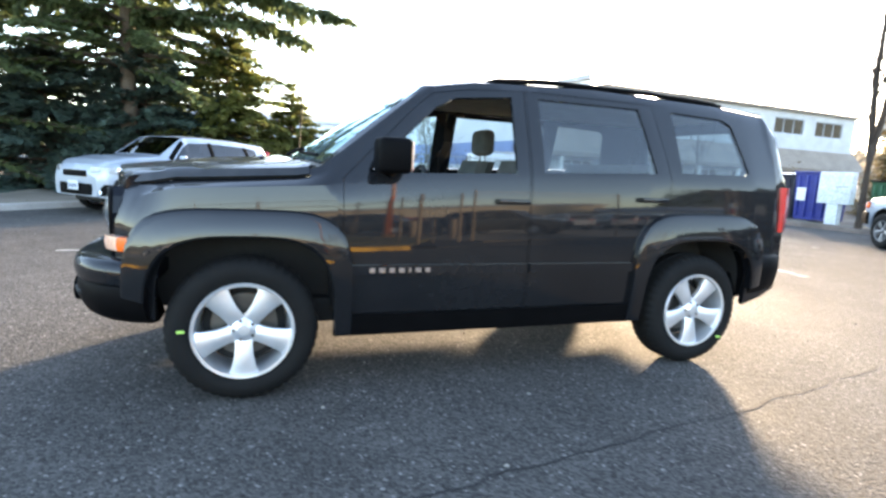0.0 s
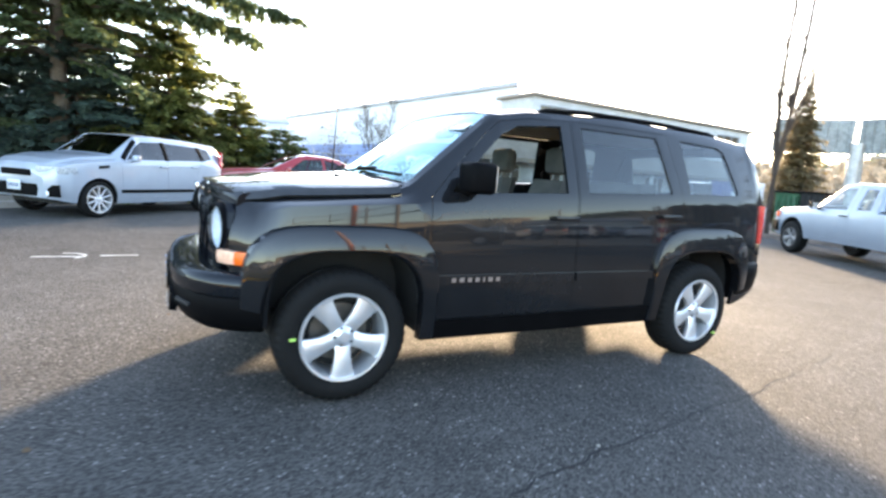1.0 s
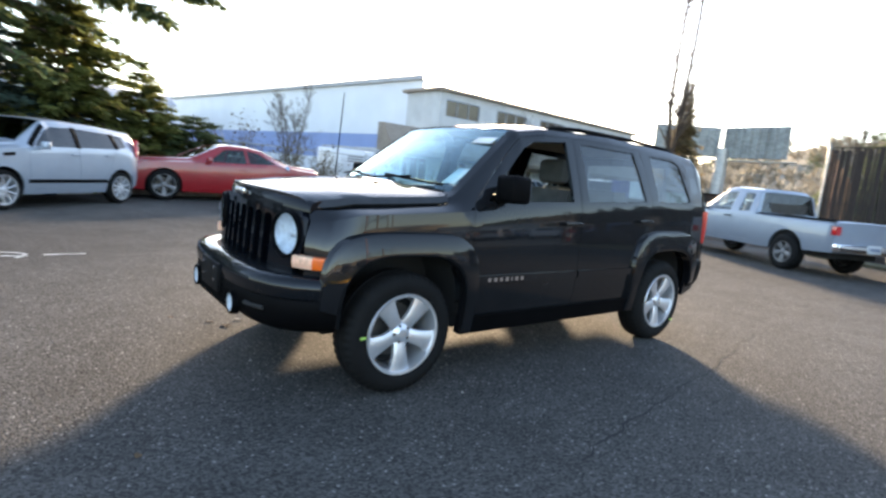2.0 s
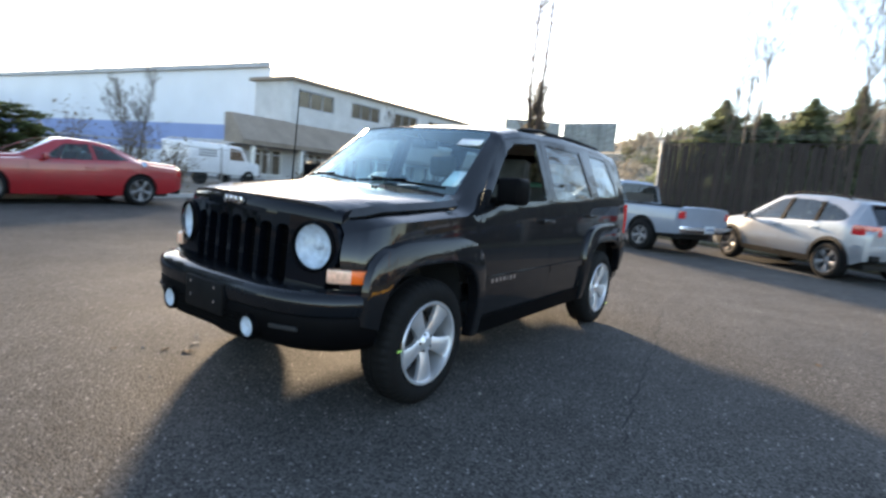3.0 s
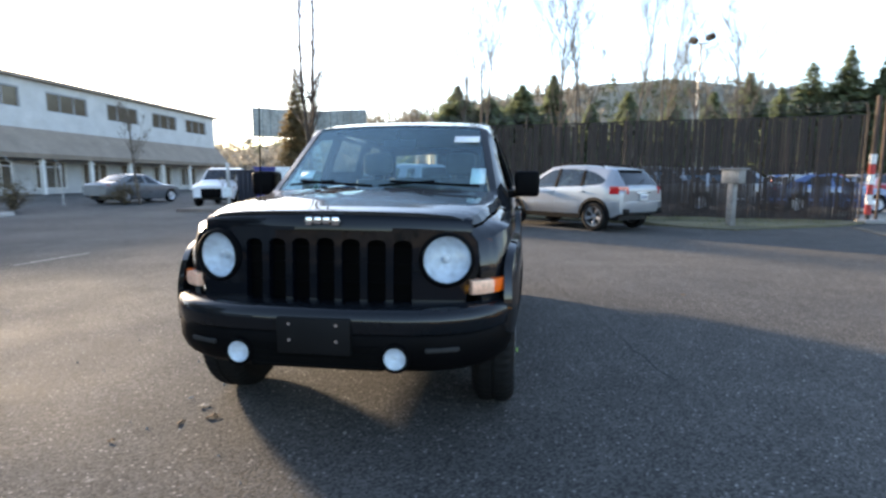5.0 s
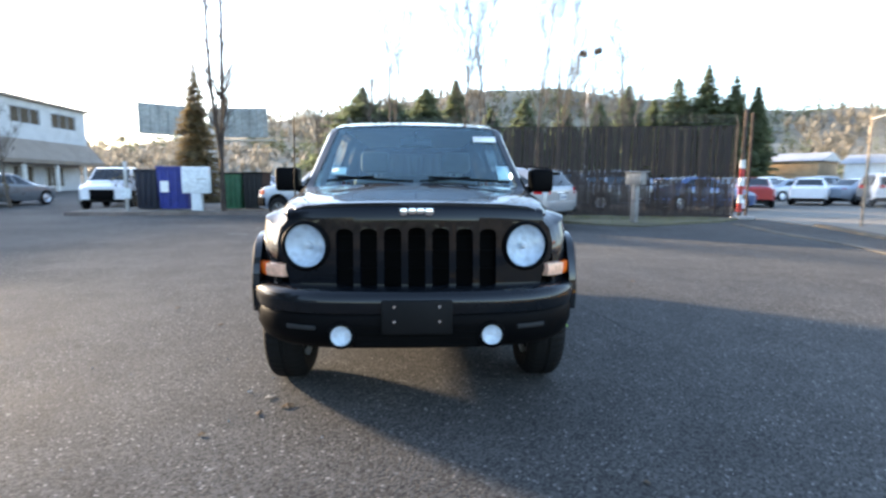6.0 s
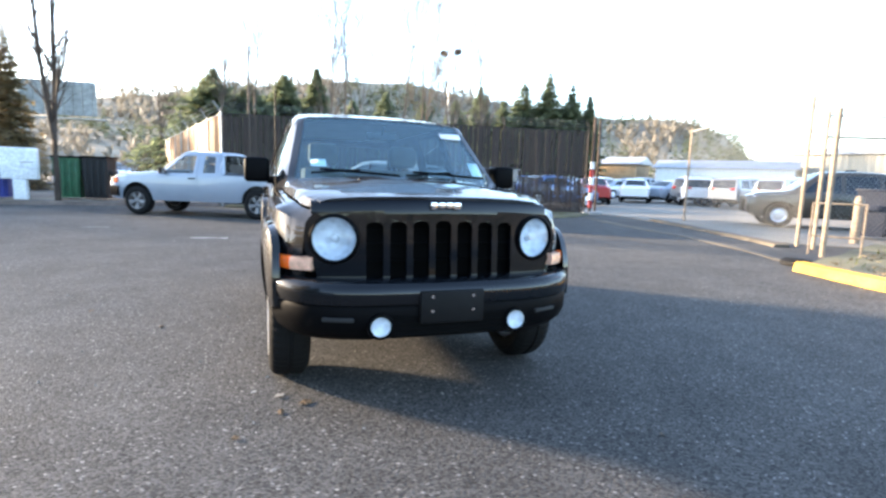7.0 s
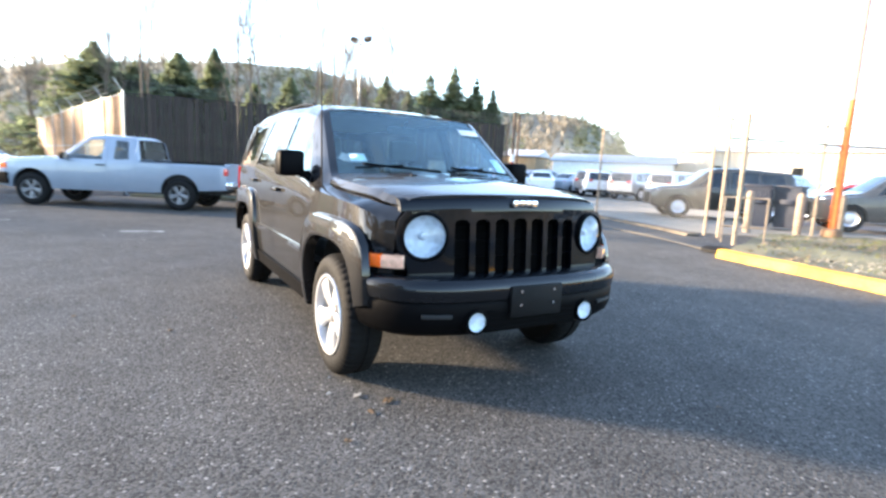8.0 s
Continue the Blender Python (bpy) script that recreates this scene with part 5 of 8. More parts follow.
def silver_crossover(m):
    wins = [[(-0.11, 1.03), (0.9, 0.985), (0.55, 1.23), (0.3, 1.38), (0.1, 1.45), (-0.11, 1.475)], [(-0.15, 1.03), (-0.15, 1.477), (-0.6, 1.47), (-0.88, 1.44), (-0.93, 1.06)], [(-0.96, 1.062), (-0.91, 1.435), (-1.15, 1.385), (-1.38, 1.30), (-1.56, 1.2), (-1.52, 1.12), (-1.35, 1.085)]]
    doors = [[(-0.12, 0.36), (0.88, 0.36), (0.92, 0.98), (0.3, 1.43), (0.12, 1.49), (-0.12, 1.505)], [(-0.13, 0.36), (-0.13, 1.505), (-0.97, 1.485), (-1.03, 1.40), (-1.15, 1.08), (-0.97, 0.7), (-0.86, 0.36)]]
    r = car("silver_crossover", "silver crossover hatchback with black arches parked by a slatted fence", CROSS, M_PAINT_SILVER, m, wins, doors, [(0.2, 1.05, "windscreen"), (-2.01, -1.66, "rear_window")],
            glass=M_SIDE, wheels=(0.345, 0.225, 0.22, 0.775), spokes=5, style="star", hood=(1.16, 2.15), seats=(0.1, -0.85, 0.7), rear_tint_from=-9, rim_mat=M_ALLOY_DARK)
    for xc, zc, rr in CROSS.arches:
        for s in (1, -1):
            bm = bmesh.new()
            rings = []
            for k in range(21):
                a = radians(-8 + 196 * k / 20)
                rings.append([(xc + q * math.cos(a), s * (CROSS.side(xc + q * math.cos(a), zc + q * math.sin(a)) + o), max(0.27, zc + q * math.sin(a))) for q, o in ((rr - 0.01, -0.03), (rr - 0.01, 0.015), (rr + 0.05, 0.014), (rr + 0.06, -0.01))])
            loft(bm, rings)
            part("wheel_arch_trim", bm, M_PLASTIC, r, "black plastic arch trim")
    for s in (1, -1):
        bm = bmesh.new()
        ribbon(bm, CROSS, dense([(-0.9, 0.33), (0.9, 0.33)]), 0.12, s, 0.014)
        part("sill_cladding", bm, M_PLASTIC, r)
        for q in ([(-0.13, 1.02), (-0.13, 1.485)], [(-0.946, 1.05), (-0.895, 1.445)]):
            bm = bmesh.new()
            ribbon(bm, CROSS, dense(q), 0.075, s, 0.012)
            part("pillar_trim", bm, M_TRIM, r, "black window pillar trim")
        lamp_box("tail_lamp", r, [(-2.055, 0.60, -1, 0.1), (-2.03, 0.74, -0.85, 0.5), (-1.96, 0.835, -0.5, 0.8), (-1.74, 0.872, -0.1, 1)], 0.87, 1.06, M_REDLENS, s, "red wrap-round tail lamp")
        lamp_box("headlight", r, [(2.2, 0.5, 0.9, 0.4), (2.08, 0.72, 0.7, 0.7), (1.85, 0.83, 0.3, 0.95)], 0.70, 0.80, M_REFLECTOR, s)
        mirror(r, 0.72, 0.9, 1.03, 1.03, s, M_TRIM, 0.13)
        handle(r, CROSS, 0.02, 0.90, s, M_PAINT_SILVER)
        handle(r, CROSS, -0.95, 0.93, s, M_PAINT_SILVER)
        bm = bmesh.new()
        pts = [(-1.35, 1.50), (-1.25, 1.55), (-0.6, 1.605), (-0.1, 1.60), (0.0, 1.565)]
        for a, b in zip(pts, pts[1:]):
            tube(bm, (a[0], s * 0.55, a[1]), (b[0], s * 0.55, b[1]), 0.018, seg=8)
        part("roof_rail", bm, M_TRIM, r, "black roof rail")
        bm = bmesh.new()
        box(bm, -2.09, -2.02, min(s * 0.56, s * 0.78), max(s * 0.56, s * 0.78), 0.42, 0.55, 0.03)
        part("bumper_corner", bm, M_PLASTIC, r, "black plastic bumper corner")
    bm = bmesh.new()
    plan_sweep(bm, plan_path([(-1.78, 0.89), (-1.96, 0.86), (-2.07, 0.74), (-2.11, 0.45), (-2.12, 0), (-2.11, -0.45), (-2.07, -0.74), (-1.96, -0.86), (-1.78, -0.89)]), [(-0.1, 0.72), (0, 0.70), (0.005, 0.6), (-0.02, 0.46), (-0.1, 0.42)])
    part("rear_bumper", bm, M_PAINT_SILVER, r, "", 50)
    bm = bmesh.new()
    box(bm, -1.79, -1.6, -0.46, 0.46, 1.425, 1.448, 0.01)
    part("roof_spoiler", bm, M_PAINT_SILVER, r)
    bm = bmesh.new()
    box(bm, -2.075, -2.05, -0.28, 0.28, 0.90, 0.93, 0.01)
    part("plate_trim", bm, M_CHROME, r)
    plate(r, -2.075, 0.81, -1)
    bm = bmesh.new()
    tube(bm, (-2.06, 0.2, 1.1), (-1.89, -0.25, 1.22), 0.012)
    part("rear_wiper", bm, M_TRIM, r)
    return r


PICK = Shape(  # pale pickup
    top=[(-2.62, 1.06), (-2.58, 1.08), (-0.73, 1.08), (-0.71, 1.10), (-0.64, 1.53), (-0.54, 1.60), (0.2, 1.625), (0.42, 1.60), (1.02, 1.14), (1.12, 1.10), (2.1, 1.02), (2.32, 0.96), (2.4, 0.85)],
    belt=[(-2.62, 1.00), (-0.7, 1.04), (1.1, 1.03), (2.2, 0.94), (2.4, 0.79)],
    bot=[(-2.62, 0.50), (-2.0, 0.46), (-1.0, 0.38), (1.0, 0.38), (2.0, 0.37), (2.4, 0.42)],
    wide=[(-2.62, 0.80), (-2.5, 0.83), (-0.6, 0.85), (1.2, 0.865), (1.9, 0.86), (2.2, 0.82), (2.4, 0.74)],
    narrow=[(-2.62, 0.80), (-0.73, 0.82), (-0.6, 0.63), (0.4, 0.62), (1.02, 0.75), (1.3, 0.78), (2.2, 0.76), (2.4, 0.66)],
    arches=[(1.595, 0.40, 0.42), (-1.595, 0.40, 0.42)], crown=0.02, tuck=0.05, waist=0.7)


def pale_pickup(m):
    wins = [[(0.07, 1.075), (0.90, 1.075), (0.46, 1.46), (0.36, 1.505), (0.07, 1.52)], [(-0.17, 1.085), (-0.17, 1.51), (-0.45, 1.495), (-0.50, 1.10)]]
    doors = [[(-0.02, 0.47), (1.02, 0.47), (1.04, 1.05), (0.5, 1.50), (0.38, 1.55), (-0.02, 1.565)], [(-0.60, 0.47), (-0.60, 1.08), (-0.52, 1.54), (-0.03, 1.565), (-0.03, 0.47)]]
    r = car("pickup_truck", "pale silver extended-cab pickup truck with an open bed", PICK, M_PAINT_TRUCK, m, wins, doors, [(0.42, 1.02, "windscreen"), (-0.71, -0.64, "rear_window"), (-2.56, -0.75, "bed_opening")],
            glass=M_GLASS, wheels=(0.36, 0.21, 0.24, 0.745), spokes=5, style="wide", rim_mat=M_ALLOY_DARK, hood=(1.12, 2.35), seats=(0.3, -0.3, 0.74), rear_tint_from=-9)
    for o in list(r.children):
        if o.name.startswith("bed_opening"):
            bpy.data.objects.remove(o)
    bm = bmesh.new()
    box(bm, -2.54, -0.76, -0.68, 0.68, 0.60, 0.66)
    for y in (-0.72, 0.72):
        box(bm, -2.54, -0.76, y - 0.02, y + 0.02, 0.62, 1.06)
    box(bm, -0.79, -0.75, -0.72, 0.72, 0.62, 1.07)
    part("bed_liner", bm, M_DARK, r, "black bed liner")
    for s in (1, -1):
        bm = bmesh.new()
        box(bm, -2.58, -0.74, s * 0.77 - 0.035, s * 0.77 + 0.035, 1.075, 1.098, 0.008)
        part("bed_rail", bm, M_TRIM, r, "black bed rail cap")
        lamp_box("tail_lamp", r, [(-2.63, 0.68, -1, 0), (-2.63, 0.79, -0.9, 0.3), (-2.57, 0.825, -0.2, 1)], 0.82, 1.0, M_REDLENS, s, "square red tail lamp")
        lamp_box("headlight", r, [(2.41, 0.46, 1, 0), (2.39, 0.70, 0.9, 0.3), (2.3, 0.79, 0.5, 0.8)], 0.78, 0.92, M_REFLECTOR, s)
        lamp_box("corner_lamp", r, [(2.33, 0.76, 0.7, 0.7), (2.24, 0.815, 0.4, 0.9), (2.12, 0.84, 0.1, 1)], 0.78, 0.92, M_AMBER, s, "amber corner lamp")
        mirror(r, 0.82, 0.88, 1.04, 1.12, s, M_TRIM, 0.15)
        handle(r, PICK, 0.10, 0.95, s, M_TRIM)
    bm = bmesh.new()
    plan_sweep(bm, plan_path([(2.1, -0.87), (2.36, -0.8), (2.46, -0.5), (2.48, 0), (2.46, 0.5), (2.36, 0.8), (2.1, 0.87)]), [(-0.1, 0.44), (0, 0.46), (0.01, 0.6), (0, 0.70), (-0.1, 0.72)])
    part("front_bumper", bm, M_TRIM, r, "black front bumper", 50)
    bm = bmesh.new()
    box(bm, 2.38, 2.43, -0.44, 0.44, 0.76, 0.94, 0.02)
    part("grille", bm, M_TRIM, r)
    bm = bmesh.new()
    box(bm, -2.76, -2.6, -0.8, 0.8, 0.52, 0.68, 0.03)
    part("rear_bumper", bm, M_CHROME, r, "worn chrome rear bumper")
    plate(r, -2.765, 0.62, -1)
    return r


silver_hatchback(pose(2.95, -9.2, 0, 0, 0, 45))
red_coupe(pose(-1.0, -11.7, 0, 0, 0, 3))
silver_crossover(pose(-10.2, 2.26, 0, 0, 0, -134.5))
pale_pickup(pose(-10.65, -2.03, 0, 0, 0, -116.5))


# ---------------------------------------------------------------- plants
M_BARK = mat("bark", (0.10, 0.075, 0.055), 0.95, 0, 3, 0.7, bump=0.8, bump_scale=25, fine=30)
M_BARK_DARK = mat("dark_bark", (0.05, 0.036, 0.027), 0.95, 0, 3, 0.7, bump=0.8, bump_scale=25, fine=30)
M_TWIG = mat("bare_twigs", (0.115, 0.092, 0.072), 0.9, 0, 2, 0.75)


def leaf_mat(name, color, vary=0.35, through=0.25):
    m = mat(name, color, 0.65, 0, 1.2, 0.7, spec=0.25)
    nt = m.node_tree
    b = nt.nodes["Principled BSDF"]
    out = nt.nodes["Material Output"]
    geo = nt.nodes.new("ShaderNodeNewGeometry")
    r = nt.nodes.new("ShaderNodeMapRange")
    r.inputs[3].default_value, r.inputs[4].default_value = 1 - vary, 1 + vary
    nt.links.new(geo.outputs["Random Per Island"], r.inputs[0])
    old = b.inputs["Base Color"].links[0].from_socket
    sc = nt.nodes.new("ShaderNodeVectorMath")
    sc.operation = "SCALE"
    nt.links.new(old, sc.inputs[0])
    nt.links.new(r.outputs[0], sc.inputs["Scale"])
    nt.links.new(sc.outputs[0], b.inputs["Base Color"])
    tr = nt.nodes.new("ShaderNodeBsdfTranslucent")
    nt.links.new(sc.outputs[0], tr.inputs[0])
    mx = nt.nodes.new("ShaderNodeMixShader")
    mx.inputs[0].default_value = through
    nt.links.new(b.outputs[0], mx.inputs[1])
    nt.links.new(tr.outputs[0], mx.inputs[2])
    nt.links.new(mx.outputs[0], out.inputs[0])
    return m


M_NEEDLE = leaf_mat("fir_needles", (0.115, 0.15, 0.065), 0.45, through=0.6)
M_NEEDLE_Y = leaf_mat("light_fir_needles", (0.2, 0.215, 0.07), 0.45, through=0.62)
M_NEEDLE_O = leaf_mat("olive_brown_needles", (0.22, 0.17, 0.09), through=0.5)
M_NEEDLE_B = leaf_mat("blue_fir_needles", (0.085, 0.13, 0.105), through=0.45)
# Far needles and bare woods are paled: distance haze put into the colour.
M_NEEDLE_HAZED = leaf_mat("far_fir_needles", (0.19, 0.225, 0.13), 0.25, through=0.55)
M_NEEDLE_HILL_HAZED = leaf_mat("hill_fir_needles", (0.15, 0.165, 0.1))
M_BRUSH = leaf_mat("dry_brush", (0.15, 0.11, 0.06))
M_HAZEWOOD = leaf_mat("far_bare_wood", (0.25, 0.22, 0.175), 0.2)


def tube_into(vs, fs, a, b, r0, r1, seg=5):
    a, b = Vector(a), Vector(b)
    d = (b - a)
    if d.length < 1e-5:
        return
    q = d.to_track_quat("Z", "Y")
    k = len(vs)
    for p, r in ((a, r0), (b, r1)):
        for i in range(seg):
            t = 2 * math.pi * i / seg
            vs.append(tuple(p + q @ Vector((r * math.cos(t), r * math.sin(t), 0))))
    for i in range(seg):
        j = (i + 1) % seg
        fs.append((k + i, k + j, k + seg + j, k + seg + i))


def chain_into(vs, fs, pts, radii, seg=7):
    """One unbroken tapering tube through the points."""
    k = len(vs)
    for i, (p, r) in enumerate(zip(pts, radii)):
        a, b = Vector(pts[max(0, i - 1)]), Vector(pts[min(len(pts) - 1, i + 1)])
        q = (b - a).to_track_quat("Z", "Y")
        for j in range(seg):
            t = 2 * math.pi * j / seg
            vs.append(tuple(Vector(p) + q @ Vector((r * math.cos(t), r * math.sin(t), 0))))
    for i in range(len(pts) - 1):
        for j in range(seg):
            fs.append((k + i * seg + j, k + i * seg + (j + 1) % seg, k + (i + 1) * seg + (j + 1) % seg, k + (i + 1) * seg + j))


def spray(vs, fs, rng, p, d, length, width, droop):
    """A flat twig of needles: a kinked blade."""
    d = d.normalized()
    s = d.cross(Vector((rng.uniform(-0.4, 0.4), rng.uniform(-0.4, 0.4), 1)))
    s = s.normalized() if s.length > 1e-4 else Vector((1, 0, 0))
    mid = p + d * length * 0.55 + Vector((0, 0, -droop * 0.3))
    tip = p + d * length + Vector((0, 0, -droop))
    k = len(vs)
    vs += [tuple(p), tuple(mid + s * width), tuple(tip), tuple(mid - s * width)]
    fs.append((k, k + 1, k + 2, k + 3))


def conifer(name, label, x, y, height, radius, needle, seed, whorls=26, per=6, sprays=16, size=0.34, base=0.06, lean=0.0, bare=0.0, taper=0.8, z=0.0, group="", limbs=(), fat=1.0):
    """A trunk with whorls of drooping limbs, each clad in flat twigs."""
    rng = random.Random(seed)
    root = thing(name, label, "tree", pose(x, y, z), group)
    tv, tf, lv, lf, mv, mf = [], [], [], [], [], []
    n = 8
    chain_into(mv, mf, [(lean * height * i / n, 0, height * i / n) for i in range(n + 1)], [0.018 * height * (1 - i / n) + 0.01 for i in range(n + 1)])
    for w in range(whorls):
        f = base + (1 - base) * (w + rng.uniform(-0.3, 0.3)) / whorls
        zc = height * f
        reach = radius * (1 - f) ** taper * rng.uniform(0.75, 1.12) + 0.03
        for b in range(per):
            if rng.random() < bare:
                continue
            a = 2 * math.pi * (b / per + rng.random() * 0.25 + w * 0.37)
            L = reach * rng.uniform(0.6, 1.15)
            up = rng.uniform(0.0, 0.25) if f > 0.6 else rng.uniform(-0.2, 0.12)
            p0 = Vector((lean * zc, 0, zc))
            d = Vector((math.cos(a), math.sin(a), up))
            tip = p0 + d * L + Vector((0, 0, -0.12 * L * L / max(radius, 1)))
            tube_into(tv, tf, p0, p0.lerp(tip, 0.5) + Vector((0, 0, 0.04 * L)), 0.012 * L + 0.008, 0.008 * L + 0.004, 4)
            tube_into(tv, tf, p0.lerp(tip, 0.5) + Vector((0, 0, 0.04 * L)), tip, 0.008 * L + 0.004, 0.003, 4)
            m = max(4, int(sprays * (0.35 + L / max(0.3, radius))))
            side = Vector((-d.y, d.x, 0)).normalized()
            for k in range(m):
                t = 0.1 + 0.95 * ((k + rng.random()) / m) ** 0.65
                p = p0.lerp(tip, min(1, t)) + Vector((0, 0, 0.04 * L * (1 - abs(2 * t - 1))))
                s = rng.choice((-1, 1))
                dd = d * rng.uniform(0.35, 1.0) + side * s * rng.uniform(0.2, 1.0) + Vector((0, 0, rng.uniform(-0.45, 0.3)))
                ln = size * rng.uniform(0.6, 1.35) * (0.6 + 0.4 * (1 - t)) * (0.3 + 0.7 * min(1, (1 - f) / 0.35))
                spray(lv, lf, rng, p + Vector((rng.uniform(-1, 1), rng.uniform(-1, 1), rng.uniform(-1, 1))) * size * 0.25, dd, ln, ln * rng.uniform(0.13, 0.24) * fat, ln * rng.uniform(0.05, 0.5))
    for zl, al, ll, drop in limbs:
        u = Vector((math.cos(radians(al)), math.sin(radians(al)), 0))
        side = Vector((-u.y, u.x, 0))
        prev = Vector((lean * zl, 0, zl))
        for i in range(10):
            f = (i + 1) / 10
            q = Vector((lean * zl, 0, zl)) + u * ll * f + side * 0.25 * math.sin(3 * f) + Vector((0, 0, 0.5 * math.sin(2.2 * f) - drop * f * f))
            tube_into(tv, tf, prev, q, 0.055 * (1.05 - f) + 0.008, 0.055 * (0.95 - f) + 0.008, 5)
            for _ in range(9):
                w = (1.15 - 0.55 * f) * rng.uniform(0.4, 1.0)
                d = side * rng.choice((-1, 1)) * rng.uniform(0.3, 1) + u * rng.uniform(0.1, 0.9) + Vector((0, 0, rng.uniform(-0.7, 0.15)))
                p0 = prev.lerp(q, rng.random())
                tip = p0 + d.normalized() * w
                tube_into(tv, tf, p0, tip, 0.012, 0.003, 4)
                for _ in range(46):
                    t = rng.random()
                    dd = d + Vector((rng.uniform(-1, 1), rng.uniform(-1, 1), rng.uniform(-0.9, 0.4)))
                    ln = size * rng.uniform(0.5, 1.1)
                    spray(lv, lf, rng, p0.lerp(tip, t), dd, ln, ln * rng.uniform(0.1, 0.2), ln * rng.uniform(0.1, 0.5))
            prev = q
    raw("trunk", mv, mf, M_BARK, root, smooth=60)
    raw("limb_work", tv, tf, M_BARK, root, smooth=60, kind="stuff")
    raw("crown", lv, lf, needle, root, kind="stuff")
    return root


def bare_tree(name, label, x, y, height, seed, stems=1, spread=0.35, thick0=0.10, depth=4, mat_=None, group="", twig=0.004, z=0.0, wide=1.0, up=0.0, fork=0.0, first=7, leans=(), side=1.0, sway=0.1):
    """A leafless tree: stems that fork into ever thinner limbs."""
    rng = random.Random(seed)
    root = thing(name, label, "tree", pose(x, y, z), group)
    vs, fs, tv, tf = [], [], [], []

    def grow(p, d, length, r, level):
        a, b = (vs, fs) if level < 1 else (tv, tf)
        n = (7 if leans else 4) if level == 0 else (4 if level < 2 else 3)
        q = p
        pts = [p]
        for i in range(n):
            d2 = (d + Vector((rng.uniform(-1, 1), rng.uniform(-1, 1), rng.uniform(-0.3, 0.7))) * (0.1 if level else sway)).normalized()
            nq = q + d2 * length / n
            q, d = nq, d2
            pts.append(q)
        chain_into(a, b, pts, [max(twig, r * (1 - 0.7 * i / n)) for i in range(n + 1)], 7 if level < 1 else (5 if level < 2 else 3))
        if level >= depth:
            return
        kids = first if level == 0 else (5 if level == 1 else 4)
        for k in range(kids):
            i = rng.randint(1, n) if level or leans else rng.randint(2, n)
            t = rng.random()
            p2 = pts[i - 1].lerp(pts[i], t)
            ang = rng.uniform(0, 6.283)
            o = Vector((math.cos(ang), math.sin(ang), rng.uniform(0.1, 0.9))).normalized()
            d3 = (d * 0.75 + Vector((0, 0, 0.35 * up)) + o * rng.uniform(0.5, 0.95) * wide).normalized()
            frac = (i - 1 + t) / n
            grow(p2, d3, length * (side if level == 0 else 1) * rng.uniform(0.35, 0.55) * (1.15 - 0.5 * frac), max(twig, r * 0.42 * (1 - 0.5 * frac)), level + 1)

    if fork:
        chain_into(vs, fs, [(0, 0, 0), (0.02, 0.01, fork * 0.4), (0.0, 0.0, fork + 0.15)], [thick0 * 1.25, thick0 * 1.05, thick0 * 0.95], 8)
    for s in range(stems):
        a = 6.283 * s / max(1, stems) + rng.random()
        lean_ = spread * (0.25 + rng.random() * 0.4) if stems > 1 else 0.05
        d = Vector((*leans[s], 1) if leans else (math.cos(a) * lean_, math.sin(a) * lean_, 1)).normalized()
        grow(Vector((0.08 * math.cos(a) * (0.3 if fork else 1), 0.08 * math.sin(a) * (0.3 if fork else 1), fork)), d, (height - fork) * rng.uniform(0.75, 1.0), thick0 * rng.uniform(0.7, 1), 0)
    raw("trunk", vs, fs, mat_ or M_BARK, root, smooth=60)
    raw("branchwork", tv, tf, mat_ or M_TWIG, root, kind="stuff")
    return root


def bush(name, label, x, y, r, h, seed, leaf, n=900, z=0.0, group=""):
    rng = random.Random(seed)
    root = thing(name, label, "bush", pose(x, y, z), group)
    sv, sf, lv, lf = [], [], [], []
    for _ in range(26):
        a, e = rng.uniform(0, 6.283), rng.uniform(0.3, 1.4)
        tip = Vector((math.cos(a) * math.cos(e) * r, math.sin(a) * math.cos(e) * r, math.sin(e) * h)) * rng.uniform(0.6, 1)
        tube_into(sv, sf, (0, 0, 0), tip * 0.5 + Vector((0, 0, 0.1 * h)), 0.02, 0.012, 4)
        tube_into(sv, sf, tip * 0.5 + Vector((0, 0, 0.1 * h)), tip, 0.012, 0.003, 4)
        for _ in range(n // 26):
            p = tip * rng.uniform(0.3, 1.05) + Vector((rng.gauss(0, 0.13 * r), rng.gauss(0, 0.13 * r), rng.gauss(0, 0.1 * h)))
            p.z = max(0.03, p.z)
            ln = rng.uniform(0.06, 0.2) * (0.6 + 0.3 * r)
            spray(lv, lf, rng, p, Vector((rng.gauss(0, 1), rng.gauss(0, 1), rng.gauss(0.2, 0.6))), ln, ln * rng.uniform(0.12, 0.3), ln * 0.2)
    raw("brushwood", sv, sf, M_TWIG, root)
    raw("foliage", lv, lf, leaf, root)
    return root


# near conifers behind the hatchback
conifer("conifer", "tall dark fir with long drooping limbs", 4.6, -13.0, 12.5, 4.6, M_NEEDLE, 1, 32, 8, 230, 0.24, 0.27, taper=0.5, bare=0.12, z=0.08, fat=1.9,
        limbs=((5.3, 178, 5.6, 0.5), (4.6, 168, 4.4, 0.7), (5.6, 195, 4.6, 0.5), (6.4, 172, 5.0, 0.4), (4.4, 10, 4.2, 0.6), (5.4, -8, 5.0, 0.6)))
conifer("conifer", "yellow-green young fir beside a tall fir", 2.2, -13.4, 4.9, 2.5, M_NEEDLE_Y, 2, 30, 10, 140, 0.2, 0.03, taper=0.7, z=0.08, fat=1.9)
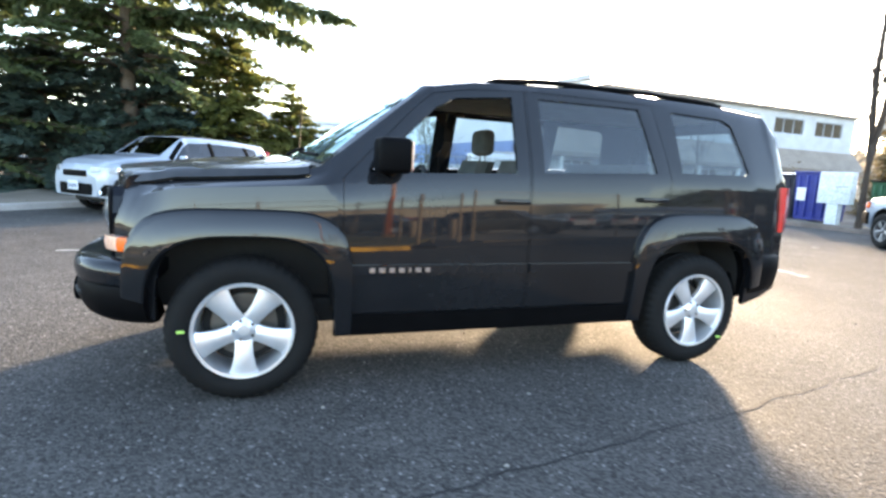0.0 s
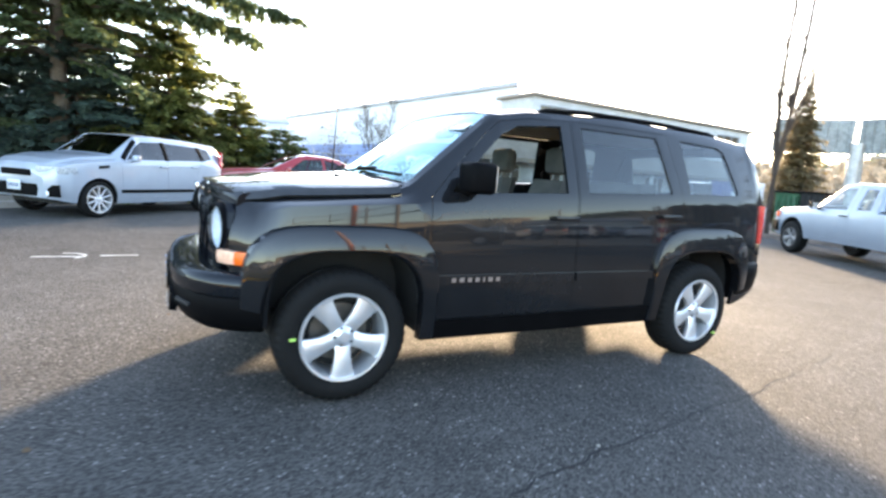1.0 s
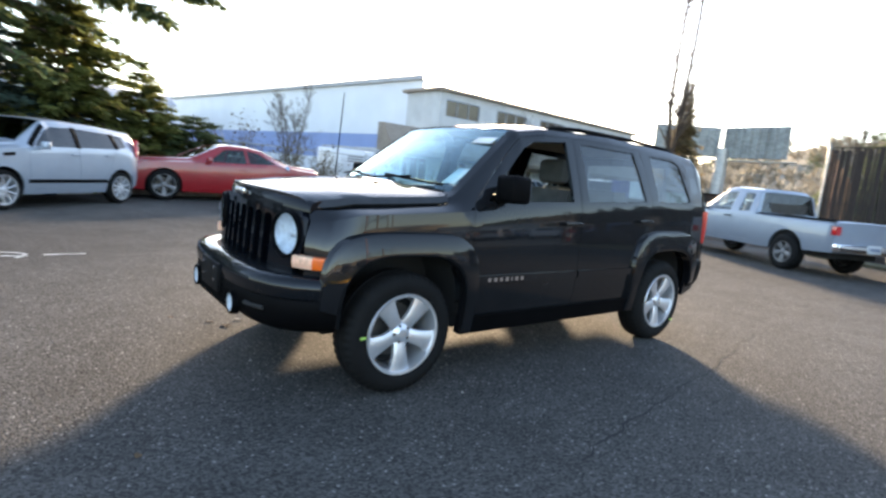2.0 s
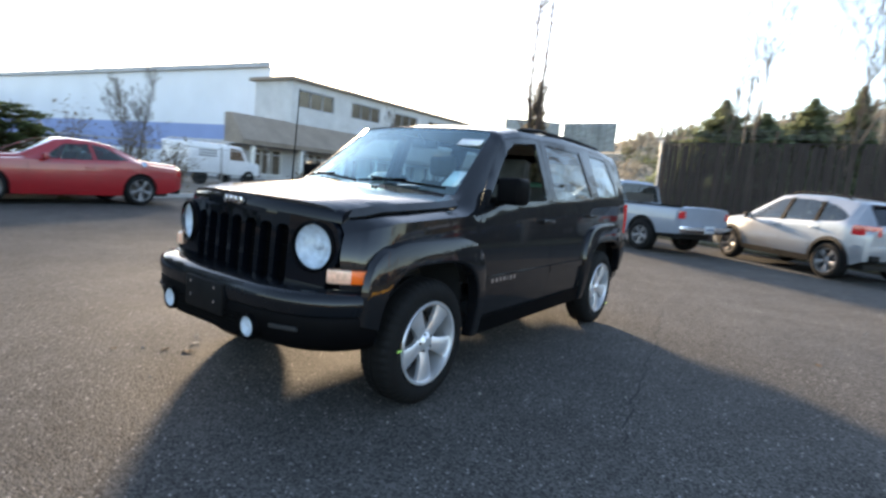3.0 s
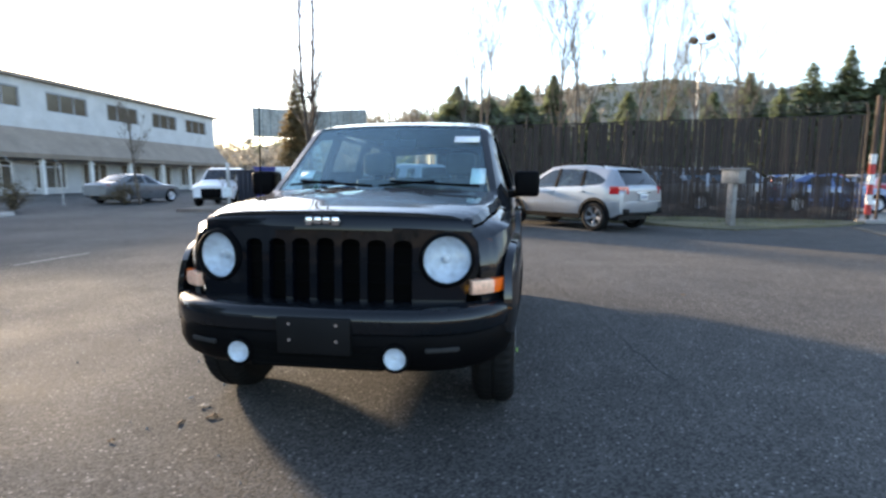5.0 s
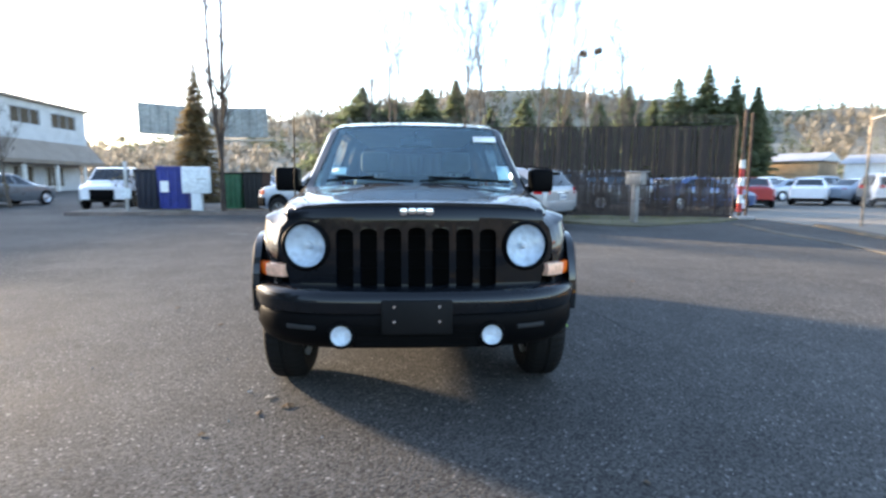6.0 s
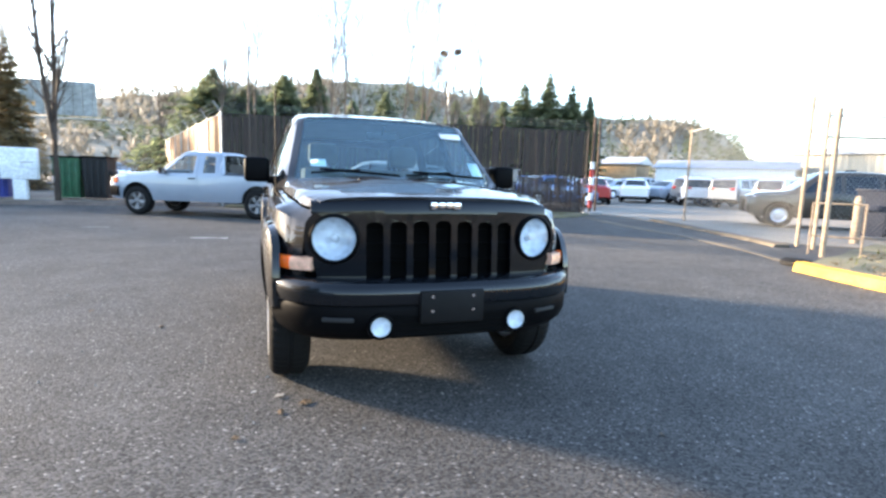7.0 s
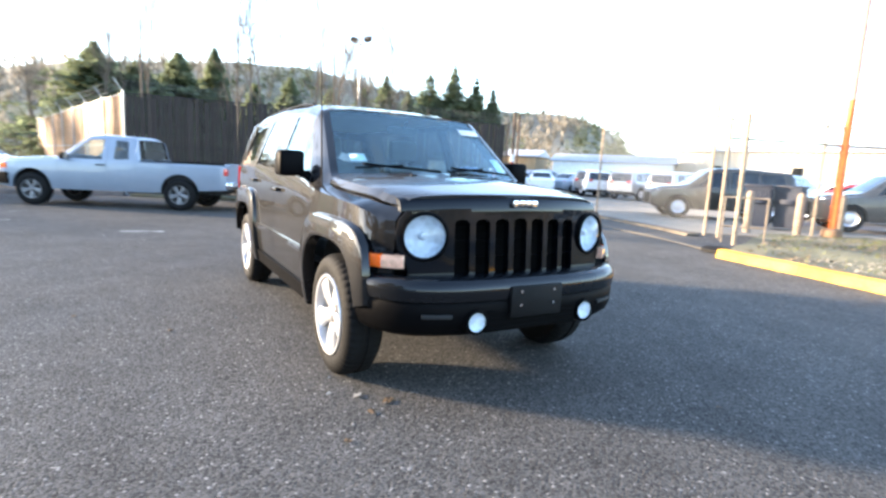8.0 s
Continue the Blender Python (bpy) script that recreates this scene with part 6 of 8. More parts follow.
conifer("conifer", "dense blue-green fir behind the hatchback", 4.3, -13.5, 4.1, 2.5, M_NEEDLE_B, 3, 28, 12, 170, 0.19, 0.02, taper=0.45, z=0.08, fat=2.4)
conifer("conifer", "small olive fir at the end of the row", 0.4, -14.2, 3.5, 1.9, M_NEEDLE_Y, 4, 24, 10, 110, 0.19, 0.03, taper=0.8, z=0.08, fat=1.9)
conifer("conifer", "low spreading dark fir", 6.6, -13.4, 4.0, 2.5, M_NEEDLE_B, 5, 26, 12, 170, 0.19, 0.02, taper=0.45, z=0.08, fat=2.4)
conifer("conifer", "tall dark fir at the end of the bank", 9.2, -13.0, 11, 4.2, M_NEEDLE, 6, 26, 8, 180, 0.26, 0.1, taper=0.6, z=0.08, fat=1.9)
conifer("conifer", "low spreading dark fir", 2.6, -13.5, 3.0, 1.8, M_NEEDLE_B, 7, 18, 10, 120, 0.18, 0.02, taper=0.5, z=0.08, fat=1.9)
conifer("conifer", "small dark fir above the kerb", -0.9, -14.0, 2.2, 1.7, M_NEEDLE, 8, 16, 10, 90, 0.19, 0.02, taper=0.6, z=0.08, fat=1.9)
# bushes on the far bank
for i, (x, y, r, h) in enumerate(((-2.2, -15.2, 1.2, 1.9), (-4.6, -16.4, 1.3, 2.6), (-6.8, -17.6, 1.2, 2.2), (-4.0, -19.0, 1.5, 2.8), (-12.5, -17.2, 1.0, 1.2), (-18.2, -17.5, 1.2, 1.3), (1.2, -16.2, 1.5, 2.0))):
    bush("bush", "dry leafless brown shrub on the earth bank", x, y, r, h, 20 + i, M_BRUSH, 900, 0.08, "shrubs on the bank")
bare_tree("bare_tree", "small leafless tree before the grey office building", -18.5, -16.8, 5.5, 31, 1, 0.3, 0.08, 4, group="")
bare_tree("bare_tree", "leafless shrubby tree on the earth bank", -5.6, -18.2, 4.2, 32, 3, 0.5, 0.05, 4)
# trees beside the bins
bare_tree("bare_tree", "tall leafless twin-stemmed tree before the bins", -14.2, -6.62, 12.5, 53, 2, 0.17, 0.085, 3, wide=0.9, up=0.1, fork=1.9, first=26, leans=((-0.16, -0.16), (-0.2, -0.03)), side=0.4, sway=0.045, mat_=M_BARK_DARK)
conifer("conifer", "narrow ragged cypress beside a bare tree", -22.6, -10.75, 6.9, 1.75, M_NEEDLE_O, 42, 60, 10, 30, 0.28, 0.02, taper=1.1, fat=1.25)
bush("bush", "dry brown shrub behind the pickup truck", -17.0, -5.2, 1.4, 1.5, 43, M_BRUSH)
bush("bush", "dry brown shrub behind the waste bins", -18.0, -11.5, 1.7, 2.2, 44, M_BRUSH)

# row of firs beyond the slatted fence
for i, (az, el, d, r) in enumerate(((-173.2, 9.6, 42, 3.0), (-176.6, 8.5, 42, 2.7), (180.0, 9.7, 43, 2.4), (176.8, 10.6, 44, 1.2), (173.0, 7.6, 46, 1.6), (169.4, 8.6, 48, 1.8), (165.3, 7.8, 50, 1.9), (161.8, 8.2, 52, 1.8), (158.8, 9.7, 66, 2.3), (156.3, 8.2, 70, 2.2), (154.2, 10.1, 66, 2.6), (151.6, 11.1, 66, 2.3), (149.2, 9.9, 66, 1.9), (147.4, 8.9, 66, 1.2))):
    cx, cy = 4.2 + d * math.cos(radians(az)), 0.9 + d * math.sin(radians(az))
    conifer("fir", "dark green fir beyond the slatted fence", cx, cy, 1.2 + d * math.tan(radians(el)), r * 2.3, M_NEEDLE_HAZED, 60 + i, 46, 10, 80, 0.5, 0.05, taper=0.95, fat=1.7, group="firs beyond the fence")
for i, (az, el, d) in enumerate(((-176.5, 17, 34), (-173.0, 14, 40), (176.5, 18, 33), (173.5, 20, 31), (169.5, 19, 32), (166.0, 16, 36), (163, 14, 38), (159.5, 15, 37), (-168.5, 11, 42))):
    cx, cy = 4.2 + d * math.cos(radians(az)), 0.9 + d * math.sin(radians(az))
    bare_tree("bare_poplar", "slender leafless poplar beyond the fence", cx, cy, 1.2 + d * math.tan(radians(el)), 80 + i, 1, 0.1, 0.08, 4, group="poplars beyond the fence", twig=0.006, wide=0.8, up=0.8, first=16)


# wooded hills far off; the unseen arc is added to darken paint reflections
def ridge(az):
    table = [(0, 3.0), (40, 3.6), (80, 2.0), (100, 0.9), (111, 0.7), (122, 0.8), (129, 1.3), (131.5, 2.4), (133, 4.6), (135.5, 5.8), (139, 6.6), (145, 6.7), (150, 7.2), (158, 8.4), (166, 9.7), (173, 9.6), (180, 8.6), (187, 7.6), (193, 6.4), (200, 4.8), (208, 3.2), (216, 2.2), (225, 1.6), (260, 1.6), (320, 2.6), (360, 3.0)]
    return pl(table, az % 360)


# Hillside tone is lifted too, to hold the distance haze.
M_HILL = mat("wooded_hillside", (0.23, 0.2, 0.15), 0.95, 0, 0.04, 0.6, bump=1.0, bump_scale=0.4, fine=0.5)
bm = bmesh.new()
rows = []
for j in range(9):
    d = 105 + 130 * j / 8
    row = []
    for k in range(181):
        az = 2.0 * k
        f = j / 8
        h = 3.0 + d * math.tan(radians(ridge(az))) * (f ** 0.8) + 1.5 * noise.noise(Vector((az * 0.15, j * 0.5, 2)))
        row.append(bm.verts.new((4 + d * math.cos(radians(az)), 1 + d * math.sin(radians(az)), h - 2.5 if j else -3)))
    rows.append(row)
for p, q in zip(rows, rows[1:]):
    for k in range(180):
        bm.faces.new((p[k], p[k + 1], q[k + 1], q[k]))
tagged(part("hillside", bm, M_HILL, None, "wooded brown hillside behind the lot, carried on out of view"), category="hill", kind="structure")

rng = random.Random(77)
cv, cf, bv, bf = [], [], [], []
for n_ in range(4200):
    # Trees past the first 3000 clothe the added arc out of view.
    az = rng.uniform(112, 224) if n_ < 3000 else rng.uniform(-136, 101)
    f = rng.random() ** 0.8
    d = 105 + 128 * f
    h0 = 3.0 + d * math.tan(radians(ridge(az))) * (f ** 0.8) - 2.8
    x, y = 4 + d * math.cos(radians(az)), 1 + d * math.sin(radians(az))
    dark = noise.noise(Vector((az * 0.11, f * 2.0, 5))) + (0.25 if az < 172 else -0.15) > 0.05
    H = rng.uniform(4, 9) * (0.7 + 0.3 * f)
    if dark:
        for k in range(26):
            t = rng.random()
            w = H * 0.22 * (1 - t) + 0.2
            a = rng.uniform(0, 6.283)
            spray(cv, cf, rng, Vector((x, y, h0 + H * t)), Vector((math.cos(a), math.sin(a), -0.15)), w * rng.uniform(0.8, 1.4), w * 0.35, w * 0.35)
    else:
        for k in range(22):
            a, e = rng.uniform(0, 6.283), rng.uniform(0.4, 1.5)
            spray(bv, bf, rng, Vector((x, y, h0 + H * 0.75 * rng.uniform(0.1, 0.6))), Vector((math.cos(a) * math.cos(e), math.sin(a) * math.cos(e), math.sin(e))), H * rng.uniform(0.2, 0.45), 0.22, 0)
tagged(raw("hill_firs", cv, cf, M_NEEDLE_HILL_HAZED, None, "distant dark firs on the hillside"), category="woods", kind="stuff")
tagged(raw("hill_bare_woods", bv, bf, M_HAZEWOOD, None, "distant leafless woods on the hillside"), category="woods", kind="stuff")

# grass tufts on verges
M_BLADE = leaf_mat("grass_blades", (0.12, 0.13, 0.045), 0.5)
rng = random.Random(12)
gv, gf = [], []


def inside(x, y, poly):
    c = False
    for (ax, ay), (bx, by) in zip(poly, poly[1:] + poly[:1]):
        if (ay > y) != (by > y) and x < (bx - ax) * (y - ay) / (by - ay) + ax:
            c = not c
    return c


for poly, n, z in (([(-0.9, 6.75), (1.7, 6.15), (5, 5.1), (7, 5), (5, 11), (-1.2, 12.4), (-2.4, 11), (-1.5, 8.6)], 5200, 0.11),
                   ([(-13.7, -1.8), (-11.3, 3.3), (-9.5, 5.6), (-9.6, 6.6), (-12.1, 10.2), (-13.3, 5)], 3600, 0.05),
                   ([(6.0, -8.2), (1.4, -12.2), (-2.5, -13.3), (-11, -16.0), (-10, -17), (3, -14.5)], 2600, 0.10)):
    k = 0
    x0, x1, y0, y1 = min(p[0] for p in poly), max(p[0] for p in poly), min(p[1] for p in poly), max(p[1] for p in poly)
    while k < n:
        x, y = rng.uniform(x0, x1), rng.uniform(y0, y1)
        if inside(x, y, poly) and noise.noise(Vector((x * 0.8, y * 0.8, 1))) > rng.uniform(-0.5, 0.3):
            h = rng.uniform(0.04, 0.16)
            spray(gv, gf, rng, Vector((x, y, z - 0.02)), Vector((rng.gauss(0, 0.4), rng.gauss(0, 0.4), 1)), h, 0.008, h * 0.2)
        k += 1
tagged(raw("grass_tufts", gv, gf, M_BLADE, None, "short dry grass and weeds on the verges"), category="grass", kind="stuff")


# fallen leaves and pale gravel on the island
M_LITTER = leaf_mat("leaf_litter", (0.2, 0.14, 0.075), 0.6)
M_PEBBLE = mat("pale_gravel", (0.24, 0.215, 0.175), 0.9, 0, 20, 0.6)
rng = random.Random(33)
lv, lf, pv, pf = [], [], [], []
island = [(-0.85, 6.75), (1.7, 6.1), (5, 5.1), (7, 5), (5, 11), (-1.2, 12.4), (-2.4, 11), (-1.5, 8.6)]
for _ in range(9000):
    x, y = rng.uniform(-2.6, 6), rng.uniform(5, 12)
    if not inside(x, y, island):
        continue
    near = noise.noise(Vector((x * 0.7, y * 0.7, 8)))
    if near > rng.uniform(-0.4, 0.5):
        spray(lv, lf, rng, Vector((x, y, 0.135)), Vector((rng.gauss(0, 1), rng.gauss(0, 1), rng.uniform(-0.1, 0.25))), rng.uniform(0.04, 0.11), rng.uniform(0.012, 0.03), 0.01)
    elif rng.random() < 0.5:
        r = rng.uniform(0.008, 0.024)
        k = len(pv)
        pv += [(x + r * math.cos(q) * rng.uniform(0.6, 1.2), y + r * math.sin(q) * rng.uniform(0.6, 1.2), 0.11) for q in (0, 1.26, 2.51, 3.77, 5.03)] + [(x, y, 0.12 + r * 0.6)]
        pf += [(k + i, k + (i + 1) % 5, k + 5) for i in range(5)]
tagged(raw("leaf_litter", lv, lf, M_LITTER, None, "brown fallen leaves on the grass island"), category="leaves", kind="stuff")
tagged(raw("gravel", pv, pf, M_PEBBLE, None, "pale loose gravel on the grass island"), category="gravel", kind="stuff")


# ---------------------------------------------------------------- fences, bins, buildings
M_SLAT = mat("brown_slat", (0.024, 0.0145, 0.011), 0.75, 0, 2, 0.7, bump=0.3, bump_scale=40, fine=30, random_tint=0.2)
# Tan second run: paler boards, with the sun on them put into the colour.
M_SLAT_TAN_SUNLIT = mat("tan_slat", (0.38, 0.19, 0.085), 0.7, 0, 2, 0.8, bump=0.3, bump_scale=40, fine=30, random_tint=0.15)
M_PALERUST = mat("sun_bleached_rust", (0.27, 0.21, 0.15), 0.8, 0.1, 6, 0.7, bump=0.3, bump_scale=60, fine=30)
M_GALV = mat("galvanised_steel", (0.42, 0.42, 0.41), 0.5, 0.6, 6, 0.8, fine=60)
M_RUST = mat("rusty_steel", (0.2, 0.12, 0.07), 0.8, 0.2, 6, 0.6, bump=0.3, bump_scale=60, fine=30)
M_DARKRUST = mat("dark_rusty_steel", (0.055, 0.036, 0.028), 0.8, 0.2, 6, 0.6, bump=0.3, bump_scale=60, fine=30)
M_KEYPAD = mat("weathered_grey_enamel", (0.2, 0.195, 0.185), 0.6, 0.1, 6, 0.75, fine=30)
M_WIRE = mat("fence_wire", (0.25, 0.25, 0.24), 0.6, 0.5, 6, 0.8)
M_REDPAINT = mat("red_paint_worn", (0.42, 0.035, 0.03), 0.6, 0, 8, 0.75, fine=40)
M_WHITEPAINT = mat("white_paint_worn", (0.72, 0.71, 0.68), 0.65, 0, 8, 0.85, fine=40)
M_BLUEBIN = mat("blue_bin_paint", (0.02, 0.035, 0.21), 0.5, 0, 4, 0.8, fine=30)
M_GREENBIN = mat("green_bin_paint", (0.018, 0.095, 0.045), 0.55, 0, 4, 0.75, fine=30)
M_DARKBIN = mat("dark_navy_bin", (0.008, 0.011, 0.024), 0.55, 0, 4, 0.8)
M_BOARD = mat("pale_board", (0.62, 0.66, 0.68), 0.6, 0, 3, 0.9, fine=20)
M_ORANGE = mat("orange_paint", (0.62, 0.15, 0.03), 0.6, 0, 5, 0.8, fine=30)
M_CREAM = mat("cream_metal_siding", (0.36, 0.325, 0.265), 0.6, 0.1, 0.25, 0.93)
# Pinkish orange: glare on the pole's upper shaft as a colour.
M_ORANGE_GLARE = mat("faded_orange_paint", (0.5, 0.27, 0.2), 0.65, 0, 5, 0.85, fine=30)
M_SIDING = mat("white_metal_siding", (0.62, 0.65, 0.7), 0.55, 0.1, 0.25, 0.95)
M_SIDING_B = mat("blue_metal_siding", (0.2, 0.28, 0.5), 0.55, 0.1, 0.25, 0.94)
M_ROOFEDGE = mat("grey_roof_edge", (0.35, 0.36, 0.38), 0.6, 0.2, 1, 0.85)
M_STUCCO = mat("grey_stucco", (0.5, 0.5, 0.5), 0.85, 0, 0.8, 0.88, bump=0.3, bump_scale=20, fine=15)
M_BROWNWALL = mat("brown_wall", (0.26, 0.21, 0.17), 0.85, 0, 0.8, 0.85, bump=0.3, bump_scale=20, fine=15)
M_BROWNGLASS = mat("bronze_window", (0.12, 0.095, 0.07), 0.15, 0.3, 2, 0.85)
M_TEAL = mat("billboard_back", (0.29, 0.305, 0.295), 0.7, 0.2, 0.8, 0.8, fine=5)
M_OCHRE = mat("tan_board", (0.35, 0.24, 0.14), 0.8, 0, 1.5, 0.8, fine=10)


def slat_fence(name, label, p0, p1, height, seed, gaps=0.03, low=None, strands=3, pitch=0.083, post_every=3.0, slat=None, back=0.05, steel=None):
    """Chain-link posts and rails filled with upright slats, wire strands above."""
    p0, p1 = Vector(p0), Vector(p1)
    L = (p1 - p0).length
    a = math.atan2(p1.y - p0.y, p1.x - p0.x)
    rng = random.Random(seed)
    root = thing(name, label, "fence", pose(p0.x, p0.y, 0, 0, 0, math.degrees(a)), kind="structure")
    bm = bmesh.new()
    tube(bm, (0, 0, 0), (0, 0, height + 0.08), 0.03, seg=8)
    tube(bm, (0, 0, height + 0.05), (0, 0.22, height + 0.38), 0.012, seg=6)
    first = part("post", bm, steel or M_GALV, root, at=pose(0, back, 0))
    n = max(1, round(L / post_every))
    for i in range(1, n + 1):
        again(first, pose(L * i / n, back, 0), root)
    for z in (0.12, height * 0.5, height):
        bm = bmesh.new()
        tube(bm, (0, back * 0.6, z), (L, back * 0.6, z), 0.018, seg=6)
        part("rail", bm, steel or M_GALV, root)
    for k in range(strands):
        bm = bmesh.new()
        f = (k + 1) / strands
        m = int(L / 1.5)
        pts = [Vector((L * i / m, 0.22 * f, height + 0.05 + 0.33 * f - (0.03 if i % 2 else 0))) for i in range(m + 1)]
        for q, r in zip(pts, pts[1:]):
            tube(bm, q, r, 0.004, seg=4, caps=False)
        for i in range(int(L / 0.25)):
            x = 0.25 * i
            tube(bm, (x, 0.22 * f - 0.015, height + 0.05 + 0.33 * f - 0.03), (x + 0.01, 0.22 * f + 0.02, height + 0.05 + 0.33 * f + 0.02), 0.003, seg=3, caps=False)
        part("barbed_wire", bm, M_WIRE, root)
    kinds = []

    def slat_mesh(pieces):
        bm = bmesh.new()
        for z0, z1 in pieces:
            prism(bm, [(-0.036, -0.004), (0.036, -0.004), (0.036, 0.003), (0.0, 0.006), (-0.036, 0.003)], z0, z1, "z")
        me = bpy.data.meshes.new("slat")
        bm.to_mesh(me)
        bm.free()
        me.materials.append(slat or M_SLAT)
        return me
    full = [slat_mesh([(0.06, height - d)]) for d in (0.02, 0.05, 0.0, 0.09)]
    broken = [slat_mesh([(0.06, height * f), (height * f + g, height - 0.02)]) for f, g in ((0.42, 0.06), (0.45, 0.1), (0.55, 0.05), (0.40, 0.14))]
    short = [slat_mesh([(0.06, height * f)]) for f in (0.93, 0.8)]
    lows = [slat_mesh([(0.06, 1.16), (1.36, height - 0.02)]), slat_mesh([(0.06, 0.86), (1.40, height - 0.03)]), slat_mesh([(0.06, 0.62), (0.66, 1.30), (1.36, height - 0.02)]), slat_mesh([(0.06, 1.28), (1.34, height - 0.04)])]
    run = 0
    m = int(L / pitch)
    for i in range(m):
        x = (i + 0.5) * pitch
        if run > 0:
            run -= 1
            me = rng.choice(broken)
        elif rng.random() < gaps:
            run = rng.randint(3, 13)
            me = rng.choice(broken)
        elif rng.random() < 0.02:
            me = rng.choice(short)
        else:
            me = rng.choice(full)
        if low and low[0] < x / L < low[1] and rng.random() < 0.8:
            me = rng.choice(lows)
        if rng.random() < 0.012:
            continue
        o = new("slat", me)
        o.parent = root
        o.matrix_basis = pose(x, rng.uniform(-0.006, 0.006), 0, 0, rng.uniform(-0.5, 0.5), rng.uniform(-14, 14))
    return root


FENCE_H = 3.0
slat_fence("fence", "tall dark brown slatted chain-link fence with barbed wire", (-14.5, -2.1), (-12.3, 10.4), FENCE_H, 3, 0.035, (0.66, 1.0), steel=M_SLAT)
slat_fence("fence", "sunlit brown slatted fence running back from the corner", (-14.5, -2.05), (-34.0, -6.6), FENCE_H, 4, 0.01, None, 3, slat=M_SLAT_TAN_SUNLIT)

# gate end post with red and white bands
gp = thing("gate_post", "rusty gate post with red and white bands", "post", pose(-12.2, 10.55, 0))
bm = bmesh.new()
tube(bm, (0, 0, 0), (0, 0, 3.5), 0.055, seg=12)
part("post", bm, M_DARKRUST, gp)
for k in range(6):
    bm = bmesh.new()
    tube(bm, (0.0, 0, 0.25 + 0.28 * k), (0.0, 0, 0.52 + 0.28 * k), 0.075, seg=12)
    part("band", bm, M_REDPAINT if k % 2 == 0 else M_WHITEPAINT, gp, "red painted band" if k % 2 == 0 else "white painted band")
bm = bmesh.new()
tube(bm, (0.0, 0.22, 0), (0.0, 0.22, 3.4), 0.04, seg=10)
part("brace_post", bm, M_DARKRUST, gp)
bm = bmesh.new()
box(bm, -0.2, 0.3, -0.2, 0.35, 0, 0.12, 0.03)
part("footing", bm, M_CONCRETE, gp)

# keypad post
kp = thing("keypad_post", "grey steel keypad box on a post by the gate", "keypad", pose(-10.05, 6.15, 0, 0, 0, -60))
bm = bmesh.new()
box(bm, -0.08, 0.08, -0.08, 0.08, 0, 1.15, 0.015)
part("post", bm, M_KEYPAD, kp)
bm = bmesh.new()
box(bm, -0.11, 0.11, -0.26, 0.26, 1.12, 1.46, 0.015)
part("box", bm, M_KEYPAD, kp)
bm = bmesh.new()
box(bm, -0.2, 0.16, -0.3, 0.3, 1.46, 1.49, 0.01)
part("hood", bm, M_KEYPAD, kp)
bm = bmesh.new()
box(bm, -0.14, 0.14, -0.14, 0.14, 0, 0.06, 0.01)
part("foot_plate", bm, M_CONCRETE, kp)


def bin_box(name, label, m, w, d, h, body, lid):
    r = thing(name, label, "waste bin", m)
    bm = bmesh.new()
    loft(bm, [[(-d / 2 * f, -w / 2 * f, z), (d / 2 * f, -w / 2 * f, z), (d / 2 * f, w / 2 * f, z), (-d / 2 * f, w / 2 * f, z)] for f, z in ((0.9, 0.06), (1.0, h - 0.05), (1.03, h - 0.05), (1.03, h))])
    part("body", bm, body, r, "", 20)
    for k in range(4):
        bm = bmesh.new()
        y = -w / 2 + w * (k + 0.5) / 4
        box(bm, d / 2 * 0.93, d / 2 + 0.04, y - 0.035, y + 0.035, 0.15, h - 0.08, 0.008)
        part("rib", bm, body, r)
    bm = bmesh.new()
    box(bm, -d / 2 - 0.05, d / 2 + 0.06, -w / 2 - 0.04, w / 2 + 0.04, h + 0.003, h + 0.06, 0.015)
    part("lid", bm, lid, r)
    for y in (-w / 2 - 0.05, w / 2 + 0.05):
        bm = bmesh.new()
        box(bm, -d * 0.3, d * 0.3, y - 0.04, y + 0.04, h * 0.6, h * 0.72, 0.01)
        part("lift_pocket", bm, body, r)
    return r


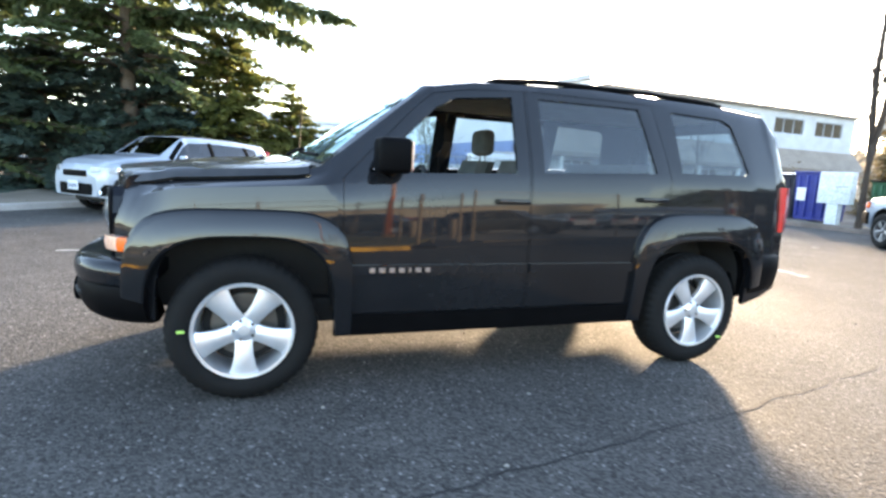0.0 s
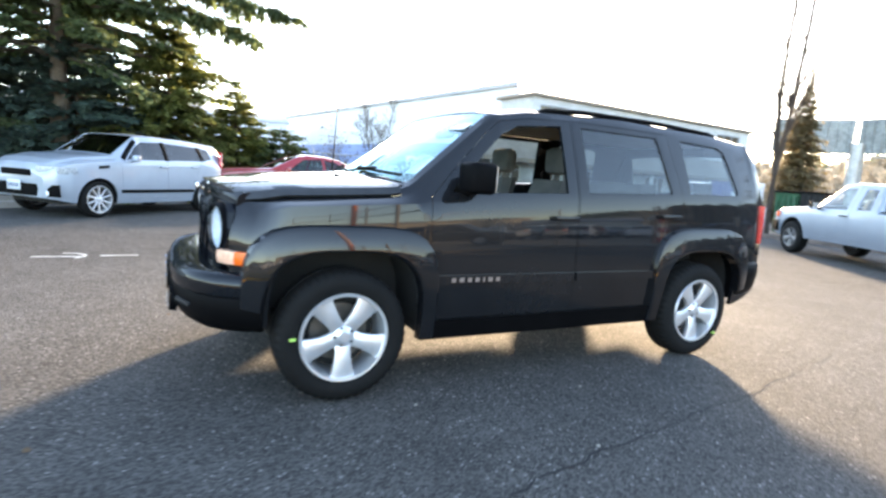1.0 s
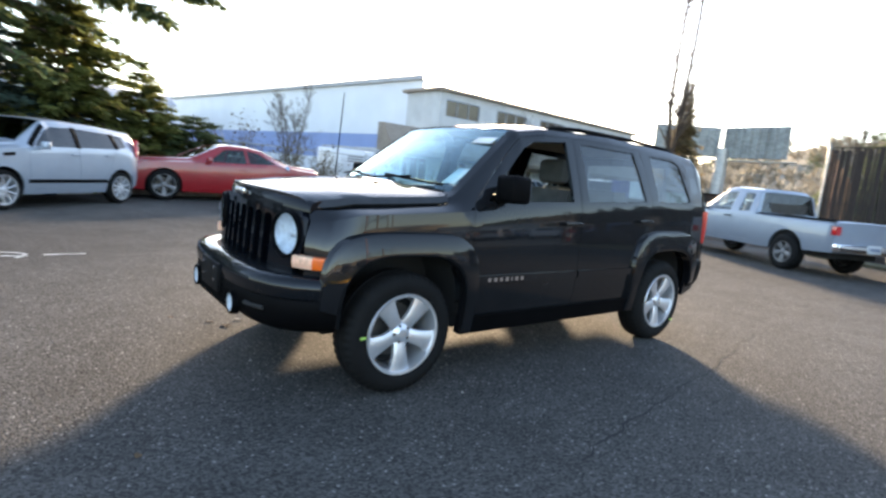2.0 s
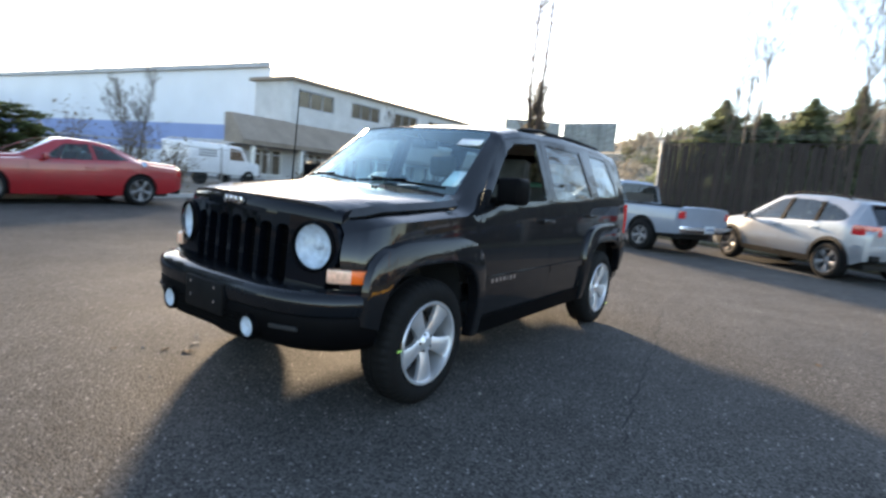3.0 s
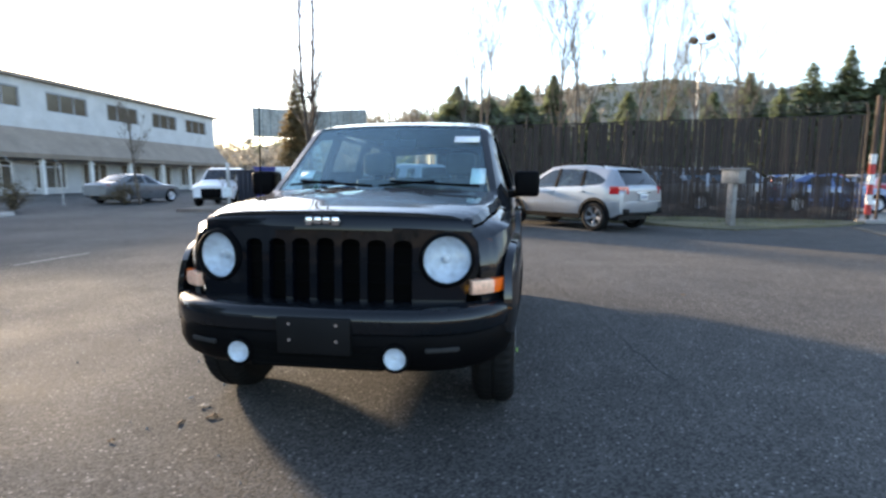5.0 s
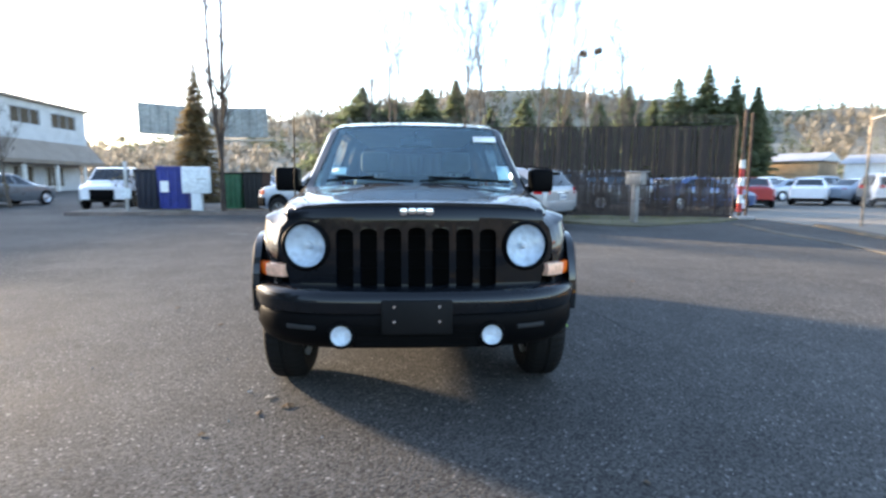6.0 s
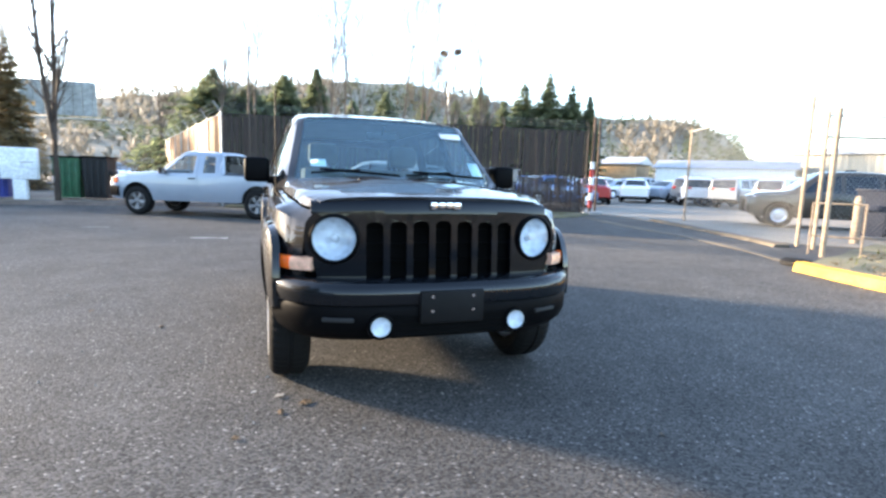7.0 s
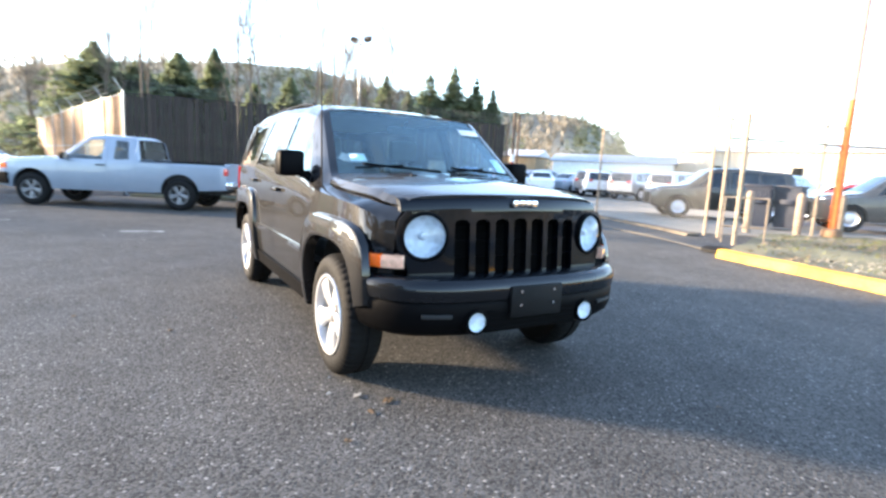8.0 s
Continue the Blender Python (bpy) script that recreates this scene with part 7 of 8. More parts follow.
# chain link fence of the lot
def chain_fence(name, label, pts, height, mesh=0.11, top=True, strands=2, steel=None, spacing=3.0):
    root = thing(name, label, "fence", kind="structure")
    for p, q in zip(pts, pts[1:]):
        p, q = Vector((*p, 0)), Vector((*q, 0))
        L = (q - p).length
        t = (q - p).normalized()
        n = max(1, round(L / spacing))
        for i in range(n + 1):
            c = p + t * L * i / n
            bm = bmesh.new()
            tube(bm, c, c + Vector((0, 0, height + 0.1)), 0.035, seg=8)
            tube(bm, c + Vector((0, 0, height + 0.08)), c + Vector((0.1, -0.2, height + 0.42)), 0.012, seg=5)
            part("post", bm, steel or M_GALV, root)
        if top:
            bm = bmesh.new()
            tube(bm, p + Vector((0, 0, height)), q + Vector((0, 0, height)), 0.02, seg=6)
            part("rail", bm, M_GALV, root)
        for k in range(strands):
            f = (k + 1) / strands
            bm = bmesh.new()
            o = Vector((0.1 * f, -0.2 * f, height + 0.08 + 0.34 * f))
            tube(bm, p + o, q + o, 0.004, seg=4)
            part("barbed_wire", bm, M_WIRE, root)
        vs, fs = [], []
        m = int(L / mesh)
        for i in range(-int(height / mesh), m + 1):
            for s in (1, -1):
                x0, z0 = i * mesh, 0.05
                x1, z1 = x0 + height - 0.1, height - 0.05
                if s < 0:
                    x0, x1 = x1, x0
                xa, za, xb, zb = x0, z0, x1, z1
                if xa > xb:
                    xa, za, xb, zb = xb, zb, xa, za
                if xb <= 0 or xa >= L:
                    continue
                g = (zb - za) / (xb - xa)
                if xa < 0:
                    za, xa = za - g * xa, 0
                if xb > L:
                    zb, xb = zb - g * (xb - L), L
                tube_into(vs, fs, p + t * xa + Vector((0, 0, za)), p + t * xb + Vector((0, 0, zb)), 0.0022, 0.0022, 3)
        raw("wire_mesh", vs, fs, M_WIRE, root, "diamond wire mesh", kind="stuff")
    return root


chain_fence("chain_link_fence", "grey chain-link fence round the car lot", [(-9.3, 12.2), (-3.3, 9.45)], 2.9, steel=M_PALERUST, spacing=8.0)
chain_fence("chain_link_fence", "grey chain-link fence beside the grass island", [(-3.0, 9.5), (-1.4, 14.2), (8.0, 15.5)], 2.6, steel=M_PALERUST)
tr = thing("top_rail", "rusty upper pipe rail along the lot fence", "rail", kind="structure")
bm = bmesh.new()
tube(bm, (-3.0, 9.5, 2.2), (-1.4, 14.2, 2.2), 0.025, seg=8)
tube(bm, (-1.4, 14.2, 2.2), (8.0, 15.5, 2.2), 0.025, seg=8)
part("pipe", bm, M_PALERUST, tr)
gf = thing("pipe_gate", "rusty steel post with a weathered pipe frame at the gate", "gate", pose(-1.5, 7.65, 0.1, 0, 0, 35))
bm = bmesh.new()
tube(bm, (0, 0, 0), (0, 0, 2.35), 0.04, seg=10)
part("post", bm, M_PALERUST, gf)
for z in (0.32, 0.86):
    bm = bmesh.new()
    tube(bm, (-0.2, 0.3, z), (0.5, 0.3, z), 0.015, seg=8)
    part("rail", bm, M_PALERUST, gf, "weathered pipe rail")
for x in (-0.2, 0.5):
    bm = bmesh.new()
    tube(bm, (x, 0.3, 0), (x, 0.3, 0.87), 0.015, seg=8)
    part("upright", bm, M_PALERUST, gf, "weathered pipe upright")
for x, y in ((-2.6, 12.0), (-2.0, 12.6), (-3.6, 11.6)):
    b = thing("bollard", "pale concrete-filled steel bollard", "bollard", pose(x, y, 0.02), "bollards by the lot gate")
    bm = bmesh.new()
    lathe(bm, [(0.09, 0), (0.09, 0.95), (0.075, 1.02), (0.04, 1.05), (0.001, 1.06)], 16, "z")
    part("pipe", bm, M_PALERUST, b)
tv = thing("tyre_scrap", "black rubber scrap lying at the kerb end", "rubber", pose(-1.35, 7.0, 0.01))
bm = bmesh.new()
loft(bm, [[(0.32 * math.cos(a) * r, 0.22 * math.sin(a) * r, z + 0.03 * noise.noise(Vector((a, r, 1)))) for a in [6.283 * k / 14 for k in range(14)]] for r, z in ((1, 0), (0.95, 0.05), (0.7, 0.09), (0.2, 0.1))])
part("mat", bm, M_RUBBER, tv)

for x, y, a in ((-4.35, 13.3, 20), (-3.75, 13.75, 12)):
    bin_box("wheeled_bin", "dark navy plastic bin by the lot fence", pose(x, y, 0.03, 0, 0, a), 0.5, 0.6, 1.15, M_DARKBIN, M_DARKBIN)

# orange pole; the glare on its upper shaft is put into the colour
op = thing("pole", "tall orange pole, its upper shaft paled for glare", "pole", pose(-1.95, 12.2, 0.1))
bm = bmesh.new()
tube(bm, (0, 0, 0), (0, 0, 3.1), 0.09, 0.083, seg=14)
part("lower_shaft", bm, M_ORANGE, op, "orange painted lower shaft")
bm = bmesh.new()
tube(bm, (0, 0, 3.1), (0, 0, 9.5), 0.082, 0.06, seg=14)
part("upper_shaft", bm, M_ORANGE_GLARE, op, "pinkish upper shaft, its orange paled for glare")
bm = bmesh.new()
lathe(bm, [(0.22, 0), (0.2, 0.16), (0.11, 0.2)], 14, "z")
part("base", bm, M_RUST, op)

# floodlight mast beyond the fence
fm = thing("floodlight_mast", "slender steel mast with two dark floodlights", "floodlight", pose(-32.8, 12.1, 0))
bm = bmesh.new()
tube(bm, (0, 0, 0), (0, 0, 9.8), 0.14, 0.08, seg=10)
part("mast", bm, M_GALV, fm)
for s in (1, -1):
    bm = bmesh.new()
    box(bm, -0.16, 0.2, -0.26, 0.26, -0.17, 0.17, 0.06, m=pose(0.1, s * 0.5, 10.05 + 0.1 * s, s * 25, 25, s * 30))
    part("lamp_head", bm, M_TRIM, fm, "dark floodlight head")
bm = bmesh.new()
tube(bm, (0, -0.55, 9.8), (0, 0.55, 9.8), 0.04, seg=6)
part("cross_arm", bm, M_GALV, fm)

# utility poles
for x, y, h in ((-30, 4.2, 8.5), (-29, 9.0, 9.0), (-28, -1.5, 8.0)):
    up = thing("utility_pole", "weathered wooden utility pole beyond the fence", "pole", pose(x, y, 0), "utility poles")
    bm = bmesh.new()
    tube(bm, (0, 0, 0), (0, 0, h), 0.075, 0.05, seg=8)
    part("shaft", bm, M_BARK, up)

# billboards: two backs on one column
bb = thing("billboard", "double billboard seen from its weathered back", "billboard", pose(-36.4, -15.2, 0))
bm = bmesh.new()
tube(bm, (0, 0, 0), (0, 0, 5.0), 0.42, 0.42, seg=16)
part("column", bm, M_GALV, bb, "grey steel column")
for (xa, ya), (xb, yb) in (((2.6, -3.9), (-0.1, -0.35)), ((-0.15, -0.1), (0.3, 4.3))):
    a = math.degrees(math.atan2(yb - ya, xb - xa))
    L = math.hypot(xb - xa, yb - ya)
    bm = bmesh.new()
    box(bm, 0, L, -0.06, 0.06, 4.35, 6.5, m=pose(xa, ya, 0, 0, 0, a))
    pn = part("panel", bm, M_TEAL, bb, "grey-green back panel")
    for k in range(8):
        bm = bmesh.new()
        x = L * (k + 0.5) / 8
        box(bm, x - 0.05, x + 0.05, 0.06, 0.2, 4.40, 6.46, m=pose(xa, ya, 0, 0, 0, a))
        box(bm, x - 0.05, x + 0.05, -0.2, -0.06, 4.40, 6.46, m=pose(xa, ya, 0, 0, 0, a))
        part("stud", bm, M_TEAL, pn)
    bm = bmesh.new()
    box(bm, -0.3, L + 0.3, 0.2, 0.9, 4.15, 4.23, m=pose(xa, ya, 0, 0, 0, a))
    part("walkway", bm, M_GALV, pn)


# ---- bins by the kerb
bz = 0.1
b = bin_box("blue_bin", "bright blue steel waste bin with a white notice", pose(-15.4, -8.65, bz, 0, 0, 4), 1.05, 1.0, 1.5, M_BLUEBIN, M_BLUEBIN)
bm = bmesh.new()
box(bm, 0.545, 0.557, -0.40, -0.12, 0.65, 1.05)
part("notice", bm, M_STICKER, b, "white paper notice")
bin_box("navy_bin", "dark navy waste bin beside a blue bin", pose(-15.5, -9.62, bz, 0, 0, 6), 0.75, 1.0, 1.4, M_DARKBIN, M_DARKBIN)
bin_box("green_dumpster", "green steel dumpster beside a bare tree", pose(-15.5, -6.6, bz, 0, 0, -4), 0.75, 0.9, 1.3, M_GREENBIN, M_TRIM)
bin_box("black_dumpster", "black steel dumpster before the bins", pose(-15.4, -5.8, bz, 0, 0, -4), 0.7, 0.9, 1.32, M_DARK, M_TRIM)
sb = thing("electrical_cabinet", "pale steel board cabinet on a short post", "cabinet", pose(-14.7, -7.7, bz))
bm = bmesh.new()
box(bm, -0.12, 0.12, -0.47, 0.47, 0.62, 1.55, 0.02)
part("cabinet", bm, M_BOARD, sb)
bm = bmesh.new()
box(bm, -0.1, 0.1, -0.17, 0.17, 0, 0.63, 0.01)
part("post", bm, M_BOARD, sb)
bm = bmesh.new()
box(bm, 0.121, 0.13, 0.05, 0.4, 1.1, 1.14)
part("handle", bm, M_GALV, sb)
pst = thing("sign_post", "grey steel post beside the bins", "post", pose(-14.3, -9.9, bz))
bm = bmesh.new()
box(bm, -0.05, 0.05, -0.05, 0.05, 0, 1.7, 0.01)
part("post", bm, M_GALV, pst)
bm = bmesh.new()
box(bm, 0.05, 0.07, -0.16, 0.16, 0.45, 0.8)
part("plate", bm, M_BOARD, pst)


# ---- buildings
def window_unit(parent, m, w, h, frame_mat, glass_mat_, bars=2):
    bm = bmesh.new()
    rings = [[bm.verts.new((x, y * (w / 2 - d), d if z < 0 else h - d)) for y, z in ((-1, -1), (1, -1), (1, 1), (-1, 1))] for x, d in ((-0.12, 0.0), (0.06, 0.0), (0.06, 0.08), (-0.12, 0.08))]
    for p, q in zip(rings, rings[1:] + rings[:1]):
        for k in range(4):
            bm.faces.new((p[k], p[(k + 1) % 4], q[(k + 1) % 4], q[k]))
    bmesh.ops.recalc_face_normals(bm, faces=bm.faces)
    fr = part("window", bm, frame_mat, parent, at=m)
    for k in range(1, bars):
        bm = bmesh.new()
        y = -w / 2 + w * k / bars
        box(bm, -0.1, 0.04, y - 0.03, y + 0.03, 0.08, h - 0.08)
        part("mullion", bm, frame_mat, fr)
    for k in range(bars):
        bm = bmesh.new()
        y0, y1 = -w / 2 + w * k / bars + 0.03, -w / 2 + w * (k + 1) / bars - 0.03
        box(bm, -0.08, -0.05, y0, y1, 0.06, h - 0.06)
        part("pane", bm, glass_mat_, fr)
    return fr


# warehouse: long wall that faces east
wh = thing("warehouse", "long white metal warehouse with a blue band", "building", pose(-31.3, -46.0, 0, 0, 0, 7.7))
WL = 96.0
for z0, z1, mt, lb in ((0.0, 2.0, M_SIDING, "white siding"), (2.0, 5.25, M_SIDING_B, "blue siding band"), (5.25, 11.3, M_SIDING, "white siding")):
    bm = bmesh.new()
    n = 280
    pts = [(0.05 if i % 2 else 0.0, -WL * i / n) for i in range(n + 1)]
    va = [bm.verts.new((x, y, z0)) for x, y in pts]
    vb = [bm.verts.new((x, y, z1)) for x, y in pts]
    for i in range(n):
        bm.faces.new((va[i], va[i + 1], vb[i + 1], vb[i]))
    thick(part("wall", bm, mt, wh, lb, 0), 0.1)
bm = bmesh.new()
prism(bm, [(0.4, 0.3), (0.4, -WL), (-30, -WL), (-30, -40)], 11.25, 11.75, "z")
part("roof", bm, M_ROOFEDGE, wh, "flat grey metal roof")
bm = bmesh.new()
prism(bm, [(-0.1, -0.1), (-29.7, -39.6), (-29.7, -40.0), (-0.1, -0.5)], 0, 11.25, "z")
part("end_wall", bm, M_SIDING, wh)
for y in (-11, -27, -48):
    bm = bmesh.new()
    box(bm, -0.05, 0.12, y - 2.2, y + 2.2, 0, 1.97)
    part("roller_door", bm, M_BOARD, wh, "pale roller door")
bm = bmesh.new()
tube(bm, (-3, -37, 11.75), (-3, -37, 13.2), 0.1)
part("vent_pipe", bm, M_GALV, wh)

# office block: faces north, its upper storey over a long canopy
of = thing("office_building", "two-storey pale office building with bronze windows over a brown canopy", "building", pose(-25.4, -34.8, 0, 0, 0, 3))
OL = 32.0
bm = bmesh.new()
box(bm, -OL, 0, -4.8, -4.5, 4.8, 8.4)
for z0, z1 in ((4.8, 6.3), (7.8, 8.4)):
    box(bm, -OL, 0, -0.3, 0.0, z0, z1)
centres = [-2.8, -9.3, -15.8, -22.1, -28.0]
edges_ = [0.0] + [c + o for c in centres for o in (2.1, -2.1)] + [-OL]
for a, b in zip(edges_[0::2], edges_[1::2]):
    box(bm, b, a, -0.3, 0.0, 6.3, 7.8)
for x in (-OL, -0.3):
    box(bm, x, x + 0.3, -4.5, -0.3, 4.8, 8.4)
part("upper_wall", bm, M_STUCCO, of, "pale upper storey")
bm = bmesh.new()
box(bm, -OL + 0.3, 5.2, -5.0, -0.8, 0, 2.9)
part("lower_wall", bm, M_STUCCO, of)
bm = bmesh.new()
prism(bm, [(1.4, 2.65), (1.5, 3.0), (-0.05, 4.95), (-0.8, 4.95), (-0.8, 2.65)], -OL - 0.4, 5.7, "x")
part("canopy", bm, M_BROWNWALL, of, "brown sloping canopy")
bm = bmesh.new()
box(bm, -OL - 0.5, 0.4, -5.2, 0.4, 8.4, 8.68, 0.04)
part("roof", bm, M_BROWNWALL, of, "brown flat roof edge")
for c in centres:
    window_unit(of, pose(c, -0.1, 6.3, 0, 0, 90), 4.2, 1.48, M_ROOFEDGE, M_BROWNGLASS, 3)
for k in range(-1, 6):
    window_unit(of, pose(-3.0 - 4.8 * k, -0.72, 0.4, 0, 0, 90), 3.0, 2.1, M_WHITEPAINT, M_BROWNGLASS, 3)
for k in range(-1, 7):
    bm = bmesh.new()
    box(bm, -0.3 - 4.8 * k - 0.13, -0.3 - 4.8 * k + 0.13, 0.95, 1.2, 0, 2.66)
    part("canopy_post", bm, M_WHITEPAINT, of)
fcx = chain_fence("chain_link_fence", "low chain-link fence before the warehouse", [(-3.0, -18.5), (-9.5, -18.9), (-17.0, -19.5)], 1.7, 0.14, True, 0)

# far pale building past the warehouse, and one behind the firs
fb = thing("far_building", "distant pale industrial building", "building", pose(-2, -95, -1))
bm = bmesh.new()
box(bm, -14, 26, -12, 0, 0, 9)
part("wall", bm, M_SIDING, fb)
bm = bmesh.new()
prism(bm, [(-12.4, 9), (0.4, 9), (-6, 11)], -14.4, 26.4, "x")
part("roof", bm, M_ROOFEDGE, fb)
nb = thing("pale_building", "pale stucco building behind the conifers", "building", pose(17, -19, 0.1, 0, 0, 20))
bm = bmesh.new()
box(bm, -5, 8, -6, 0, 0, 5.2)
part("wall", bm, M_STUCCO, nb)
bm = bmesh.new()
box(bm, -5.3, 8.3, -6.3, 0.3, 5.2, 5.5, 0.04)
part("roof", bm, M_ROOFEDGE, nb)
window_unit(nb, pose(0, 0.02, 1.2, 0, 0, 90), 2.0, 1.4, M_WHITEPAINT, M_BROWNGLASS, 2)
# lot office and long warehouse beyond the lot
lw = thing("lot_warehouse", "long cream metal building beyond the car lot", "building", pose(-40, 55.5, -0.2, 0, 0, 13))
bm = bmesh.new()
n = 90
pts = [(60.0 * i / (2 * n), -0.06 if i % 2 else 0.0) for i in range(2 * n + 1)]
va = [bm.verts.new((x, y, 0)) for x, y in pts]
vb = [bm.verts.new((x, y, 5.2)) for x, y in pts]
for i in range(2 * n):
    bm.faces.new((va[i], va[i + 1], vb[i + 1], vb[i]))
thick(part("wall", bm, M_CREAM, lw, "cream ribbed siding", 0), 0.1)
bm = bmesh.new()
box(bm, -0.05, 0.1, 0.0, 18, 0, 5.2)
part("end_wall", bm, M_CREAM, lw)
bm = bmesh.new()
prism(bm, [(-0.5, 5.15), (-0.5, 5.45), (9, 6.4), (18.5, 5.45), (18.5, 5.15)], -0.5, 60.5, "x")
part("roof", bm, M_ROOFEDGE, lw, "grey metal roof")
for x in (6, 14, 26, 40):
    bm = bmesh.new()
    box(bm, x - 0.5, x + 0.5, -0.12, -0.02, 2.6, 3.5)
    part("louvre", bm, M_TRIM, lw, "dark louvre")
for x, y, w, d, h in ((-48, 44, 14, 5, 3.2), (-60, 36, 12, 6, 3.6), (-38, 60, 12, 5, 3.0)):
    sh_ = thing("low_shed", "low pale shed at the back of the lot", "shed", pose(x, y, 0, 0, 0, 35), "sheds of the lot")
    bm = bmesh.new()
    box(bm, 0, w, 0, d, 0, h)
    part("wall", bm, M_OCHRE if y == 36 else M_BOARD, sh_)
    bm = bmesh.new()
    prism(bm, [(-0.4, h), (d + 0.4, h), (d / 2, h + 1.0)], -0.4, w + 0.4, "x")
    part("roof", bm, M_ROOFEDGE, sh_)



# ---------------------------------------------------------------- more cars
SEDAN = Shape(
    top=[(-2.3, 0.88), (-2.2, 0.98), (-1.6, 1.05), (-0.95, 1.38), (-0.4, 1.44), (0.15, 1.40), (0.95, 1.0), (1.05, 0.97), (1.9, 0.86), (2.25, 0.72)],
    belt=[(-2.3, 0.84), (-1.0, 0.97), (0.8, 0.90), (1.9, 0.78), (2.25, 0.62)],
    bot=[(-2.3, 0.4), (-1.9, 0.28), (0, 0.22), (1.9, 0.24), (2.25, 0.32)],
    wide=[(-2.3, 0.75), (-2.0, 0.86), (0, 0.9), (1.6, 0.88), (2.0, 0.8), (2.25, 0.6)],
    narrow=[(-2.3, 0.68), (-1.5, 0.7), (-0.8, 0.6), (0.1, 0.6), (1.0, 0.74), (2.25, 0.5)],
    arches=[(1.38, 0.33, 0.36), (-1.35, 0.33, 0.36)], crown=0.02)
WAGON = Shape(
    top=[(-2.25, 1.05), (-2.1, 1.5), (-1.95, 1.62), (-0.5, 1.70), (0.2, 1.68), (0.45, 1.62), (1.05, 1.15), (1.15, 1.1), (1.9, 1.02), (2.25, 0.9)],
    belt=[(-2.25, 1.02), (0.8, 1.02), (1.9, 0.95), (2.25, 0.8)],
    bot=[(-2.25, 0.5), (-1.9, 0.36), (0, 0.32), (1.9, 0.34), (2.25, 0.42)],
    wide=[(-2.25, 0.8), (-2.0, 0.88), (0, 0.92), (1.6, 0.9), (2.0, 0.84), (2.25, 0.72)],
    narrow=[(-2.25, 0.74), (-1.9, 0.68), (0.3, 0.66), (1.05, 0.78), (2.25, 0.64)],
    arches=[(1.4, 0.38, 0.42), (-1.35, 0.38, 0.42)], crown=0.02)


def lot_car(kind, label, paint, m, group="cars in the lot"):
    sh = SEDAN if kind == "sedan" else WAGON
    if kind == "sedan":
        wins = [[(-0.1, 0.97), (0.7, 0.93), (0.2, 1.29), (-0.1, 1.34)], [(-0.2, 0.98), (-0.2, 1.34), (-0.8, 1.30), (-1.2, 1.03)]]
        scr = [(0.15, 0.95, "windscreen"), (-1.6, -0.95, "rear_window")]
    else:
        wins = [[(-0.1, 1.07), (0.85, 1.07), (0.4, 1.52), (-0.1, 1.58)], [(-0.2, 1.07), (-0.2, 1.58), (-1.0, 1.57), (-1.05, 1.07)], [(-1.12, 1.07), (-1.1, 1.55), (-1.75, 1.52), (-1.9, 1.1)]]
        scr = [(0.45, 1.05, "windscreen"), (-2.25, -2.1, "rear_window")]
    r = car("parked_car", label, sh, paint, m, wins, [], scr, glass=M_TINT, wheels=(0.33 if kind == "sedan" else 0.38, 0.22, 0.21, 0.79), group=group, fine=0.2, seats=None, bare_wheels=True, plain=True)
    e = 2.25
    z = 0.66 if kind == "sedan" else 0.85
    for s in (1, -1):
        lamp_box("headlight", r, [(e - 0.02, 0.3, 1, 0), (e - 0.06, 0.55, 0.9, 0.3), (e - 0.22, 0.72, 0.6, 0.8)], z - 0.06, z + 0.08, M_REFLECTOR, s)
        lamp_box("tail_lamp", r, [(-e - 0.02, 0.45, -1, 0), (-e, 0.68, -0.9, 0.4), (-e + 0.15, 0.8, -0.4, 0.9)], z + 0.1, z + 0.26, M_REDLENS, s)
    bm = bmesh.new()
    box(bm, e - 0.1, e + 0.03, -0.42, 0.42, 0.42, z - 0.05, 0.02)
    part("grille", bm, M_TRIM, r)
    return r


PAINTS = (("silver", M_PAINT_SILVER), ("white", M_PAINT_WHITE), ("grey", M_PAINT_GREY), ("red", M_PAINT_RED), ("blue", M_PAINT_BLUE), ("pale silver", M_PAINT_PALE))
protos = []
for k, (nm, pt) in enumerate(PAINTS):
    for kind in ("sedan", "wagon"):
        lab = nm + (" sedan parked in a full car lot" if kind == "sedan" else " sport utility wagon parked in a full lot")
        protos.append(lot_car(kind, lab, pt, pose(-30 - 2.9 * (2 * k + (kind == "wagon")), 30, 0.02, 0, 0, 100)))
rng = random.Random(9)
for row in range(7):
    for k in range(15):
        x = -9 - 3.0 * k - row * 3.2
        y = 24 + row * 7.4 - 0.16 * (x + 9) * 0.4
        if row == 1 and -66 < x < -28 or rng.random() < 0.1:
            continue
        pr = protos[rng.choice((0, 0, 1, 2, 3, 3, 4, 5, 6, 7, 8, 9, 10, 11, 11, 2))]
        copy_thing(pr, pose(x + rng.uniform(-0.2, 0.2), y + rng.uniform(-0.3, 0.3), 0.02, 0, 0, rng.choice((98, 278)) + rng.uniform(-4, 4)))
for k in range(7):
    copy_thing(protos[rng.choice((0, 2, 3, 10, 11, 5, 4))], pose(2.5 + 3.1 * k, 24.5 + rng.uniform(-0.4, 0.4), 0.02, 0, 0, rng.choice((92, 272))))
# nearer cars of the lot
lot_car("wagon", "dusty olive brown sport utility wagon behind the chain-link fence", M_PAINT_BROWN, pose(-7.0, 15.4, 0.02, 0, 0, -130), "cars near the lot fence")
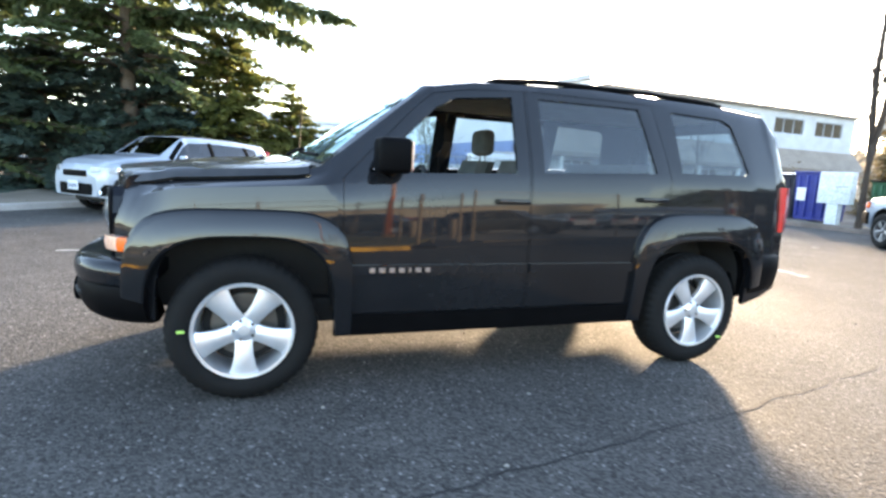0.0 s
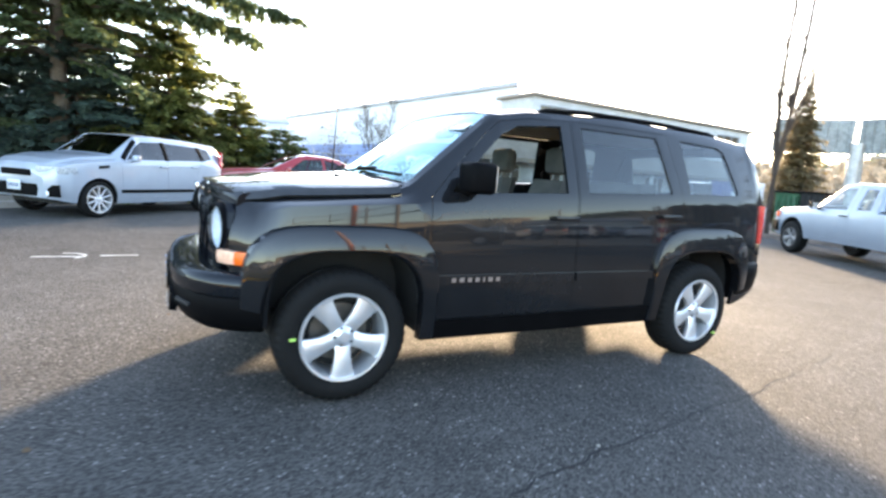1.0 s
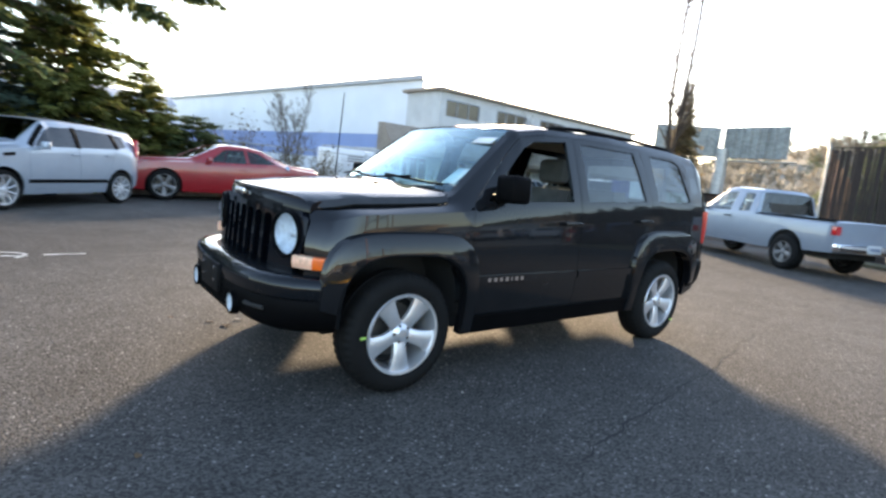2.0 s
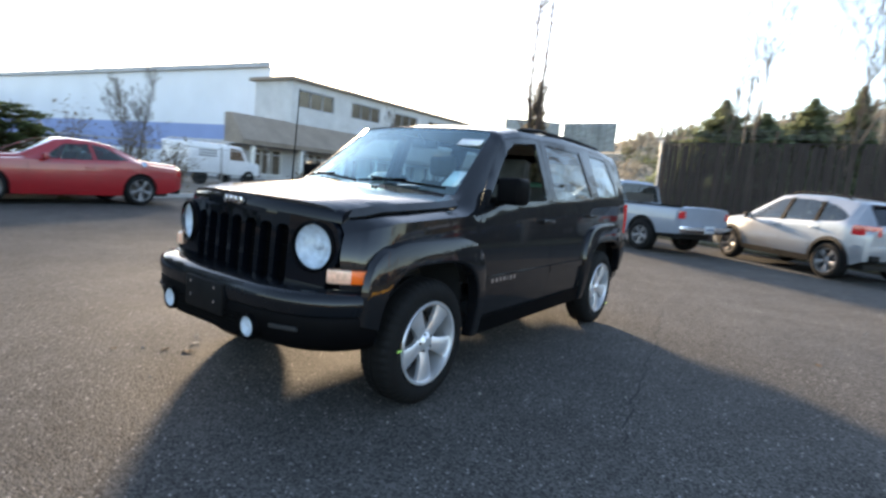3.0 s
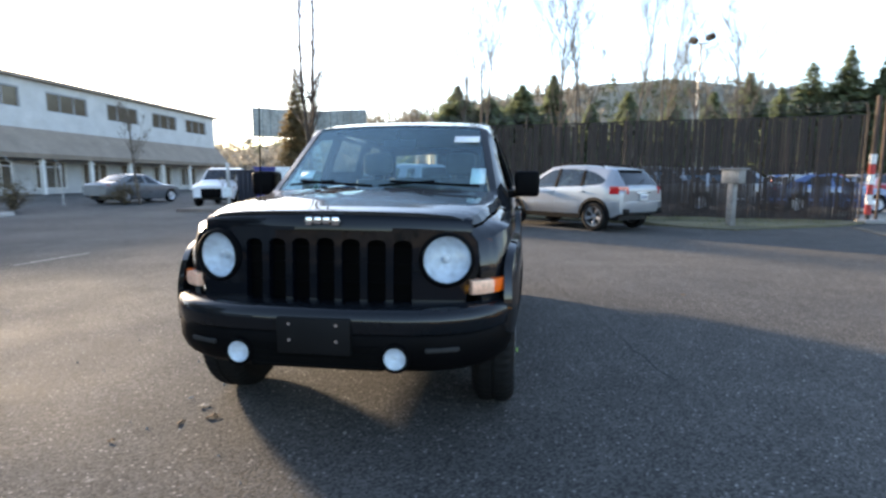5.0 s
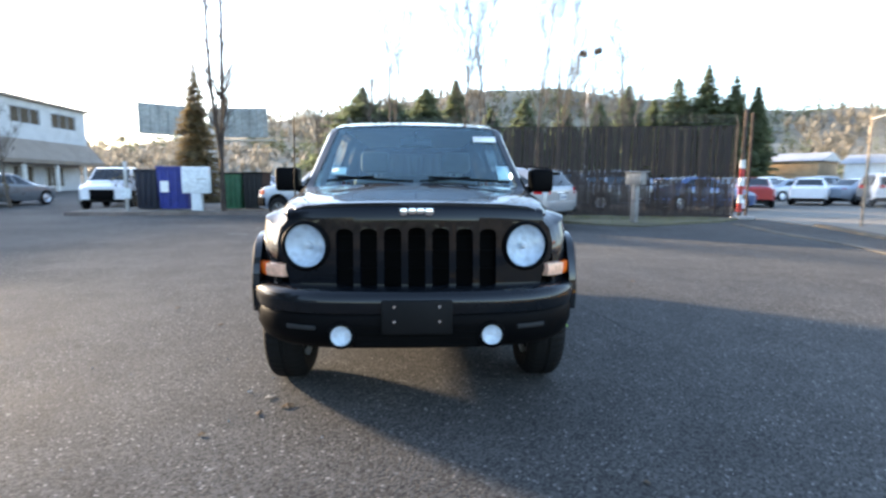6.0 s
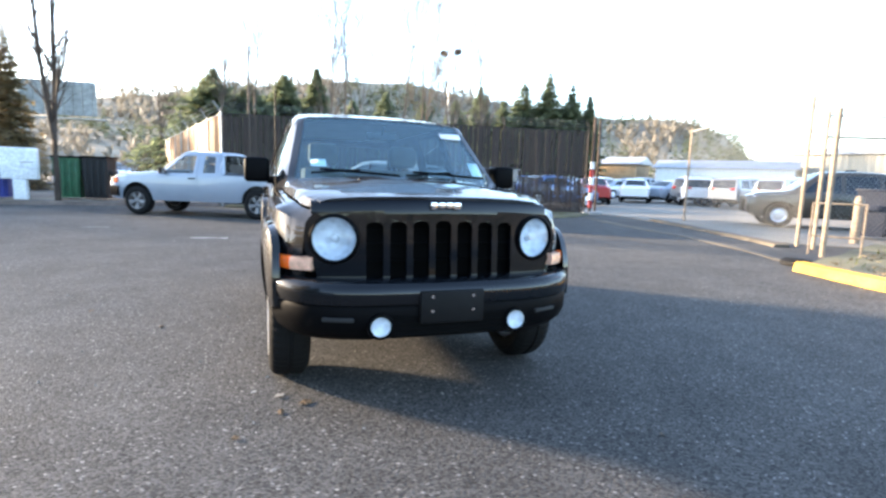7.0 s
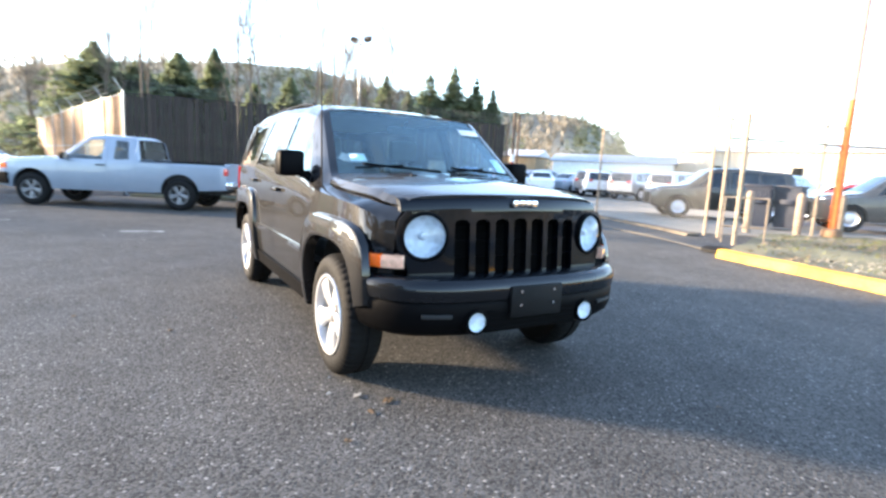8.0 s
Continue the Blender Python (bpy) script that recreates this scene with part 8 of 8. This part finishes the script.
lot_car("wagon", "dark grey sport utility wagon behind the chain-link fence", M_PAINT_DARK, pose(-2.6, 17.2, 0.02, 0, 0, -138), "cars near the lot fence")
lot_car("wagon", "black sport utility wagon behind the chain-link fence", M_PAINT_DARK, pose(1.6, 17.6, 0.02, 0, 0, -164), "cars near the lot fence")
lot_car("sedan", "red sedan behind the chain-link fence", M_PAINT_RED, pose(-5.2, 20.8, 0.02, 0, 0, -158), "cars near the lot fence")
lot_car("sedan", "white sedan behind the chain-link fence", M_PAINT_WHITE, pose(-7.0, 23.6, 0.02, 0, 0, -155), "cars near the lot fence")
lot_car("sedan", "red sedan by the striped gate post", M_PAINT_RED, pose(-21.5, 17.0, 0.02, 0, 0, 150), "cars beyond the gate")
lot_car("sedan", "white sedan beyond the striped gate post", M_PAINT_WHITE, pose(-24.0, 22.0, 0.02, 0, 0, 140), "cars beyond the gate")
lot_car("wagon", "white sport utility wagon beyond the striped gate post", M_PAINT_WHITE, pose(-21.5, 24.0, 0.02, 0, 0, 150), "cars beyond the gate")
# cars past the slatted fence and the bins
for x, y, a, k in ((-17.5, 6.2, 80, "grey"), (-17.8, 9.0, 85, "silver"), (-18.9, -12.7, 15, "white"), (-24.0, -7.6, 60, "white"), (-28.5, -9.4, 40, "silver"), (-33.0, -10.5, 50, "white")):
    i = [p[0] for p in PAINTS].index(k)
    copy_thing(protos[2 * i + (1 if x > -20 else 0)], pose(x, y, 0.0, 0, 0, a))
lot_car("sedan", "dark blue sedan behind the slatted fence", M_PAINT_BLUE, pose(-17.4, 12.0, 0.02, 0, 0, 95), "cars beyond the gate")

# white service truck before the warehouse
sv = thing("service_truck", "white service truck with a boxy utility body", "truck", pose(-10.7, -22.2, 0.08, 0, 0, 190))
bm = bmesh.new()
box(bm, -1.7, 0.4, -0.95, 0.95, 0.55, 1.95, 0.04)
ub = part("utility_body", bm, M_PAINT_WHITE, sv)
for k in range(2):
    x = -1.55 + 0.9 * k
    for s in (1, -1):
        bm = bmesh.new()
        box(bm, x, x + 0.8, s * 0.95 - 0.012, s * 0.95 + 0.012, 0.8, 1.8, 0.006)
        part("locker_door", bm, M_PAINT_WHITE, ub)
for s in (1, -1):
    for k in range(3):
        bm = bmesh.new()
        box(bm, -1.2, -0.2, s * 0.964 - 0.004, s * 0.964 + 0.004, 1.32 + 0.12 * k, 1.38 + 0.12 * k)
        part("lettering_bar", bm, M_PAINT_GREY, ub, "grey bar of unreadable lettering")
bm = bmesh.new()
prism(bm, [(0.45, 0.5), (2.55, 0.5), (2.6, 0.95), (2.5, 1.12), (1.75, 1.2), (1.35, 1.88), (0.5, 1.93), (0.45, 1.85)], -0.88, 0.88, "y", 0.03)
part("cab", bm, M_PAINT_WHITE, sv)
for s in (1, -1):
    bm = bmesh.new()
    prism(bm, [(0.65, 1.22), (1.6, 1.22), (1.28, 1.76), (0.65, 1.8)], s * 0.884 - 0.004, s * 0.884 + 0.004, "y")
    part("window", bm, M_BROWNGLASS, sv)
bm = bmesh.new()
loft(bm, [[(1.76, y, 1.235), (1.385, y, 1.86), (1.395, y, 1.87), (1.775, y, 1.245)] for y in (-0.78, 0.78)])
part("windscreen", bm, M_BROWNGLASS, sv)
bm = bmesh.new()
tube(bm, (-1.6, 0.5, 2.05), (1.2, 0.5, 2.1), 0.03)
tube(bm, (-1.6, -0.5, 2.05), (1.2, -0.5, 2.1), 0.03)
for x in (-1.5, -0.6, 0.3):
    tube(bm, (x, -0.8, 2.03), (x, 0.8, 2.03), 0.025)
    tube(bm, (x, -0.8, 1.9), (x, -0.8, 2.05), 0.025)
    tube(bm, (x, 0.8, 1.9), (x, 0.8, 2.05), 0.025)
part("ladder_rack", bm, M_GALV, sv)
for x in (-1.05, 1.85):
    for s in (1, -1):
        bm = bmesh.new()
        lathe(bm, [(0.01, 0.08), (0.2, 0.08), (0.22, 0.11), (0.34, 0.11), (0.37, 0.06), (0.37, -0.1), (0.2, -0.1)], 24, "y", (x, s * 0.83, 0.37))
        part("wheel", bm, M_RUBBER, sv, "black wheel")
for s in (1, -1):
    bm = bmesh.new()
    box(bm, 2.56, 2.62, s * 0.62 - 0.14, s * 0.62 + 0.14, 0.78, 0.98, 0.02)
    part("headlight", bm, M_REFLECTOR, sv)
bm = bmesh.new()
box(bm, 2.5, 2.7, -0.9, 0.9, 0.45, 0.62, 0.03)
part("front_bumper", bm, M_CHROME, sv)
# grey car seen past the kerb at the office
copy_thing(protos[4], pose(-20.5, -18.6, 0.0, 0, 0, 170))
